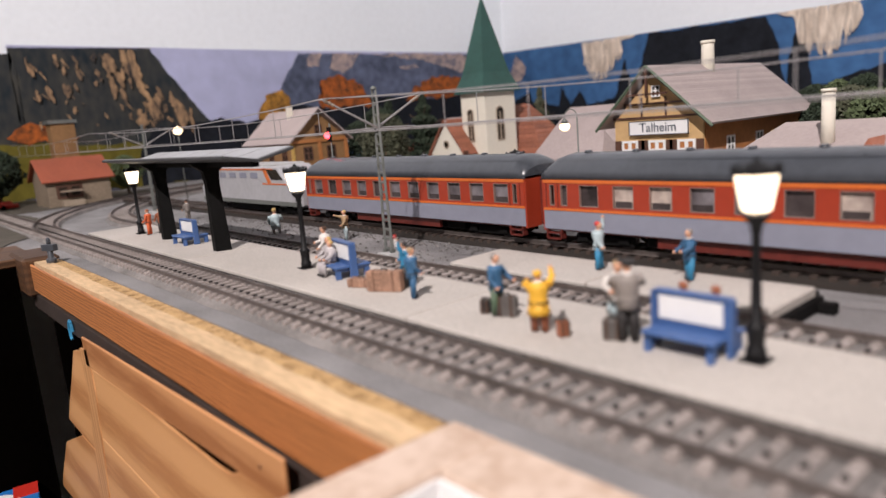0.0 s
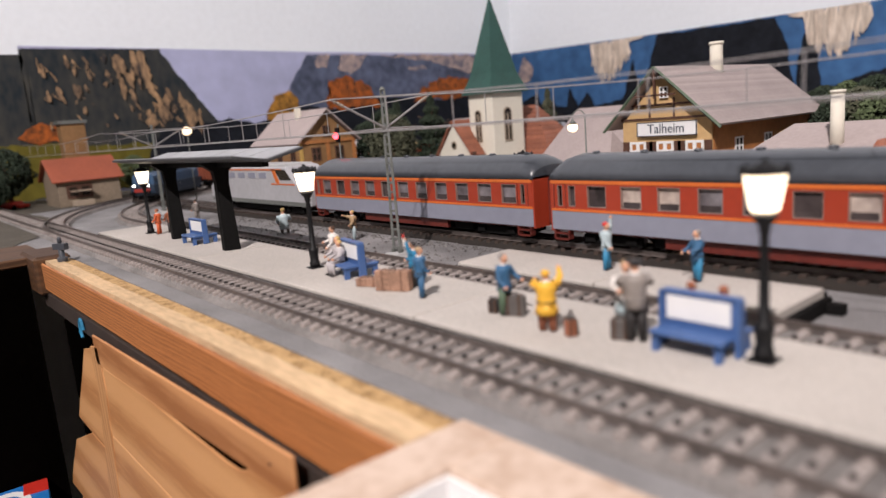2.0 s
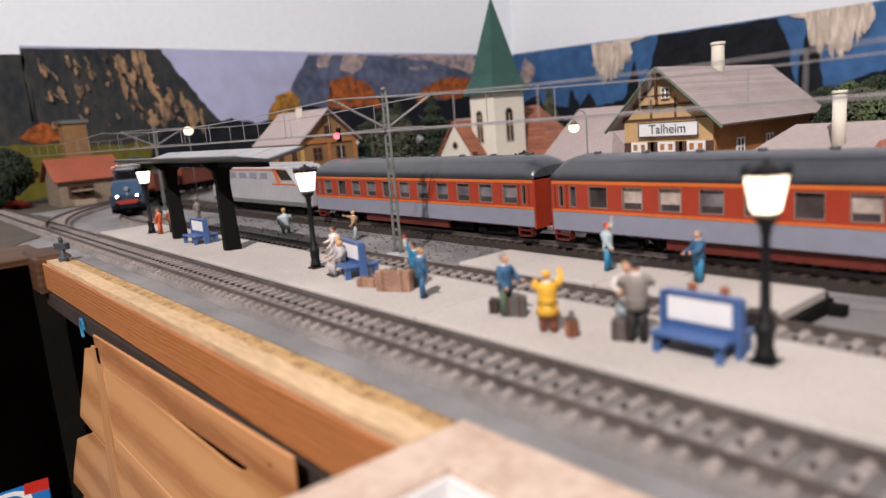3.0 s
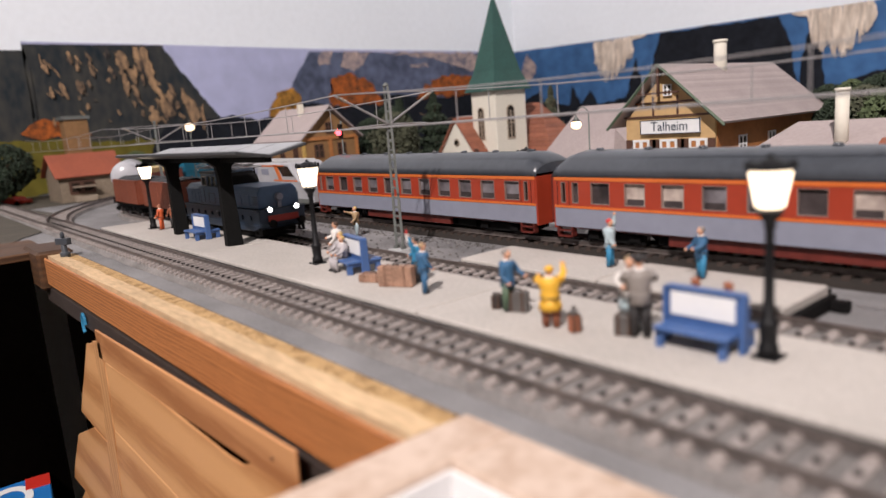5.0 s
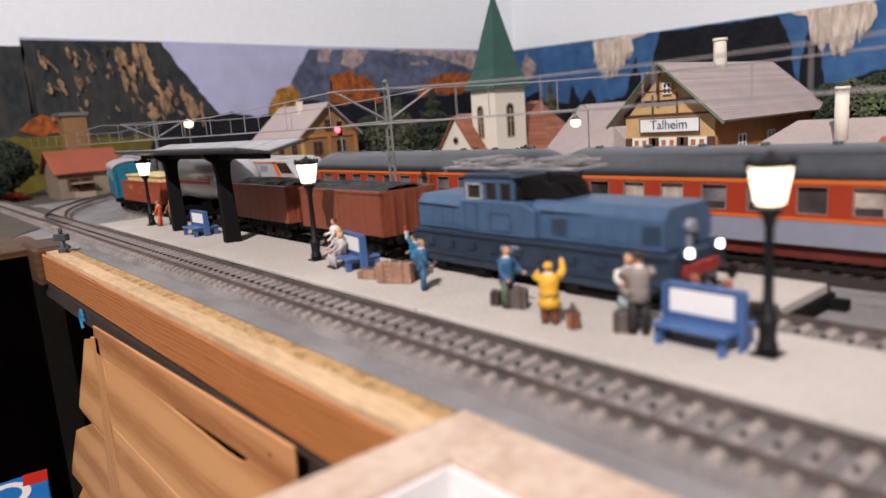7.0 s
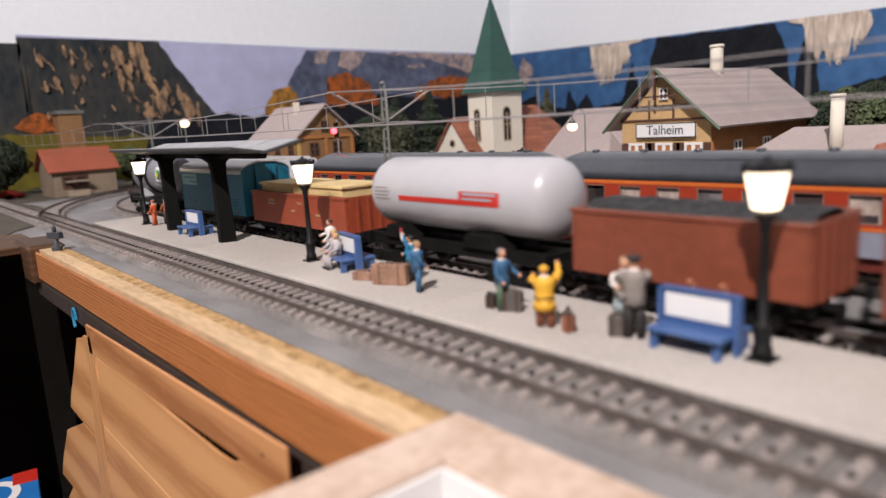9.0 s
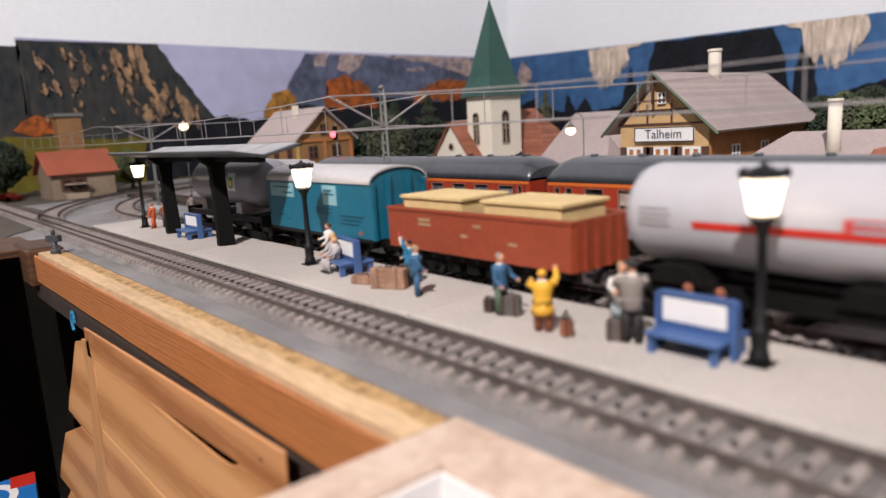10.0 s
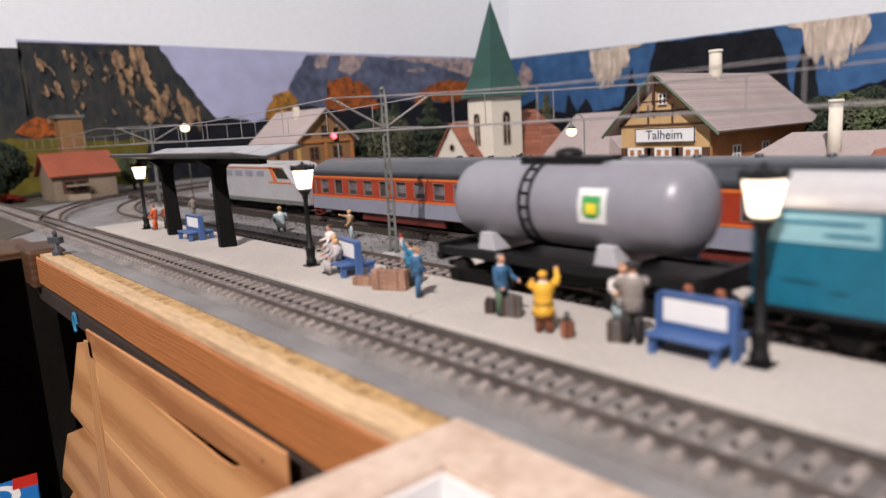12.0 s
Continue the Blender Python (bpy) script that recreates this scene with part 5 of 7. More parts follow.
def oil_tank_wagon():
    v = thing("oil_tank_wagon", "grey oil tank wagon with catwalk dome and green-yellow shield badge", "tank wagon", group="tank wagons")
    half, zc, r = 0.0605, 0.0418, 0.0156
    t = tank_body(v, -half + 0.0060, half - 0.0060, zc, r, M["tank_grey"], "smooth grey tank barrel")
    b = bmesh.new()
    for i in range(41):
        a = math.pi * 2 * i / 40
        a2 = math.pi * 2 * (i + 1) / 40
        if i < 40:
            for dx in (-0.0022, 0.0022):
                p = (dx - 0.010, (r + 0.0004) * math.cos(a), zc + (r + 0.0004) * math.sin(a))
                q = (dx - 0.010, (r + 0.0004) * math.cos(a2), zc + (r + 0.0004) * math.sin(a2))
                bm_rod(b, p, q, 0.0007, seg=5, cap=False)
            if i % 2 == 0:
                bm_rod(b, (-0.0122, (r + 0.0005) * math.cos(a), zc + (r + 0.0005) * math.sin(a)), (-0.0078, (r + 0.0005) * math.cos(a), zc + (r + 0.0005) * math.sin(a)), 0.0004, seg=5)
    part("ladder", b, M["black"], t, "black rung ladder round the barrel")
    b = bmesh.new()
    bm_box(b, -0.0200, 0.0180, -0.0060, 0.0060, zc + r + 0.0006, zc + r + 0.0014)
    bm_box(b, -0.0195, 0.0175, -0.0060, -0.0052, zc + r - 0.0020, zc + r + 0.0008)
    bm_box(b, -0.0195, 0.0175, 0.0052, 0.0060, zc + r - 0.0020, zc + r + 0.0008)
    part("catwalk", b, M["black"], v, "black roof catwalk")
    b = bmesh.new()
    bm_lathe(b, [(0.0052, zc + r - 0.001), (0.0052, zc + r + 0.0028), (0.0040, zc + r + 0.0040), (0.0012, zc + r + 0.0046)], 16, (-0.001, 0, 0))
    part("dome", b, M["black"], v, "black filler dome")
    curved_plate("badge_plate", t, 0.0148, 0.0263, zc, r, -16, 28, M["white"], "white badge plate")
    curved_plate("badge", t, 0.0168, 0.0243, zc, r + 0.0002, -5, 18, M["badge_green"], "green shield badge")
    curved_plate("badge", t, 0.0182, 0.0229, zc, r + 0.0002, -9, -5, M["badge_green"], "green shield badge")
    curved_plate("badge_inner", t, 0.0182, 0.0229, zc, r + 0.0004, -4, 9, M["badge_yellow"], "yellow shield centre")
    for sy in (-1, 1):
        b = bmesh.new()
        bm_box(b, -half, half, sy * 0.0140 - 0.0012, sy * 0.0140 + 0.0012, 0.0190, 0.0226)
        part("sole_bar", b, M["black"], v, "black sole bar", 0.0003)
    b = bmesh.new()
    bm_box(b, -half + 0.0021, half - 0.0021, -0.0127, 0.0127, 0.0205, 0.0214)
    part("deck", b, M["black"], v, "black wagon deck")
    for x in (-half + 0.001, half - 0.001):
        b = bmesh.new()
        bm_box(b, x - 0.0010, x + 0.0010, -0.0160, 0.0160, 0.0165, 0.0240)
        part("headstock", b, M["black"], v, "", 0.0003)
    b = bmesh.new()
    bm_box(b, -0.030, 0.030, -0.0040, 0.0040, 0.0120, 0.0204)
    part("brake_gear", b, M["black"], v, "", 0.0003)
    for x in (-0.033, 0.024):
        b = bmesh.new()
        bm_prism(b, [(x - 0.0030, 0.0300), (x + 0.0030, 0.0300), (x + 0.0050, 0.0226), (x - 0.0050, 0.0226)], "y", -0.0136, 0.0136)
        part("saddle", b, M["tank_white"], v, "pale grey tank saddle", 0.0004)
    for x in (-0.040, 0.040):
        bogie(v, x, 0.0120)
    buffers(v, half)
    return v


# name, place of the vehicle's middle behind the headlights, half its wheelbase
TRAIN = (
    (electric_loco(), -0.064, 0.036),
    (open_wagon("brown high-sided open wagon loaded with coal", 0.0385, M["brown"], False), -0.1905, 0.022),
    (open_wagon("brown high-sided open wagon loaded with coal", 0.0385, M["brown"], False), -0.2845, 0.022),
    (gas_tank_wagon(), -0.3930, 0.040),
    (open_wagon("rust-red open wagon loaded with two pale yellow crates", 0.0530, M["brownred"], True), -0.5190, 0.030),
    (box_van(), -0.6375, 0.030),
    (oil_tank_wagon(), -0.7660, 0.040),
)


def front_at(t):
    """How far along the middle track the headlights have come at t seconds."""
    return -0.2575 + 0.1435 * (t - 6.0) if t >= 4.8 else -0.4297 - 0.1675 * (4.8 - t)


def motions():
    for vehicle, offset, wheelbase in TRAIN:
        rows = []
        for i in range(49):
            t = i * 0.25
            s = front_at(t) + offset
            a, b = mid_line(s - wheelbase)[0], mid_line(s + wheelbase)[0]
            h = math.degrees(math.atan2(b.y - a.y, b.x - a.x))
            m = (a + b) / 2
            rows.append((t, pose(m.x, m.y, 0, 0, 0, h)))
        walk(vehicle, rows)
# ---- platform lamps, canopy, benches, luggage ----
def platform_lamp(x, y, z=TOP, label="black cast platform lamp with glowing white lantern"):
    v = thing("platform_lamp", label, "street lamp", pose(x, y, z), "platform lamps")
    b = bmesh.new()
    bm_box(b, -0.0034, 0.0034, -0.0034, 0.0034, 0.0, 0.0006)
    part("base_plate", b, M["black"], v, bevel=0.0002)
    b = bmesh.new()
    bm_lathe(b, [(0.0026, 0.0006), (0.0026, 0.0030), (0.0021, 0.0036), (0.0023, 0.0080), (0.0026, 0.0088), (0.0024, 0.0096), (0.0014, 0.0106), (0.0011, 0.0330), (0.0016, 0.0340), (0.0013, 0.0348), (0.0030, 0.0372), (0.0033, 0.0380)], 14)
    part("pole", b, M["black"], v, "black fluted pole")
    b = bmesh.new()
    bm_lathe(b, [(0.0029, 0.0386), (0.0034, 0.0389), (0.0050, 0.0472), (0.0045, 0.0476)], 8, smooth=False)
    part("lantern", b, M["lampglass"], v, "glowing white lantern glass")
    b = bmesh.new()
    bm_lathe(b, [(0.0054, 0.0477), (0.0057, 0.0482), (0.0050, 0.0489), (0.0036, 0.0497), (0.0024, 0.0503), (0.0010, 0.0507), (0.0004, 0.0517)], 8, smooth=False)
    cap = part("cap", b, M["black"], v, "black crowned cap")
    for i in range(12):
        a = 2 * math.pi * (i + 0.5) / 12
        tall = 0.0014 if i % 2 else 0.0009
        b = bmesh.new()
        bm_ball(b, (0.0055 * math.cos(a), 0.0055 * math.sin(a), 0.0482 + tall * 0.6), 0.0008, sq=(0.9, 0.9, tall / 0.0008))
        part("ornament", b, M["black"], cap)
    return v


for x, y in ((-0.0780, 0.1672), (-0.3014, 0.1645), (-0.5495, 0.1622)):
    platform_lamp(x, y)
platform_lamp(-0.302, 0.320, 0.0008, "black platform lamp glowing behind the express coaches")


def canopy():
    v = thing("platform_canopy", "black butterfly canopy on two tapered posts over the platform", "platform canopy", pose(0, 0.1640, TOP))
    for x in (-0.4020, -0.4925):
        b = bmesh.new()
        bm_prism(b, [(-0.0044, 0.0), (0.0044, 0.0), (0.0034, 0.040), (0.0042, 0.0480), (0.0110, 0.0534), (-0.0110, 0.0534), (-0.0042, 0.0480), (-0.0034, 0.040)], "y", -0.0022, 0.0022)
        for q in b.verts:
            q.co = Vector((x + q.co.y * 1.2 - q.co.z * 0.05 + q.co.x * 0.35, q.co.x, q.co.z))
        part("post", b, M["postblack"], v, "black flared post", 0.0004)
    x0, x1 = -0.556, -0.338
    b = bmesh.new()
    bm_prism(b, [(-0.0195, 0.0562), (0.0, 0.0530), (0.0215, 0.0580), (0.0215, 0.0594), (0.0, 0.0545), (-0.0195, 0.0578)], "x", x0, x1)
    part("roof", b, M["roof_dark"], v, "dark roof shell", 0.0002)
    n = 7
    for i in range(n):
        a, c = x0 + 0.002 + (x1 - x0 - 0.004) * i / n, x0 + 0.002 + (x1 - x0 - 0.004) * (i + 1) / n
        for y0, z0, y1, z1 in ((0.0008, 0.0550, 0.0210, 0.0598), (-0.0190, 0.0582, -0.0008, 0.0550)):
            b = bmesh.new()
            vs = [b.verts.new(p) for p in ((a + 0.0008, y0, z0), (c - 0.0008, y0, z0), (c - 0.0008, y1, z1), (a + 0.0008, y1, z1))]
            lo = [b.verts.new(q.co - Vector((0, 0, 0.0006))) for q in vs]
            b.faces.new(vs)
            b.faces.new(lo[::-1])
            for k in range(4):
                b.faces.new((vs[k], lo[k], lo[(k + 1) % 4], vs[(k + 1) % 4]))
            part("roof_panel", b, M["roof_panel"], v, "grey roof panel")
    b = bmesh.new()
    bm_box(b, x0 + 0.004, x1 - 0.004, -0.0020, 0.0020, 0.0505, 0.0535)
    part("ridge_beam", b, M["postblack"], v)
    return v


canopy()


def bench(x, y, label, rz=0):
    v = thing("double_bench", label, "bench", pose(x, y, TOP, 0, 0, rz), "platform benches")
    L = 0.0111
    for sx in (-1, 1):
        b = bmesh.new()
        bm_prism(b, [(-0.0020, 0.0), (0.0020, 0.0), (0.0016, 0.0156), (-0.0016, 0.0156)], "x", sx * L - 0.0007, sx * L + 0.0007)
        part("end_panel", b, M["bench_blue"], v, "", 0.0003)
        for sy in (-1, 1):
            b = bmesh.new()
            bm_box(b, sx * (L - 0.002) - 0.0008, sx * (L - 0.002) + 0.0008, sy * 0.0070 - 0.0012, sy * 0.0070 + 0.0012, 0.0, 0.0048)
            bm_box(b, sx * (L - 0.002) - 0.0006, sx * (L - 0.002) + 0.0006, min(sy * 0.0020, sy * 0.0082), max(sy * 0.0020, sy * 0.0082), 0.0034, 0.0048)
            part("leg", b, M["bench_blue"], v)
    b = bmesh.new()
    bm_box(b, -L + 0.0008, L - 0.0008, -0.0010, 0.0010, 0.0040, 0.0154)
    part("backrest", b, M["bench_blue"], v, "blue backrest", 0.0003)
    for sy in (-1, 1):
        b = bmesh.new()
        bm_box(b, -L + 0.0004, L - 0.0004, min(sy * 0.0012, sy * 0.0085), max(sy * 0.0012, sy * 0.0085), 0.0048, 0.0060)
        part("seat", b, M["bench_blue"], v, "blue seat", 0.0003)
        b = bmesh.new()
        y0 = sy * 0.0010
        bm_box(b, -L + 0.0018, L - 0.0018, min(y0, y0 + sy * 0.0005), max(y0, y0 + sy * 0.0005), 0.0080, 0.0145)
        part("sign_panel", b, M["white"], v, "blank white advertising panel", 0.0001)
    b = bmesh.new()
    bm_box(b, -L, L, -0.0018, 0.0018, 0.0154, 0.0160)
    part("top_rail", b, M["bench_blue"], v, bevel=0.0002)
    return v


bench(-0.0945, 0.1655, "blue double-sided bench with white panel beside a lamp")
bench(-0.2700, 0.1670, "blue double-sided bench with white panel and seated figurines", -10)
bench(-0.4560, 0.1650, "blue double-sided bench with white panel under the canopy")


def suitcase(x, y, rz, l, w, h, material, label):
    v = thing("suitcase", label, "suitcase", pose(x, y, TOP, 0, 0, rz), "platform luggage")
    b = bmesh.new()
    bm_box(b, -l / 2, l / 2, -w / 2, w / 2, 0, h)
    part("case", b, material, v, "", 0.0004)
    b = bmesh.new()
    for s in (-1, 1):
        bm_box(b, s * l * 0.28 - 0.0004, s * l * 0.28 + 0.0004, -w / 2 - 0.0002, w / 2 + 0.0002, 0.0001, h + 0.0002)
    part("strap", b, M["strap"] if material == M["case_brown"] else M["hair"], v, "brown strap")
    b = bmesh.new()
    bm_box(b, -0.0014, 0.0014, -0.0004, 0.0004, h + 0.0006, h + 0.0010)
    for s in (-1, 1):
        bm_box(b, s * 0.0012 - 0.0002, s * 0.0012 + 0.0002, -0.0003, 0.0003, h, h + 0.0007)
    part("handle", b, M["case_dark"], v, "dark handle")


suitcase(-0.2262, 0.1585, 28, 0.0155, 0.0044, 0.0086, M["case_brown"], "large brown wicker travelling trunk standing on the platform")
suitcase(-0.2425, 0.1578, 25, 0.0115, 0.0060, 0.0036, M["case_brown"], "flat brown suitcase lying on the platform")
suitcase(-0.1680, 0.1590, 20, 0.0036, 0.0030, 0.0046, M["f_black"], "small black bag held beside a figurine")
suitcase(-0.1592, 0.1604, 20, 0.0075, 0.0030, 0.0072, M["case_dark"], "dark brown suitcase standing beside a figurine")
suitcase(-0.1302, 0.1545, 70, 0.0036, 0.0030, 0.0050, M["f_brown"], "small reddish brown bag on the platform")
suitcase(-0.1168, 0.1604, 30, 0.0055, 0.0030, 0.0062, M["case_dark"], "dark grey bag held beside two figurines")


# ---- painted plastic figurines, each one plain mesh ----
def figurine(x, y, rz, h, legs, coat, label, head="skin", cap="hair", z=TOP, arms=(20, 20), seated=False, crouch=False, skirt=None, brim=False, wide=1.0, paddle=False):
    """arms: degrees by which the two arms are raised forward."""
    b = bmesh.new()
    k = h / 0.0200
    mats = [M[legs], M[coat], M[head], M[cap], M[skirt] if skirt else M[legs], M["f_white"], M["f_red"], M["f_black"]]
    hip = 0.0062 * k if seated else (0.0045 * k if crouch else 0.0098 * k)
    for s in (-1, 1):
        y0 = s * 0.0013 * k
        if seated or crouch:
            bm_rod(b, (0.0002, y0, hip), (0.0050 * k, y0 * 1.2, hip + (0.0 if seated else 0.0020 * k)), 0.0013 * k, 0.0010 * k, 7, 0)
            bm_rod(b, (0.0050 * k, y0 * 1.2, hip + (0.0 if seated else 0.0020 * k)), (0.0046 * k, y0 * 1.3, 0.0006), 0.0010 * k, 0.0008 * k, 7, 0)
            bm_ball(b, (0.0056 * k, y0 * 1.3, 0.0006), 0.0010 * k, 7, 1, (1.5, 0.8, 0.6))
        else:
            bm_rod(b, (s * 0.0004 * k, y0 * 1.15, 0.0005), (0.0, y0 * 0.9, hip), 0.0010 * k, 0.0017 * k, 7, 0)
            bm_ball(b, (0.0006 * k + s * 0.0004 * k, y0 * 1.2, 0.0006), 0.0010 * k, 7, 1, (1.5, 0.8, 0.6))
    if skirt:
        bm_lathe(b, [(0.0034 * k, hip - 0.0034 * k), (0.0027 * k, hip)], 9, mi=4)
    sh = hip + 0.0068 * k
    bm_lathe(b, [(0.0027 * k, hip - 0.0012 * k), (0.0028 * k, hip + 0.0012 * k), (0.0025 * k, hip + 0.0028 * k), (0.0031 * k, hip + 0.0054 * k), (0.0027 * k, sh), (0.0010 * k, sh + 0.0008 * k)], 9, mi=1)
    bm_lathe(b, [(0.00285 * k, hip + 0.0004 * k), (0.0029 * k, hip + 0.0009 * k)], 9, mi=7)
    bm_lathe(b, [(0.0016 * k, sh + 0.0002 * k), (0.0012 * k, sh + 0.0010 * k)], 8, mi=5)
    for s, up in zip((-1, 1), arms):
        a = radians(up)
        e = Vector((math.sin(a) * 0.0034 * k, s * 0.0038 * k, sh - 0.0006 * k - math.cos(a) * 0.0034 * k))
        a2 = a + radians(25 if up < 100 else 10)
        hnd = e + Vector((math.sin(a2) * 0.0032 * k, -s * 0.0004 * k, -math.cos(a2) * 0.0032 * k))
        bm_rod(b, (0, s * 0.0028 * k, sh - 0.0006 * k), e, 0.0012 * k, 0.0010 * k, 6, 1)
        bm_rod(b, e, hnd, 0.0008 * k, 0.0006 * k, 6, 1)
        bm_ball(b, hnd, 0.0008 * k, 2)
    bm_rod(b, (0, 0, sh + 0.0004 * k), (0.0001 * k, 0, sh + 0.0018 * k), 0.0007 * k, seg=6, mi=2)
    bm_ball(b, (0.0003 * k, 0, sh + 0.0027 * k), 0.0014 * k, 2, 2, (1, 0.85, 1.15))
    bm_ball(b, (-0.0002 * k, 0, sh + 0.0033 * k), 0.0014 * k, 3, 2, (1.02, 0.95, 0.85))
    if brim:
        bm_lathe(b, [(0.0022 * k, sh + 0.0034 * k), (0.0022 * k, sh + 0.0037 * k)], 10, (0.0002, 0, 0), mi=3)
    if paddle:
        bm_rod(b, (0.0022 * k, 0.0038 * k, sh + 0.0030 * k), (0.0026 * k, 0.0038 * k, sh + 0.0066 * k), 0.0006 * k, seg=6, mi=5)
        bm_ball(b, (0.0026 * k, 0.0038 * k, sh + 0.0074 * k), 0.0013 * k, 6, 1, (0.5, 1, 1))
    for q in b.verts:
        q.co.x *= wide
        q.co.y *= wide
    # flatten the torso slightly front to back
    for q in b.verts:
        if hip < q.co.z < sh and abs(q.co.x) < 0.003 * k:
            q.co.x *= 0.8
    return solo("figurine", b, mats, label, "figurine", pose(x, y, z, 0, 0, rz), "railway figurines")


figurine(-0.2064, 0.1575, 60, 0.0192, "f_blue", "f_blue", "painted figurine in blue overalls standing on the platform", cap="f_tan")
figurine(-0.2225, 0.1668, 215, 0.0184, "f_black", "f_cyan", "painted porter figurine in bright blue raising a red signal disc", cap="f_black", arms=(38, 158), paddle=True)
figurine(-0.4710, 0.2350, 150, 0.0258, "f_grey", "f_pale", "painted figurine crouching on the ballast in pale blue", cap="blond", z=0.0, crouch=True, arms=(50, 30))
figurine(-0.3926, 0.2464, 250, 0.0195, "f_pale", "f_tan", "painted figurine in tan jacket with raised arm on the ballast", cap="blond", z=0.0, arms=(100, 25))
figurine(-0.1734, 0.2307, 20, 0.0195, "f_cyan", "f_pale", "painted figurine with red cap and raised arm on the platform", cap="f_red", arms=(15, 165))
figurine(-0.1332, 0.2319, 240, 0.0188, "f_cyan", "f_blue", "painted figurine in blue work clothes on the platform", cap="f_grey", arms=(35, 50))
figurine(-0.1624, 0.1592, 10, 0.0205, "f_green", "f_blue", "painted figurine in blue jacket and green trousers with luggage", cap="f_grey", arms=(15, 35))
figurine(-0.1386, 0.1535, 128, 0.0188, "f_brown", "f_yellow", "painted figurine in yellow raincoat with both arms raised", cap="f_yellow", arms=(128, 78), skirt="f_yellow", wide=1.2)
figurine(-0.1118, 0.1612, 130, 0.0235, "f_black", "f_grey", "painted figurine in grey coat and hat embracing another", cap="f_black", arms=(60, 60), brim=True)
figurine(-0.1178, 0.1652, 320, 0.0215, "f_pale", "f_white", "painted figurine in pale coat embracing another", cap="f_tan", arms=(60, 50), skirt="f_pale")
figurine(-0.1000, 0.1708, 90, 0.0200, "f_grey", "f_tan", "painted figurine seated on the back of a bench", cap="f_brown", seated=True)
figurine(-0.0905, 0.1708, 90, 0.0200, "f_grey", "f_brown", "painted figurine seated on the back of a bench", cap="f_brown", seated=True)
figurine(-0.2770, 0.1640, 270, 0.0205, "f_lilac", "f_lilac", "painted figurine in pale grey seated on a blue bench", cap="blond", seated=True, arms=(40, 30))
figurine(-0.2738, 0.1628, 262, 0.0190, "f_lilac", "f_lilac", "painted pale grey figurine with yellow hair on a blue bench", cap="blond", seated=True, arms=(35, 45))
figurine(-0.2925, 0.1712, 235, 0.0196, "f_black", "f_white", "painted figurine in white shirt with dark trousers", cap="hair", arms=(45, 20))
figurine(-0.5345, 0.1640, 230, 0.0185, "f_orange", "f_orange", "painted figurine in orange work clothes on the platform", cap="f_brown")
figurine(-0.5330, 0.1725, 200, 0.0185, "f_black", "f_brown", "painted figurine in brown coat on the platform", cap="hair")
figurine(-0.6500, 0.2360, 200, 0.0195, "f_grey", "f_grey", "painted grey figurine standing on the ballast", cap="hair", z=0.0)

b = bmesh.new()
bm_lathe(b, [(0.0034, 0.0), (0.0034, 0.003), (0.0020, 0.0036), (0.0020, 0.010)], 10)
bm_box(b, -0.0055, 0.0055, -0.0020, 0.0020, 0.0085, 0.0130)
bm_lathe(b, [(0.0014, 0.013), (0.0016, 0.0160), (0.0008, 0.0175)], 8)
solo("buffer_post", b, M["coach_roof"], "dark grey switch stand on the board rim", "switch stand", pose(-0.528, 0.0950, 0.0002, 0, 0, 30), bevel=0.0003)


# ---- overhead line ----
def lattice_mast(x, y, z, h, label):
    v = thing("catenary_mast", label, "catenary mast", pose(x, y, z), "overhead line masts")
    b = bmesh.new()
    bm_prism(b, [(-0.0062, 0), (0.0062, 0), (0.0050, 0.0040), (-0.0050, 0.0040)], "y", -0.0050, 0.0050)
    part("foot", b, M["concrete"], v, "grey concrete foot", 0.0003)
    for s in (-1, 1):
        b = bmesh.new()
        bm_rod(b, (s * 0.0031, 0, 0.004), (s * 0.0016, 0, h), 0.0010, 0.0008, seg=4)
        bm_box(b, s * 0.0031 - 0.0008, s * 0.0031 + 0.0008, -0.0014, 0.0014, 0.0035, 0.0060)
        part("leg", b, M["mast"], v)
    n = 17
    for i in range(n):
        t0 = (i + 0.5) / n
        w0, z0 = 0.0031 - 0.0015 * t0, 0.004 + (h - 0.004) * t0
        b = bmesh.new()
        bm_box(b, -w0, w0, -0.0005, 0.0005, z0 - 0.0006, z0 + 0.0006)
        part("rung", b, M["mast"], v)
    b = bmesh.new()
    bm_lathe(b, [(0.0016, h), (0.0018, h + 0.0008), (0.0006, h + 0.0020)], 8)
    part("top_cap", b, M["mast"], v)
    for s, reach in ((-1, 0.0330), (1, 0.0320)):
        b = bmesh.new()
        bm_rod(b, (0, 0, h - 0.020), (0, s * reach, h - 0.0035), 0.0006, seg=6)
        bm_rod(b, (0, 0, h - 0.0030), (0, s * reach, h - 0.0035), 0.0004, seg=6)
        bm_rod(b, (0, 0, h - 0.0200), (0, s * 0.0260, h - 0.0208), 0.0005, seg=6)
        part("bracket_arm", b, M["wire"], v, "thin grey bracket arm")
        b = bmesh.new()
        for k in range(3):
            zz = 0.80 + 0.06 * k
            bm_ball(b, (0, s * reach * zz, h - 0.020 + 0.0165 * zz), 0.0011)
        part("insulator", b, M["stonetrim"], v)
    return v


lattice_mast(-0.3097, 0.2215, 0.0, 0.0930, "grey lattice catenary mast with two bracket arms on a concrete foot")
lattice_mast(-0.7600, 0.2415, 0.0, 0.0930, "grey lattice catenary mast with two bracket arms on a concrete foot")


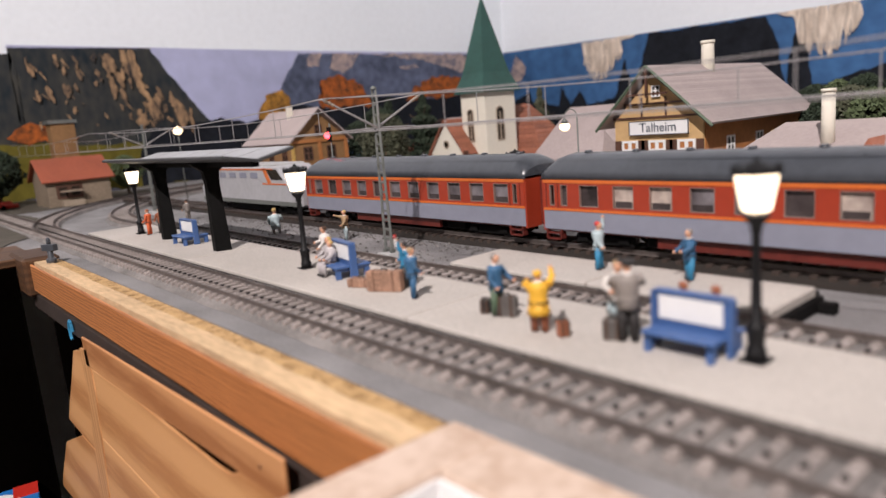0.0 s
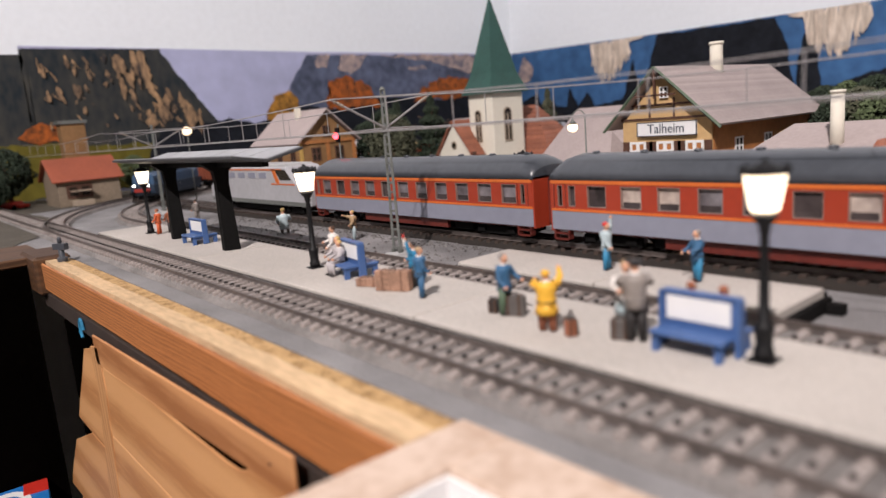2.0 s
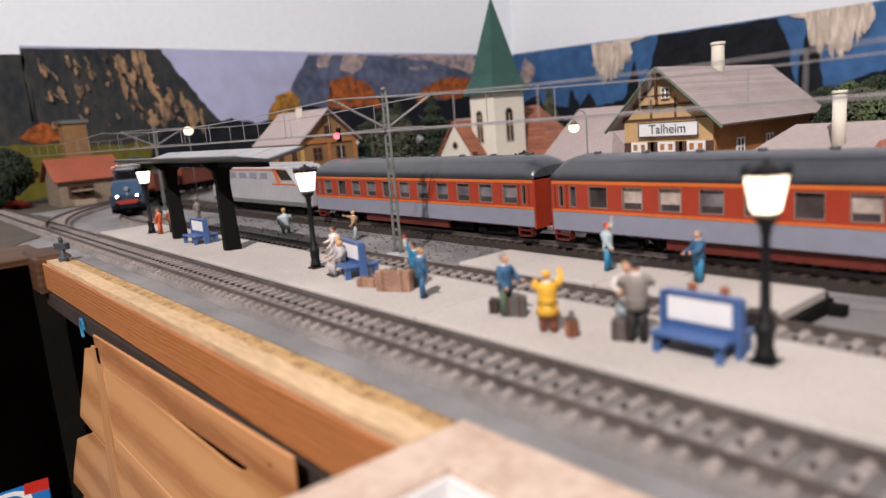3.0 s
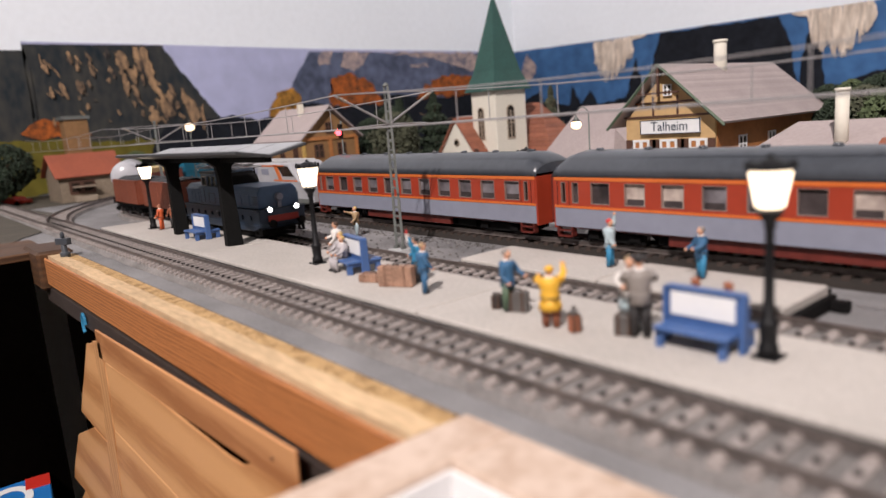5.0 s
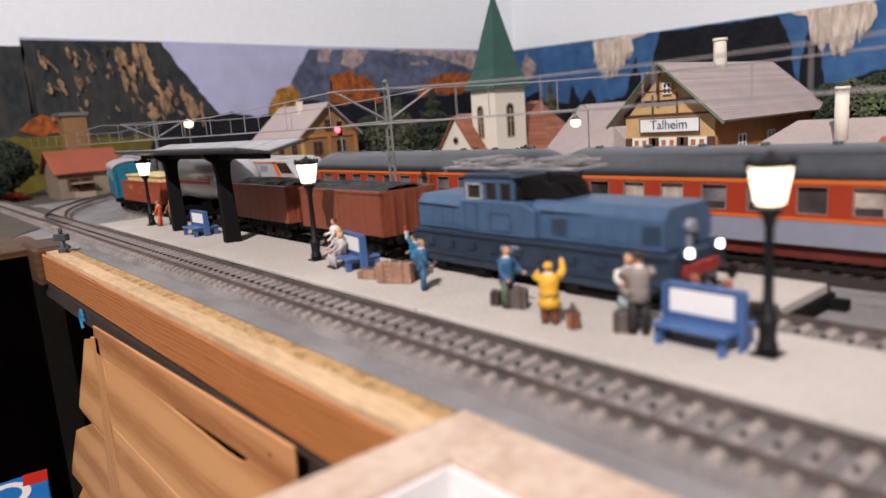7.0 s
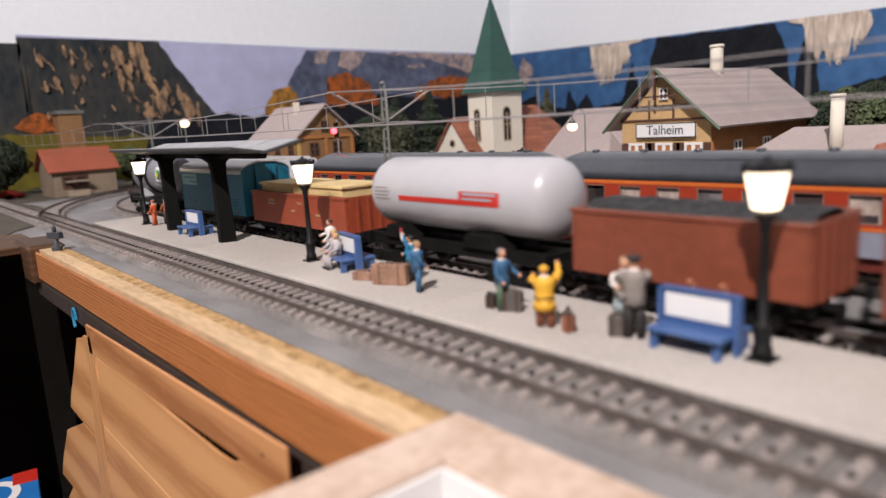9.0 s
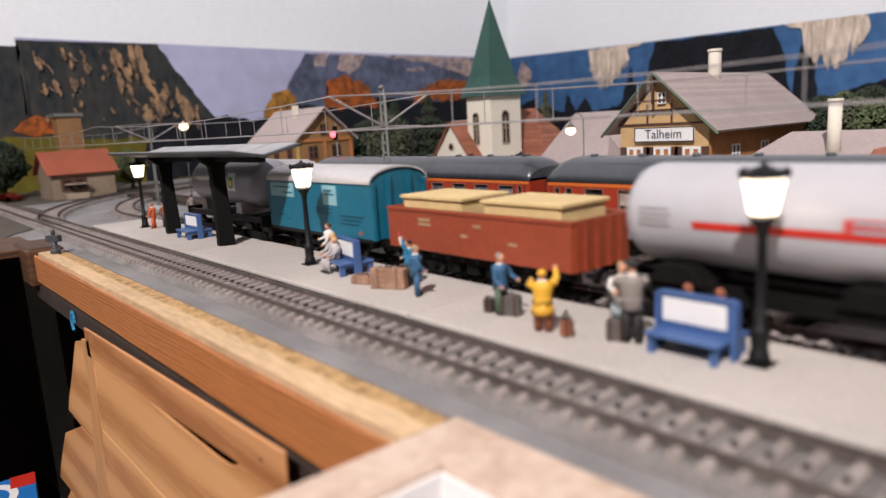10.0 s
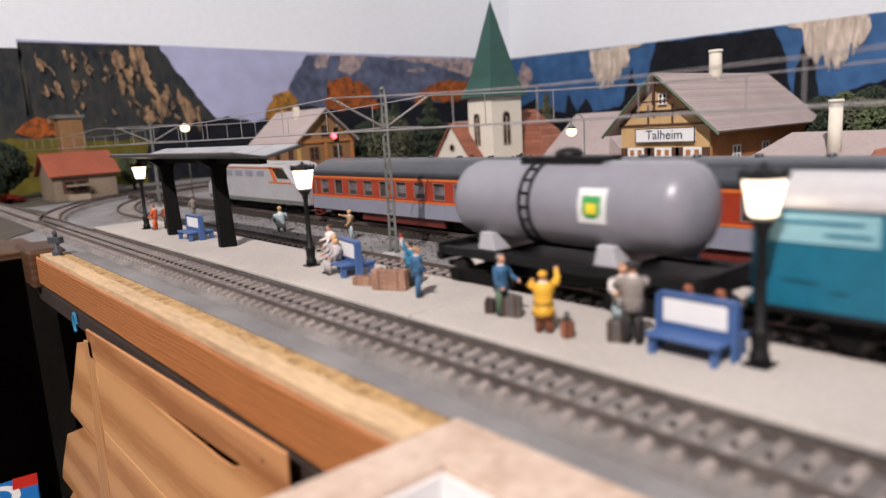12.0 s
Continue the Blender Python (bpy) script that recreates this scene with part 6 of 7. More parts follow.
def overhead_line(label, y, spans, zc=0.0718):
    v = thing("overhead_line", label, "overhead wire", group="overhead lines")
    for x0, x1 in spans:
        b = bmesh.new()
        bm_rod(b, (x0, y, zc), (x1, y, zc), 0.00034, seg=5)
        part("contact_wire", b, M["wire"], v)
        n = 8
        pts = [Vector((x0 + (x1 - x0) * i / n, y, zc + 0.0178 - 0.0055 * math.sin(math.pi * i / n))) for i in range(n + 1)]
        b = bmesh.new()
        bm_tube(b, pts, 0.00032)
        part("carrier_wire", b, M["wire"], v)
        for p in pts[1:-1]:
            b = bmesh.new()
            bm_rod(b, (p.x, y, zc), p, 0.00026, seg=5)
            part("dropper", b, M["wire"], v)


overhead_line("thin grey catenary wires over the middle track", 0.1900, ((-0.3097, 0.06), (-0.760, -0.3097), (-1.2, -0.760)))
overhead_line("thin grey catenary wires over the express track", 0.2530, ((-0.3097, 0.06), (-0.760, -0.3097), (-1.2, -0.760)))


def yard_lamp(x, y, zb, label, arm=0.0):
    v = thing("yard_lamp", label, "street lamp", pose(x, y, 0), "yard lamps")
    b = bmesh.new()
    bm_rod(b, (arm, 0, 0), (arm, 0, zb + 0.008), 0.0007, 0.0005, 8)
    if arm:
        for i in range(6):
            a0, a1 = math.pi * i / 6, math.pi * (i + 1) / 6
            r = abs(arm) / 2
            bm_rod(b, (arm / 2 + r * math.cos(a0), 0, zb + 0.006 + r * math.sin(a0)), (arm / 2 + r * math.cos(a1), 0, zb + 0.006 + r * math.sin(a1)), 0.0004, seg=6)
    part("pole", b, M["mast"], v)
    b = bmesh.new()
    bm_lathe(b, [(0.0030, zb + 0.0022), (0.0012, zb + 0.0045), (0.0006, zb + 0.0060)], 12)
    part("shade", b, M["mast"], v)
    b = bmesh.new()
    bm_ball(b, (0, 0, zb), 0.0036 if zb < 0.07 else 0.0058, sub=2, sq=(1, 1, 0.85))
    part("bulb", b, M["warmglow"], v, "glowing warm bulb")


yard_lamp(-0.294, 0.360, 0.0632, "lit yard lamp on a curved grey pole", 0.0103)
yard_lamp(-0.820, 0.300, 0.0870, "lit yard lamp on a tall thin pole")

sig = thing("light_signal", "railway signal showing a glowing red light", "signal", pose(-0.510, 0.3110, 0))
b = bmesh.new()
bm_rod(b, (0, 0.004, 0), (0, 0.004, 0.079), 0.0007, 0.0006, 8)
bm_box(b, -0.003, 0.003, 0.001, 0.007, 0, 0.002)
part("post", b, M["mast"], sig)
b = bmesh.new()
bm_box(b, -0.0028, 0.0028, 0.0020, 0.0038, 0.0640, 0.0760)
part("signal_head", b, M["blackmatt"], sig, "black signal head", 0.0004)
b = bmesh.new()
bm_ball(b, (0, 0.0010, 0.0692), 0.0028, sub=2)
part("red_lens", b, M["redglow"], sig, "glowing red lens")

# things in the dark well under the layout
bx = thing("toy_box", "blue cardboard box with white oval and red corner", "cardboard box", pose(-0.545, 0.040, -0.2215, 0, 0, -8))
b = bmesh.new()
bm_box(b, -0.030, 0.030, -0.030, 0.022, 0, 0.055)
part("carton", b, mat("carton_blue", (0.02, 0.17, 0.50), 0.4, 0, 0.1), bx, "bright blue carton", 0.0006)
b = bmesh.new()
oval = [[b.verts.new((r * 1.4 * math.cos(math.tau * k / 28) - 0.002, r * math.sin(math.tau * k / 28) - 0.004, 0.0554)) for k in range(28)] for r in (0.0095, 0.0150)]
for k in range(28):
    b.faces.new((oval[0][k], oval[1][k], oval[1][(k + 1) % 28], oval[0][(k + 1) % 28]))
part("lettering", b, M["white"], bx, "white printed ring")
b = bmesh.new()
bm_prism(b, [(0.013 * math.cos(math.tau * k / 24) + 0.006, 0.008 * math.sin(math.tau * k / 24) + 0.036) for k in range(24)], "x", 0.0301, 0.0305)
part("side_print", b, M["white"], bx, "white printed oval")
b = bmesh.new()
bm_box(b, -0.0298, -0.010, 0.006, 0.0218, 0.0551, 0.0556)
part("corner_print", b, M["red"], bx, "red printed corner")
b = bmesh.new()
for i in range(10):
    a0, a1 = math.pi * 1.4 * i / 10, math.pi * 1.4 * (i + 1) / 10
    bm_rod(b, (0.004 * math.cos(a0), 0, 0.006 * math.sin(a0)), (0.004 * math.cos(a1), 0, 0.006 * math.sin(a1)), 0.0009, seg=6)
solo("cable_loop", b, M["f_cyan"], "loose loop of blue cable under the board", "cable", pose(-0.446, 0.0835, -0.030))
# ---- model buildings behind the station ----
def gable_roof(parent, poly_eave, axis, a, b_, thick, material, label, tiles=0):
    """Two roof planes over a gable; poly_eave: (left, ridge, right) as (u, z). axis: the way the ridge runs."""
    for (u0, z0), (u1, z1) in ((poly_eave[0], poly_eave[1]), (poly_eave[2], poly_eave[1])):
        bm = bmesh.new()
        n = Vector((-(z1 - z0), u1 - u0)).normalized() * thick
        if n.y < 0:
            n = -n
        bm_prism(bm, [(u0, z0), (u1, z1), (u1 + n.x * 0.2, z1 + thick * 1.2), (u0 + n.x, z0 + n.y)], axis, a, b_)
        pl = part("roof", bm, material, parent, label)
        if tiles:
            rows = tiles
            for i in range(rows):
                t = (i + 0.5) / rows
                c = Vector((u0, z0)).lerp(Vector((u1, z1)), t) + n
                d = (Vector((u1, z1)) - Vector((u0, z0))) / rows
                bm = bmesh.new()
                p0, p1 = c - d * 0.5, c + d * 0.5
                bm_prism(bm, [(p0.x, p0.y), (p1.x, p1.y), (p1.x + n.x * 0.1, p1.y + n.y * 0.05), (p0.x + n.x * 0.15, p0.y + n.y * 0.15)], axis, a - 0.0002, b_ + 0.0002)
                part("tile_course", bm, material, pl)


def wall_window(parent, face, u, z, w, h, at, frame_m, pane_m, cross=True, shutters=None, arch=False):
    """A framed window on a wall; face: 'y' looks along -y, 'x' looks along +x."""
    def put(name, u0, u1, z0, z1, d0, d1, m, par, label=""):
        bm = bmesh.new()
        if face == "y":
            bm_box(bm, u0, u1, at - d1, at - d0, z0, z1)
        else:
            bm_box(bm, at + d0, at + d1, u0, u1, z0, z1)
        return part(name, bm, m, par, label)
    t = max(0.0005, w * (0.17 if shutters else 0.13))
    wn = put("window", u - w / 2, u + w / 2, z, z + h, 0.0001, 0.0004, pane_m, parent, "flat window pane")
    for q in ((u - w / 2 - t, u - w / 2, z - t, z + h + t), (u + w / 2, u + w / 2 + t, z - t, z + h + t), (u - w / 2, u + w / 2, z + h, z + h + t), (u - w / 2, u + w / 2, z - t, z)):
        put("frame", *q, 0.0, 0.0010, frame_m, wn)
    if cross:
        put("frame", u - t * 0.8, u + t * 0.8, z, z + h, 0.0003, 0.0009, frame_m, wn)
        put("frame", u - w / 2, u + w / 2, z + h * 0.55 - t * 0.5, z + h * 0.55 + t * 0.5, 0.0003, 0.0008, frame_m, wn)
    if arch:
        bm = bmesh.new()
        pts = [(u + (w / 2 + t) * math.cos(math.pi * i / 8), z + h + (w / 2 + t) * math.sin(math.pi * i / 8)) for i in range(9)]
        bm_prism(bm, pts, "y" if face == "y" else "x", at - 0.0009 if face == "y" else at, at if face == "y" else at + 0.0009)
        part("arch", bm, frame_m, wn)
        bm = bmesh.new()
        pts = [(u + (w / 2) * math.cos(math.pi * i / 8), z + h + (w / 2) * math.sin(math.pi * i / 8) - 0.0002) for i in range(9)]
        bm_prism(bm, pts, "y" if face == "y" else "x", at - 0.0013 if face == "y" else at, at if face == "y" else at + 0.0013)
        part("arch_pane", bm, pane_m, wn)
    if shutters:
        for s in (-1, 1):
            c = u + s * (w / 2 + t + w * 0.32)
            put("shutter", c - w * 0.26, c + w * 0.26, z - t, z + h + t, 0.0, 0.0010, shutters, wn, "brown shutter")


def station():
    v = thing("station_building", "ochre station house with grey roof and name board", "station building")
    yf, yb = 0.500, 0.672
    x0, x1, xr = -0.3540, -0.2740, -0.3165
    bm = bmesh.new()
    bm_prism(bm, [(x0, 0), (x1, 0), (x1, 0.060), (xr, 0.098), (x0, 0.060)], "y", yf, yb)
    part("wall", bm, M["ochre"], v, "ochre plaster walls")
    # the side's orange-brown colour includes the glow from inside
    bm = bmesh.new()
    bm_box(bm, x1 + 0.0001, x1 + 0.0010, yf + 0.002, yb, 0.0, 0.058)
    part("side_cladding", bm, M["orangewood"], v, "orange-brown side boards, coloured for a glow from inside")
    gable_roof(v, ((x0 - 0.010, 0.0545), (xr, 0.1010), (x1 + 0.011, 0.0545)), "y", yf - 0.010, yb + 0.012, 0.0018, M["slate"], "weathered grey slate roof", 26)
    # green barge boards, king post and brackets of the gable
    for s, xe in ((-1, x0 - 0.012), (1, x1 + 0.013)):
        bm = bmesh.new()
        bm_rod(bm, (xe, yf - 0.0108, 0.0535), (xr, yf - 0.0108, 0.1025), 0.0013, seg=4)
        part("barge_board", bm, M["greentrim"], v, "green barge board")
    bm = bmesh.new()
    bm_box(bm, xr - 0.0009, xr + 0.0009, yf - 0.011, yf - 0.0095, 0.078, 0.101)
    bm_box(bm, xr - 0.018, xr + 0.018, yf - 0.011, yf - 0.0095, 0.0800, 0.0815)
    part("king_post", bm, M["shutter"], v, "brown gable timber")
    for z0 in (0.0615, 0.0725):
        bm = bmesh.new()
        wdt = 0.040 * (0.100 - z0) / 0.040
        bm_box(bm, xr - wdt, xr + wdt, yf - 0.0012, yf + 0.0005, z0, z0 + 0.0016)
        part("timber", bm, M["shutter"], v)
    for dx in (-0.011, 0.011):
        bm = bmesh.new()
        bm_box(bm, xr + dx - 0.0007, xr + dx + 0.0007, yf - 0.0011, yf + 0.0005, 0.0625, 0.0805 - abs(dx) * 0.2)
        part("timber", bm, M["shutter"], v)
    bm = bmesh.new()
    bm_box(bm, -0.3380, -0.2850, yf - 0.0030, yf - 0.0012, 0.0485, 0.0595)
    board = part("name_board", bm, M["white"], v, "white name board", 0.0003)
    for q in ((-0.3384, -0.2846, 0.0592, 0.0598), (-0.3384, -0.2846, 0.0482, 0.0488), (-0.3384, -0.3377, 0.0482, 0.0598), (-0.2853, -0.2846, 0.0482, 0.0598)):
        bm = bmesh.new()
        bm_box(bm, q[0], q[1], yf - 0.0034, yf - 0.0028, q[2], q[3])
        part("board_edge", bm, M["loco_dark"], board)
    cu = bpy.data.curves.new("station_name", "FONT")
    cu.body, cu.size, cu.align_x, cu.align_y, cu.extrude = "Talheim", 0.0104, "CENTER", "CENTER", 0.0001
    txt = new("station_name", cu)
    me = bpy.data.meshes.new_from_object(txt)
    bpy.data.objects.remove(txt)
    me.materials.clear()
    me.materials.append(M["loco_dark"])
    o = new("station_name", me)
    o.parent = board
    o.matrix_basis = Matrix.Translation((-0.3116, yf - 0.0033, 0.0540)) @ Matrix.Rotation(radians(90), 4, "X")
    wall_window(v, "y", xr + 0.003, 0.0790, 0.0060, 0.0075, yf - 0.0012, M["white"], M["darkglass"])
    # front panes get an orange colour to look lit from inside
    for u in (-0.3395, -0.3140, -0.2880):
        wall_window(v, "y", u, 0.0290, 0.0115, 0.0130, yf, M["white"], M["orangewood"], True, M["shutter"])
    for u in (0.540, 0.590, 0.640):
        wall_window(v, "x", u, 0.0290, 0.0100, 0.0130, x1 + 0.0010, M["white"], M["darkglass"])
    bm = bmesh.new()
    bm_rod(bm, (-0.3130, 0.58, 0.094), (-0.3130, 0.58, 0.1200), 0.0056, 0.0052, 14)
    bm_rod(bm, (-0.3130, 0.58, 0.1200), (-0.3130, 0.58, 0.1225), 0.0062, 0.0060, 14)
    part("chimney", bm, M["plaster"], v, "white chimney", 0.0004)


station()


def right_shed():
    v = thing("goods_shed", "low model house with pale grey roof and white chimney", "model house")
    bm = bmesh.new()
    bm_prism(bm, [(0.385, 0), (0.470, 0), (0.470, 0.034), (0.4275, 0.052), (0.385, 0.034)], "x", -0.190, 0.05)
    part("wall", bm, M["ochre"], v, "ochre walls")
    for s in (-1, 1):
        bm = bmesh.new()
        y0 = 0.4275 + s * 0.050
        vs = [bm.verts.new(p) for p in ((-0.205, y0, 0.0330), (0.06, y0, 0.0330), (0.06, 0.4275, 0.0560), (-0.182, 0.4275, 0.0560))]
        lo = [bm.verts.new(q.co - Vector((0, 0, 0.0014))) for q in vs]
        bm.faces.new(vs)
        bm.faces.new(lo[::-1])
        for k in range(4):
            bm.faces.new((vs[k], lo[k], lo[(k + 1) % 4], vs[(k + 1) % 4]))
        pl = part("roof", bm, M["slate"], v, "pale grey roof")
    bm = bmesh.new()
    bm.faces.new([bm.verts.new(p) for p in ((-0.205, 0.3775, 0.0331), (-0.182, 0.4275, 0.0561), (-0.205, 0.4775, 0.0331))])
    part("hip", bm, M["slate"], v)
    bm = bmesh.new()
    bm_rod(bm, (-0.1500, 0.405, 0.040), (-0.1500, 0.405, 0.0722), 0.0036, 0.0034, 12)
    bm_rod(bm, (-0.1500, 0.405, 0.0722), (-0.1500, 0.405, 0.0738), 0.0040, 0.0038, 12)
    part("chimney", bm, M["plaster"], v, "round white chimney")
    bm = bmesh.new()
    bm_prism(bm, [(-0.1300, 0.038), (-0.1180, 0.038), (-0.1240, 0.0480)], "y", 0.385, 0.410)
    part("dormer", bm, M["tile_red"], v, "small reddish dormer")


right_shed()


def church():
    v = thing("church", "cream village church with tall green spire and red-brown roofs", "church")
    x0, x1, y0, y1 = -0.6770, -0.6330, 0.620, 0.6755
    bm = bmesh.new()
    bm_box(bm, x0, x1, y0, y1, 0, 0.1060)
    part("tower", bm, M["plaster"], v, "cream plaster tower", 0.0006)
    cx, cy = (x0 + x1) / 2, (y0 + y1) / 2
    bm = bmesh.new()
    hx, hy = (x1 - x0) / 2, (y1 - y0) / 2
    rings = []
    for k, z in ((1.24, 0.1045), (1.20, 0.1075), (0.98, 0.1210), (0.86, 0.1290), (0.012, 0.2245)):
        rings.append([bm.verts.new((cx + sx * hx * k, cy + sy * hy * k, z)) for sx, sy in ((-1, -1), (1, -1), (1, 1), (-1, 1))])
    for a, b_ in zip(rings, rings[1:]):
        for k in range(4):
            bm.faces.new((a[k], a[(k + 1) % 4], b_[(k + 1) % 4], b_[k]))
    bm.faces.new(rings[0][::-1])
    bm.faces.new(rings[-1])
    part("spire", bm, M["spire"], v, "tall green spire")
    for u in (-0.6600,):
        wall_window(v, "y", u, 0.0440, 0.0090, 0.0350, y0, M["stonetrim"], M["darkglass"], True, None, True)
    wall_window(v, "x", 0.6460, 0.0440, 0.0110, 0.0350, x1, M["stonetrim"], M["darkglass"], True, None, True)
    # side gable with a round window
    gx0, gx1, gr = -0.7230, -0.6560, -0.6880
    bm = bmesh.new()
    bm_prism(bm, [(gx0 + 0.003, 0), (gx1 - 0.003, 0), (gx1 - 0.003, 0.030), (gr, 0.0690), (gx0 + 0.003, 0.030)], "y", 0.600, 0.700)
    part("side_chapel", bm, M["plaster"], v, "cream gabled chapel")
    gable_roof(v, ((gx0, 0.0270), (gr, 0.0720), (gx1 + 0.004, 0.0270)), "y", 0.5965, 0.700, 0.0018, M["tile_red"], "red-brown tiled roof", 9)
    bm = bmesh.new()
    bm_lathe(bm, [(0.0052, -0.0008), (0.0052, 0.0), (0.0036, 0.0002)], 16, (gr, 0.5995, 0.0420), "y")
    part("round_window", bm, M["stonetrim"], v, "round window with stone rim")
    bm = bmesh.new()
    bm_lathe(bm, [(0.0036, -0.0004), (0.0036, 0.0)], 16, (gr, 0.5986, 0.0420), "y")
    part("round_pane", bm, M["darkglass"], v)
    # hipped nave behind the tower
    bm = bmesh.new()
    bm_box(bm, -0.735, -0.597, 0.6765, 0.752, 0, 0.020)
    part("nave", bm, M["plaster"], v, "cream nave")
    eave = [(-0.745, 0.6762, 0.0175), (-0.591, 0.6762, 0.0175), (-0.591, 0.762, 0.0175), (-0.745, 0.762, 0.0175)]
    ridge = [(-0.700, 0.716, 0.0865), (-0.646, 0.716, 0.0865)]
    for quad in ((eave[0], eave[1], ridge[1], ridge[0]), (eave[2], eave[3], ridge[0], ridge[1]), (eave[1], eave[2], ridge[1]), (eave[3], eave[0], ridge[0])):
        bm = bmesh.new()
        bm.faces.new([bm.verts.new(p) for p in quad])
        got = bmesh.ops.extrude_face_region(bm, geom=bm.faces[:])["geom"]
        for q in got:
            if isinstance(q, bmesh.types.BMVert):
                q.co.z -= 0.0016
        pl = part("roof", bm, M["tile_red"], v, "red-brown tiled roof")
        top = [Vector(p) for p in quad]
        for i in range(12):
            t0, t1 = i / 12, (i + 0.92) / 12
            l, r = (top[3] if len(top) == 4 else top[2]), top[2]
            out = Vector((0, 0, 0.0010))
            bm = bmesh.new()
            q = [top[0].lerp(l, t0) + out, top[1].lerp(r, t0) + out, top[1].lerp(r, t1), top[0].lerp(l, t1)]
            base = [p - Vector((0, 0, 0.0012)) for p in q]
            vs, lo = [bm.verts.new(p) for p in q], [bm.verts.new(p) for p in base]
            bm.faces.new(vs)
            bm.faces.new(lo[::-1])
            for k in range(4):
                bm.faces.new((vs[k], lo[k], lo[(k + 1) % 4], vs[(k + 1) % 4]))
            part("tile_course", bm, M["tile_red"], pl)
    bm = bmesh.new()
    bm_box(bm, -0.640, -0.634, 0.585, 0.588, 0, 0.034)
    bm_box(bm, -0.6445, -0.6295, 0.585, 0.588, 0.0235, 0.026)
    part("cross", bm, M["shutter"], v, "dark wooden cross")


church()


def small_house(label, x0, x1, y0, y1, ze, zr, ridge, wall_m, roof_m, windows=(), chimney=None):
    v = thing("model_house", label, "model house", group="model houses")
    bm = bmesh.new()
    if ridge == "x":
        yc = (y0 + y1) / 2
        bm_prism(bm, [(y0, 0), (y1, 0), (y1, ze), (yc, zr - 0.003), (y0, ze)], "x", x0, x1)
        part("wall", bm, wall_m, v)
        gable_roof(v, ((y0 - 0.006, ze - 0.004), (yc, zr), (y1 + 0.006, ze - 0.004)), "x", x0 - 0.006, x1 + 0.007, 0.0016, roof_m, "")
    else:
        xc = (x0 + x1) / 2
        bm_prism(bm, [(x0, 0), (x1, 0), (x1, ze), (xc, zr - 0.003), (x0, ze)], "y", y0, y1)
        part("wall", bm, wall_m, v)
        gable_roof(v, ((x0 - 0.006, ze - 0.004), (xc, zr), (x1 + 0.006, ze - 0.004)), "y", y0 - 0.006, y1 + 0.006, 0.0016, roof_m, "")
    for face, u, z, w, h in windows:
        wall_window(v, face, u, z, w, h, y0 if face == "y" else x1, M["shutter"], M["darkglass"])
    if chimney:
        bm = bmesh.new()
        cx, cy, z0, z1 = chimney
        bm_box(bm, cx - 0.003, cx + 0.003, cy - 0.003, cy + 0.003, z0, z1)
        part("chimney", bm, M["plaster"], v)
    return v


h1 = small_house("yellow timbered model house with pale grey roof", -0.868, -0.752, 0.408, 0.486, 0.064, 0.1000, "x", M["ochre_dark"], M["slate"],
            [("y", -0.840, 0.040, 0.010, 0.014), ("y", -0.805, 0.040, 0.010, 0.014), ("y", -0.770, 0.040, 0.010, 0.014), ("x", 0.430, 0.040, 0.010, 0.014), ("x", 0.463, 0.040, 0.010, 0.014), ("x", 0.447, 0.068, 0.008, 0.012)], (-0.800, 0.437, 0.09, 0.106))
for u in (0.409, 0.447, 0.485):
    bm = bmesh.new()
    bm_box(bm, -0.7519, -0.7505, u - 0.0022, u + 0.0022, 0.0, 0.062)
    part("corner_timber", bm, M["timber_yellow"] if u < 0.41 else M["orangewood"], h1, "yellow-brown timber")
bm = bmesh.new()
bm_box(bm, -0.7520, -0.7502, 0.409, 0.485, 0.060, 0.064)
part("cross_timber", bm, M["orangewood"], h1)


def hip_house(label, x0, x1, y0, y1, ze, zr, rx0, rx1, roof_m):
    """A house under a hipped roof, its ridge along x."""
    v = thing("model_house", label, "model house", group="model houses")
    bm = bmesh.new()
    bm_box(bm, x0 + 0.006, x1 - 0.006, y0 + 0.006, y1 - 0.006, 0, ze)
    part("wall", bm, M["plaster"], v, "cream walls")
    yc = (y0 + y1) / 2
    eave = [Vector(p) for p in ((x0, y0, ze - 0.002), (x1, y0, ze - 0.002), (x1, y1, ze - 0.002), (x0, y1, ze - 0.002))]
    ra, rb = Vector((rx0, yc, zr)), Vector((rx1, yc, zr))
    for quad in ((eave[0], eave[1], rb, ra), (eave[2], eave[3], ra, rb), (eave[1], eave[2], rb), (eave[3], eave[0], ra)):
        bm = bmesh.new()
        top, low = [bm.verts.new(p) for p in quad], [bm.verts.new(p - Vector((0, 0, 0.0016))) for p in quad]
        bm.faces.new(top)
        bm.faces.new(low[::-1])
        for k in range(len(quad)):
            bm.faces.new((top[k], low[k], low[(k + 1) % len(quad)], top[(k + 1) % len(quad)]))
        part("roof", bm, roof_m, v, "grey slate roof plane")
    return v


hip_house("grey-roofed model house beside the church", -0.540, -0.400, 0.595, 0.700, 0.022, 0.0760, -0.520, -0.425, M["slate"])
hip_house("small model house with pale grey hipped roof", -0.478, -0.402, 0.545, 0.590, 0.022, 0.0520, -0.447, -0.415, M["slate"])
hip_house("small pale grey roofed model shed behind the tree", -0.800, -0.715, 0.640, 0.720, 0.022, 0.0760, -0.775, -0.735, M["slate"])
sh = small_house("low station shed with orange tiled roof", -1.135, -1.050, 0.198, 0.278, 0.0375, 0.0640, "y", M["shed_wall"], M["tile_orange"],
            [("x", 0.225, 0.014, 0.026, 0.012)])
bm = bmesh.new()
bm_box(bm, -1.0495, -1.036, 0.213, 0.240, 0.020, 0.0215)
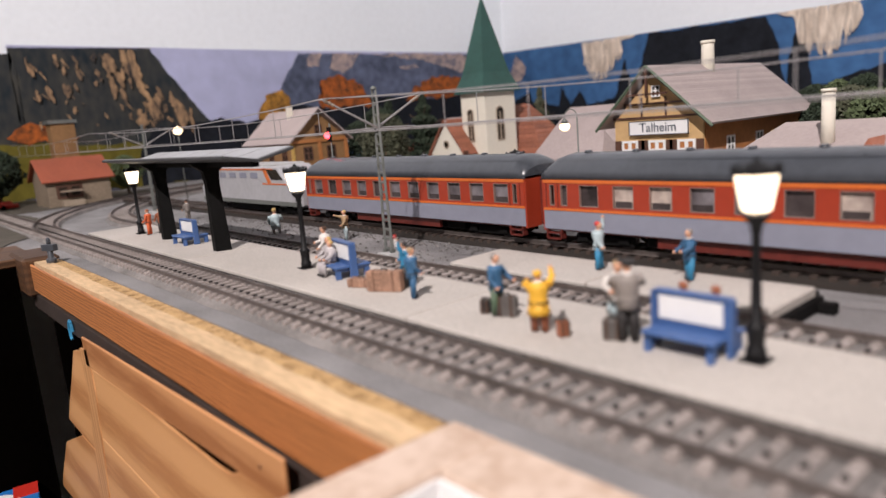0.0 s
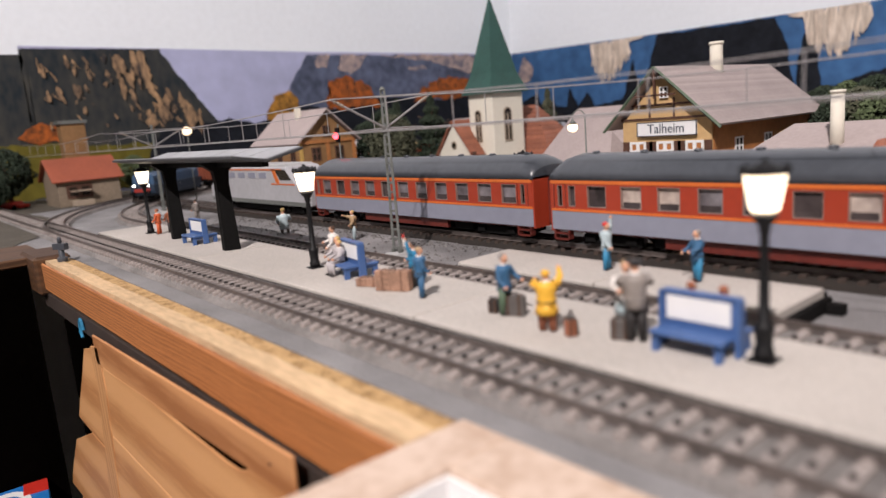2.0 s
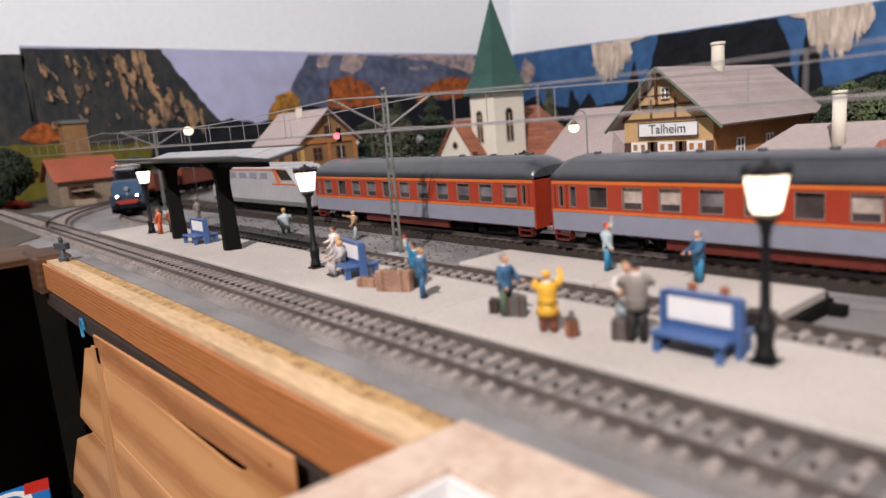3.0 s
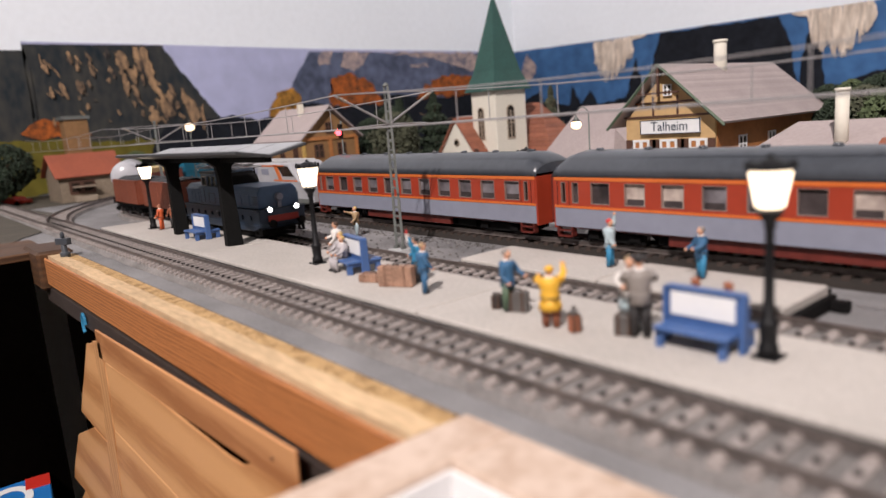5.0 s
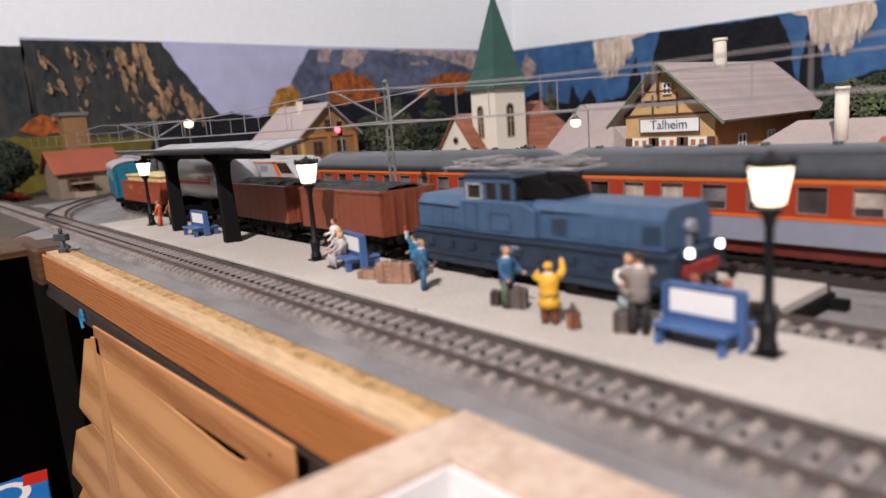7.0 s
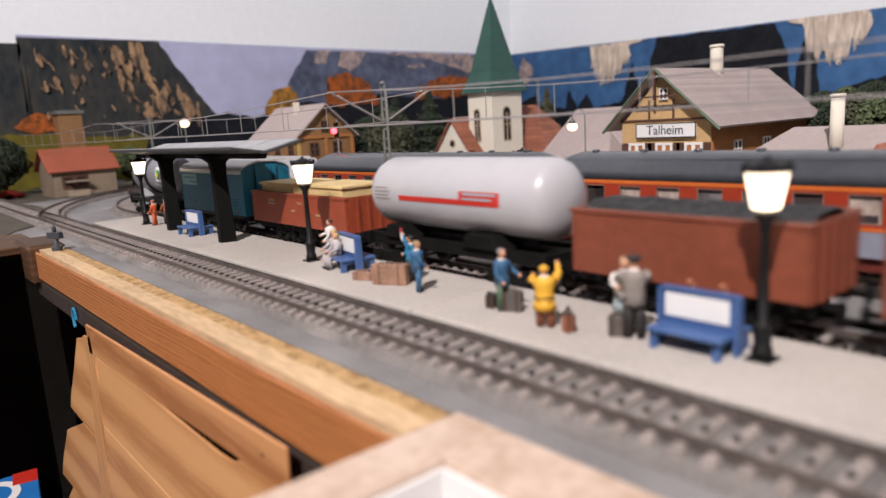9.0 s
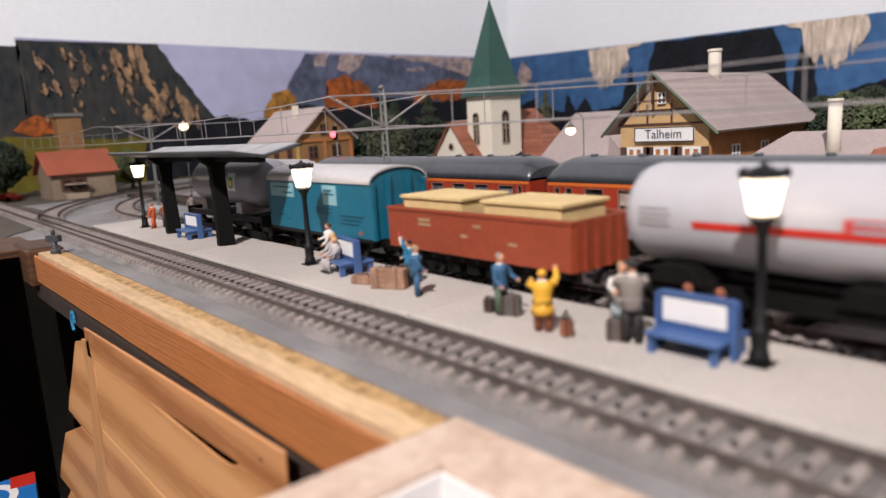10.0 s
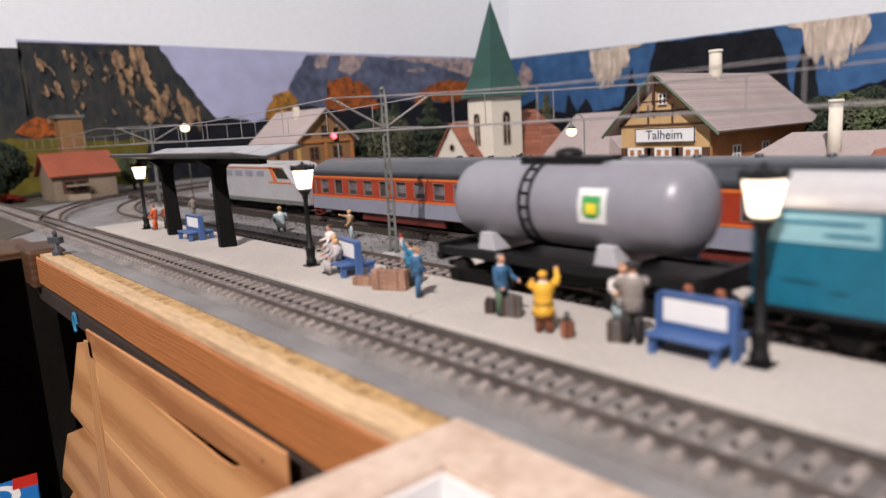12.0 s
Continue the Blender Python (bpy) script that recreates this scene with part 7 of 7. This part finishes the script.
bm_box(bm, -1.0495, -1.040, 0.213, 0.240, 0.0, 0.008)
part("counter", bm, M["stonetrim"], sh, "pale counter shelf")
tw = thing("brick_tower", "ochre square tower with flat dark top", "model tower", pose(-1.165, 0.2525, 0))
bm = bmesh.new()
bm_box(bm, -0.014, 0.014, -0.0165, 0.0165, 0, 0.115)
part("shaft", bm, M["ochre_dark"], tw, "ochre tower shaft", 0.0005)
bm = bmesh.new()
bm_box(bm, -0.017, 0.017, -0.0195, 0.0195, 0.115, 0.120)
part("cornice", bm, M["mast"], tw, "dark flat top")
v = thing("model_car", "small red model car beside the far track", "model car", pose(-1.14, 0.155, 0.0005, 0, 0, 40))
bm = bmesh.new()
bm_prism(bm, [(-0.020, 0.002), (0.020, 0.002), (0.020, 0.0060), (0.012, 0.0066), (0.007, 0.0110), (-0.012, 0.0110), (-0.018, 0.0066), (-0.020, 0.0060)], "y", -0.010, 0.010)
part("body", bm, M["red"], v, "", 0.0006)
for sx in (-0.012, 0.012):
    for sy in (-0.010, 0.010):
        bm = bmesh.new()
        bm_lathe(bm, [(0.0034, -0.001), (0.0034, 0.001)], 12, (sx, sy, 0.0034), "y")
        part("wheel", bm, M["blackmatt"], v)


# ---- trees of flock ----
def clump_tree(x, y, h, r, key, label, conifer=False, seed=0, z=0.0):
    rnd = random.Random(seed)
    v = thing("tree", label, "tree", pose(x, y, z), "model trees")
    b = bmesh.new()
    bm_rod(b, (0, 0, 0), (0, 0, h * 0.75), r * 0.09, r * 0.03, 7)
    for i in range(6):
        a = i * 2.4
        zz = h * (0.3 + 0.08 * i)
        bm_rod(b, (0, 0, zz), (math.cos(a) * r * 0.6, math.sin(a) * r * 0.6, zz + h * 0.12), r * 0.03, r * 0.012, 5)
    part("trunk", b, M["bark"], v, "brown trunk with limbs")
    verts, faces = [], []
    n = 2200
    for i in range(n):
        t = rnd.random()
        a = rnd.random() * 2 * math.pi
        if conifer:
            zz = h * (0.10 + 0.90 * t)
            layer = 0.75 + 0.25 * math.cos(t * 40)
            rr = r * (1.02 - t) * layer * math.sqrt(rnd.random() * 0.7 + 0.3)
        else:
            u = rnd.random() * 2 - 1
            zz = h * (0.60 + 0.40 * u)
            lump = 0.75 + 0.35 * noise.noise(Vector((math.cos(a) * 1.7, math.sin(a) * 1.7, u * 2 + seed)))
            rr = r * lump * math.sqrt(max(0.0, 1 - u * u)) * (rnd.random() * 0.35 + 0.65)
        c = Vector((rr * math.cos(a), rr * math.sin(a), zz))
        s = r * (0.035 + 0.050 * rnd.random())
        ax = Vector((rnd.uniform(-1, 1), rnd.uniform(-1, 1), rnd.uniform(-1, 1))).normalized()
        bx = ax.cross(Vector((0.3, 0.9, 0.2))).normalized()
        k = len(verts)
        cz = ax.cross(bx)
        for p in (c + ax * s, c - ax * s * 0.5 + bx * s, c - ax * s * 0.5 - bx * s * 0.6 + cz * s * 0.8, c - ax * s * 0.4 - bx * s * 0.5 - cz * s * 0.8):
            verts.append(p)
        faces += [(k, k + 1, k + 2), (k, k + 2, k + 3), (k, k + 3, k + 1), (k + 1, k + 3, k + 2)]
    me = bpy.data.meshes.new("crown")
    me.from_pydata(verts, [], faces)
    me.materials.append(M[key])
    o = new("crown", me)
    o.parent = v
    return v


TREES = (
    (-0.688, 0.500, 0.086, 0.036, "foliage_sage", False), (-0.770, 0.525, 0.082, 0.030, "foliage_dark", False), (-0.735, 0.545, 0.076, 0.030, "foliage_sage", False),
    (-0.646, 0.740, 0.107, 0.032, "foliage_sage", True), (-0.500, 0.900, 0.115, 0.045, "foliage_dark", True), (-0.545, 0.860, 0.110, 0.035, "foliage_dark", True),
    (-0.835, 0.620, 0.110, 0.045, "foliage_dark", True), (-0.780, 0.640, 0.115, 0.045, "foliage_dark", True), (-0.900, 0.650, 0.100, 0.045, "foliage_dark", False),
    (-1.180, 0.160, 0.085, 0.045, "foliage_dark", False), (-1.150, 0.110, 0.080, 0.045, "foliage_dark", False), (-1.100, 0.130, 0.055, 0.030, "foliage_dark", False), (-1.200, 0.060, 0.100, 0.050, "foliage_dark", False),
    (-0.237, 0.660, 0.080, 0.022, "foliage", False), (-0.208, 0.640, 0.082, 0.028, "foliage_dark", False), (-0.271, 0.700, 0.077, 0.034, "foliage_dark", False), (-0.199, 0.580, 0.073, 0.036, "foliage_sage", False), (-0.213, 0.570, 0.068, 0.026, "foliage_dark", False), (-0.180, 0.570, 0.070, 0.034, "foliage", False),
    (-1.150, 0.330, 0.060, 0.030, "foliage", False), (-0.440, 0.680, 0.090, 0.025, "foliage_dark", True),
)
for i, (x, y, h, r, key, con) in enumerate(TREES):
    kind = {"foliage": "green", "foliage_sage": "grey-green", "foliage_dark": "dark green"}[key]
    clump_tree(x, y, h, r, key, "%s flocked model %s tree" % (kind, "conifer" if con else "broadleaf"), con, i)

motions()
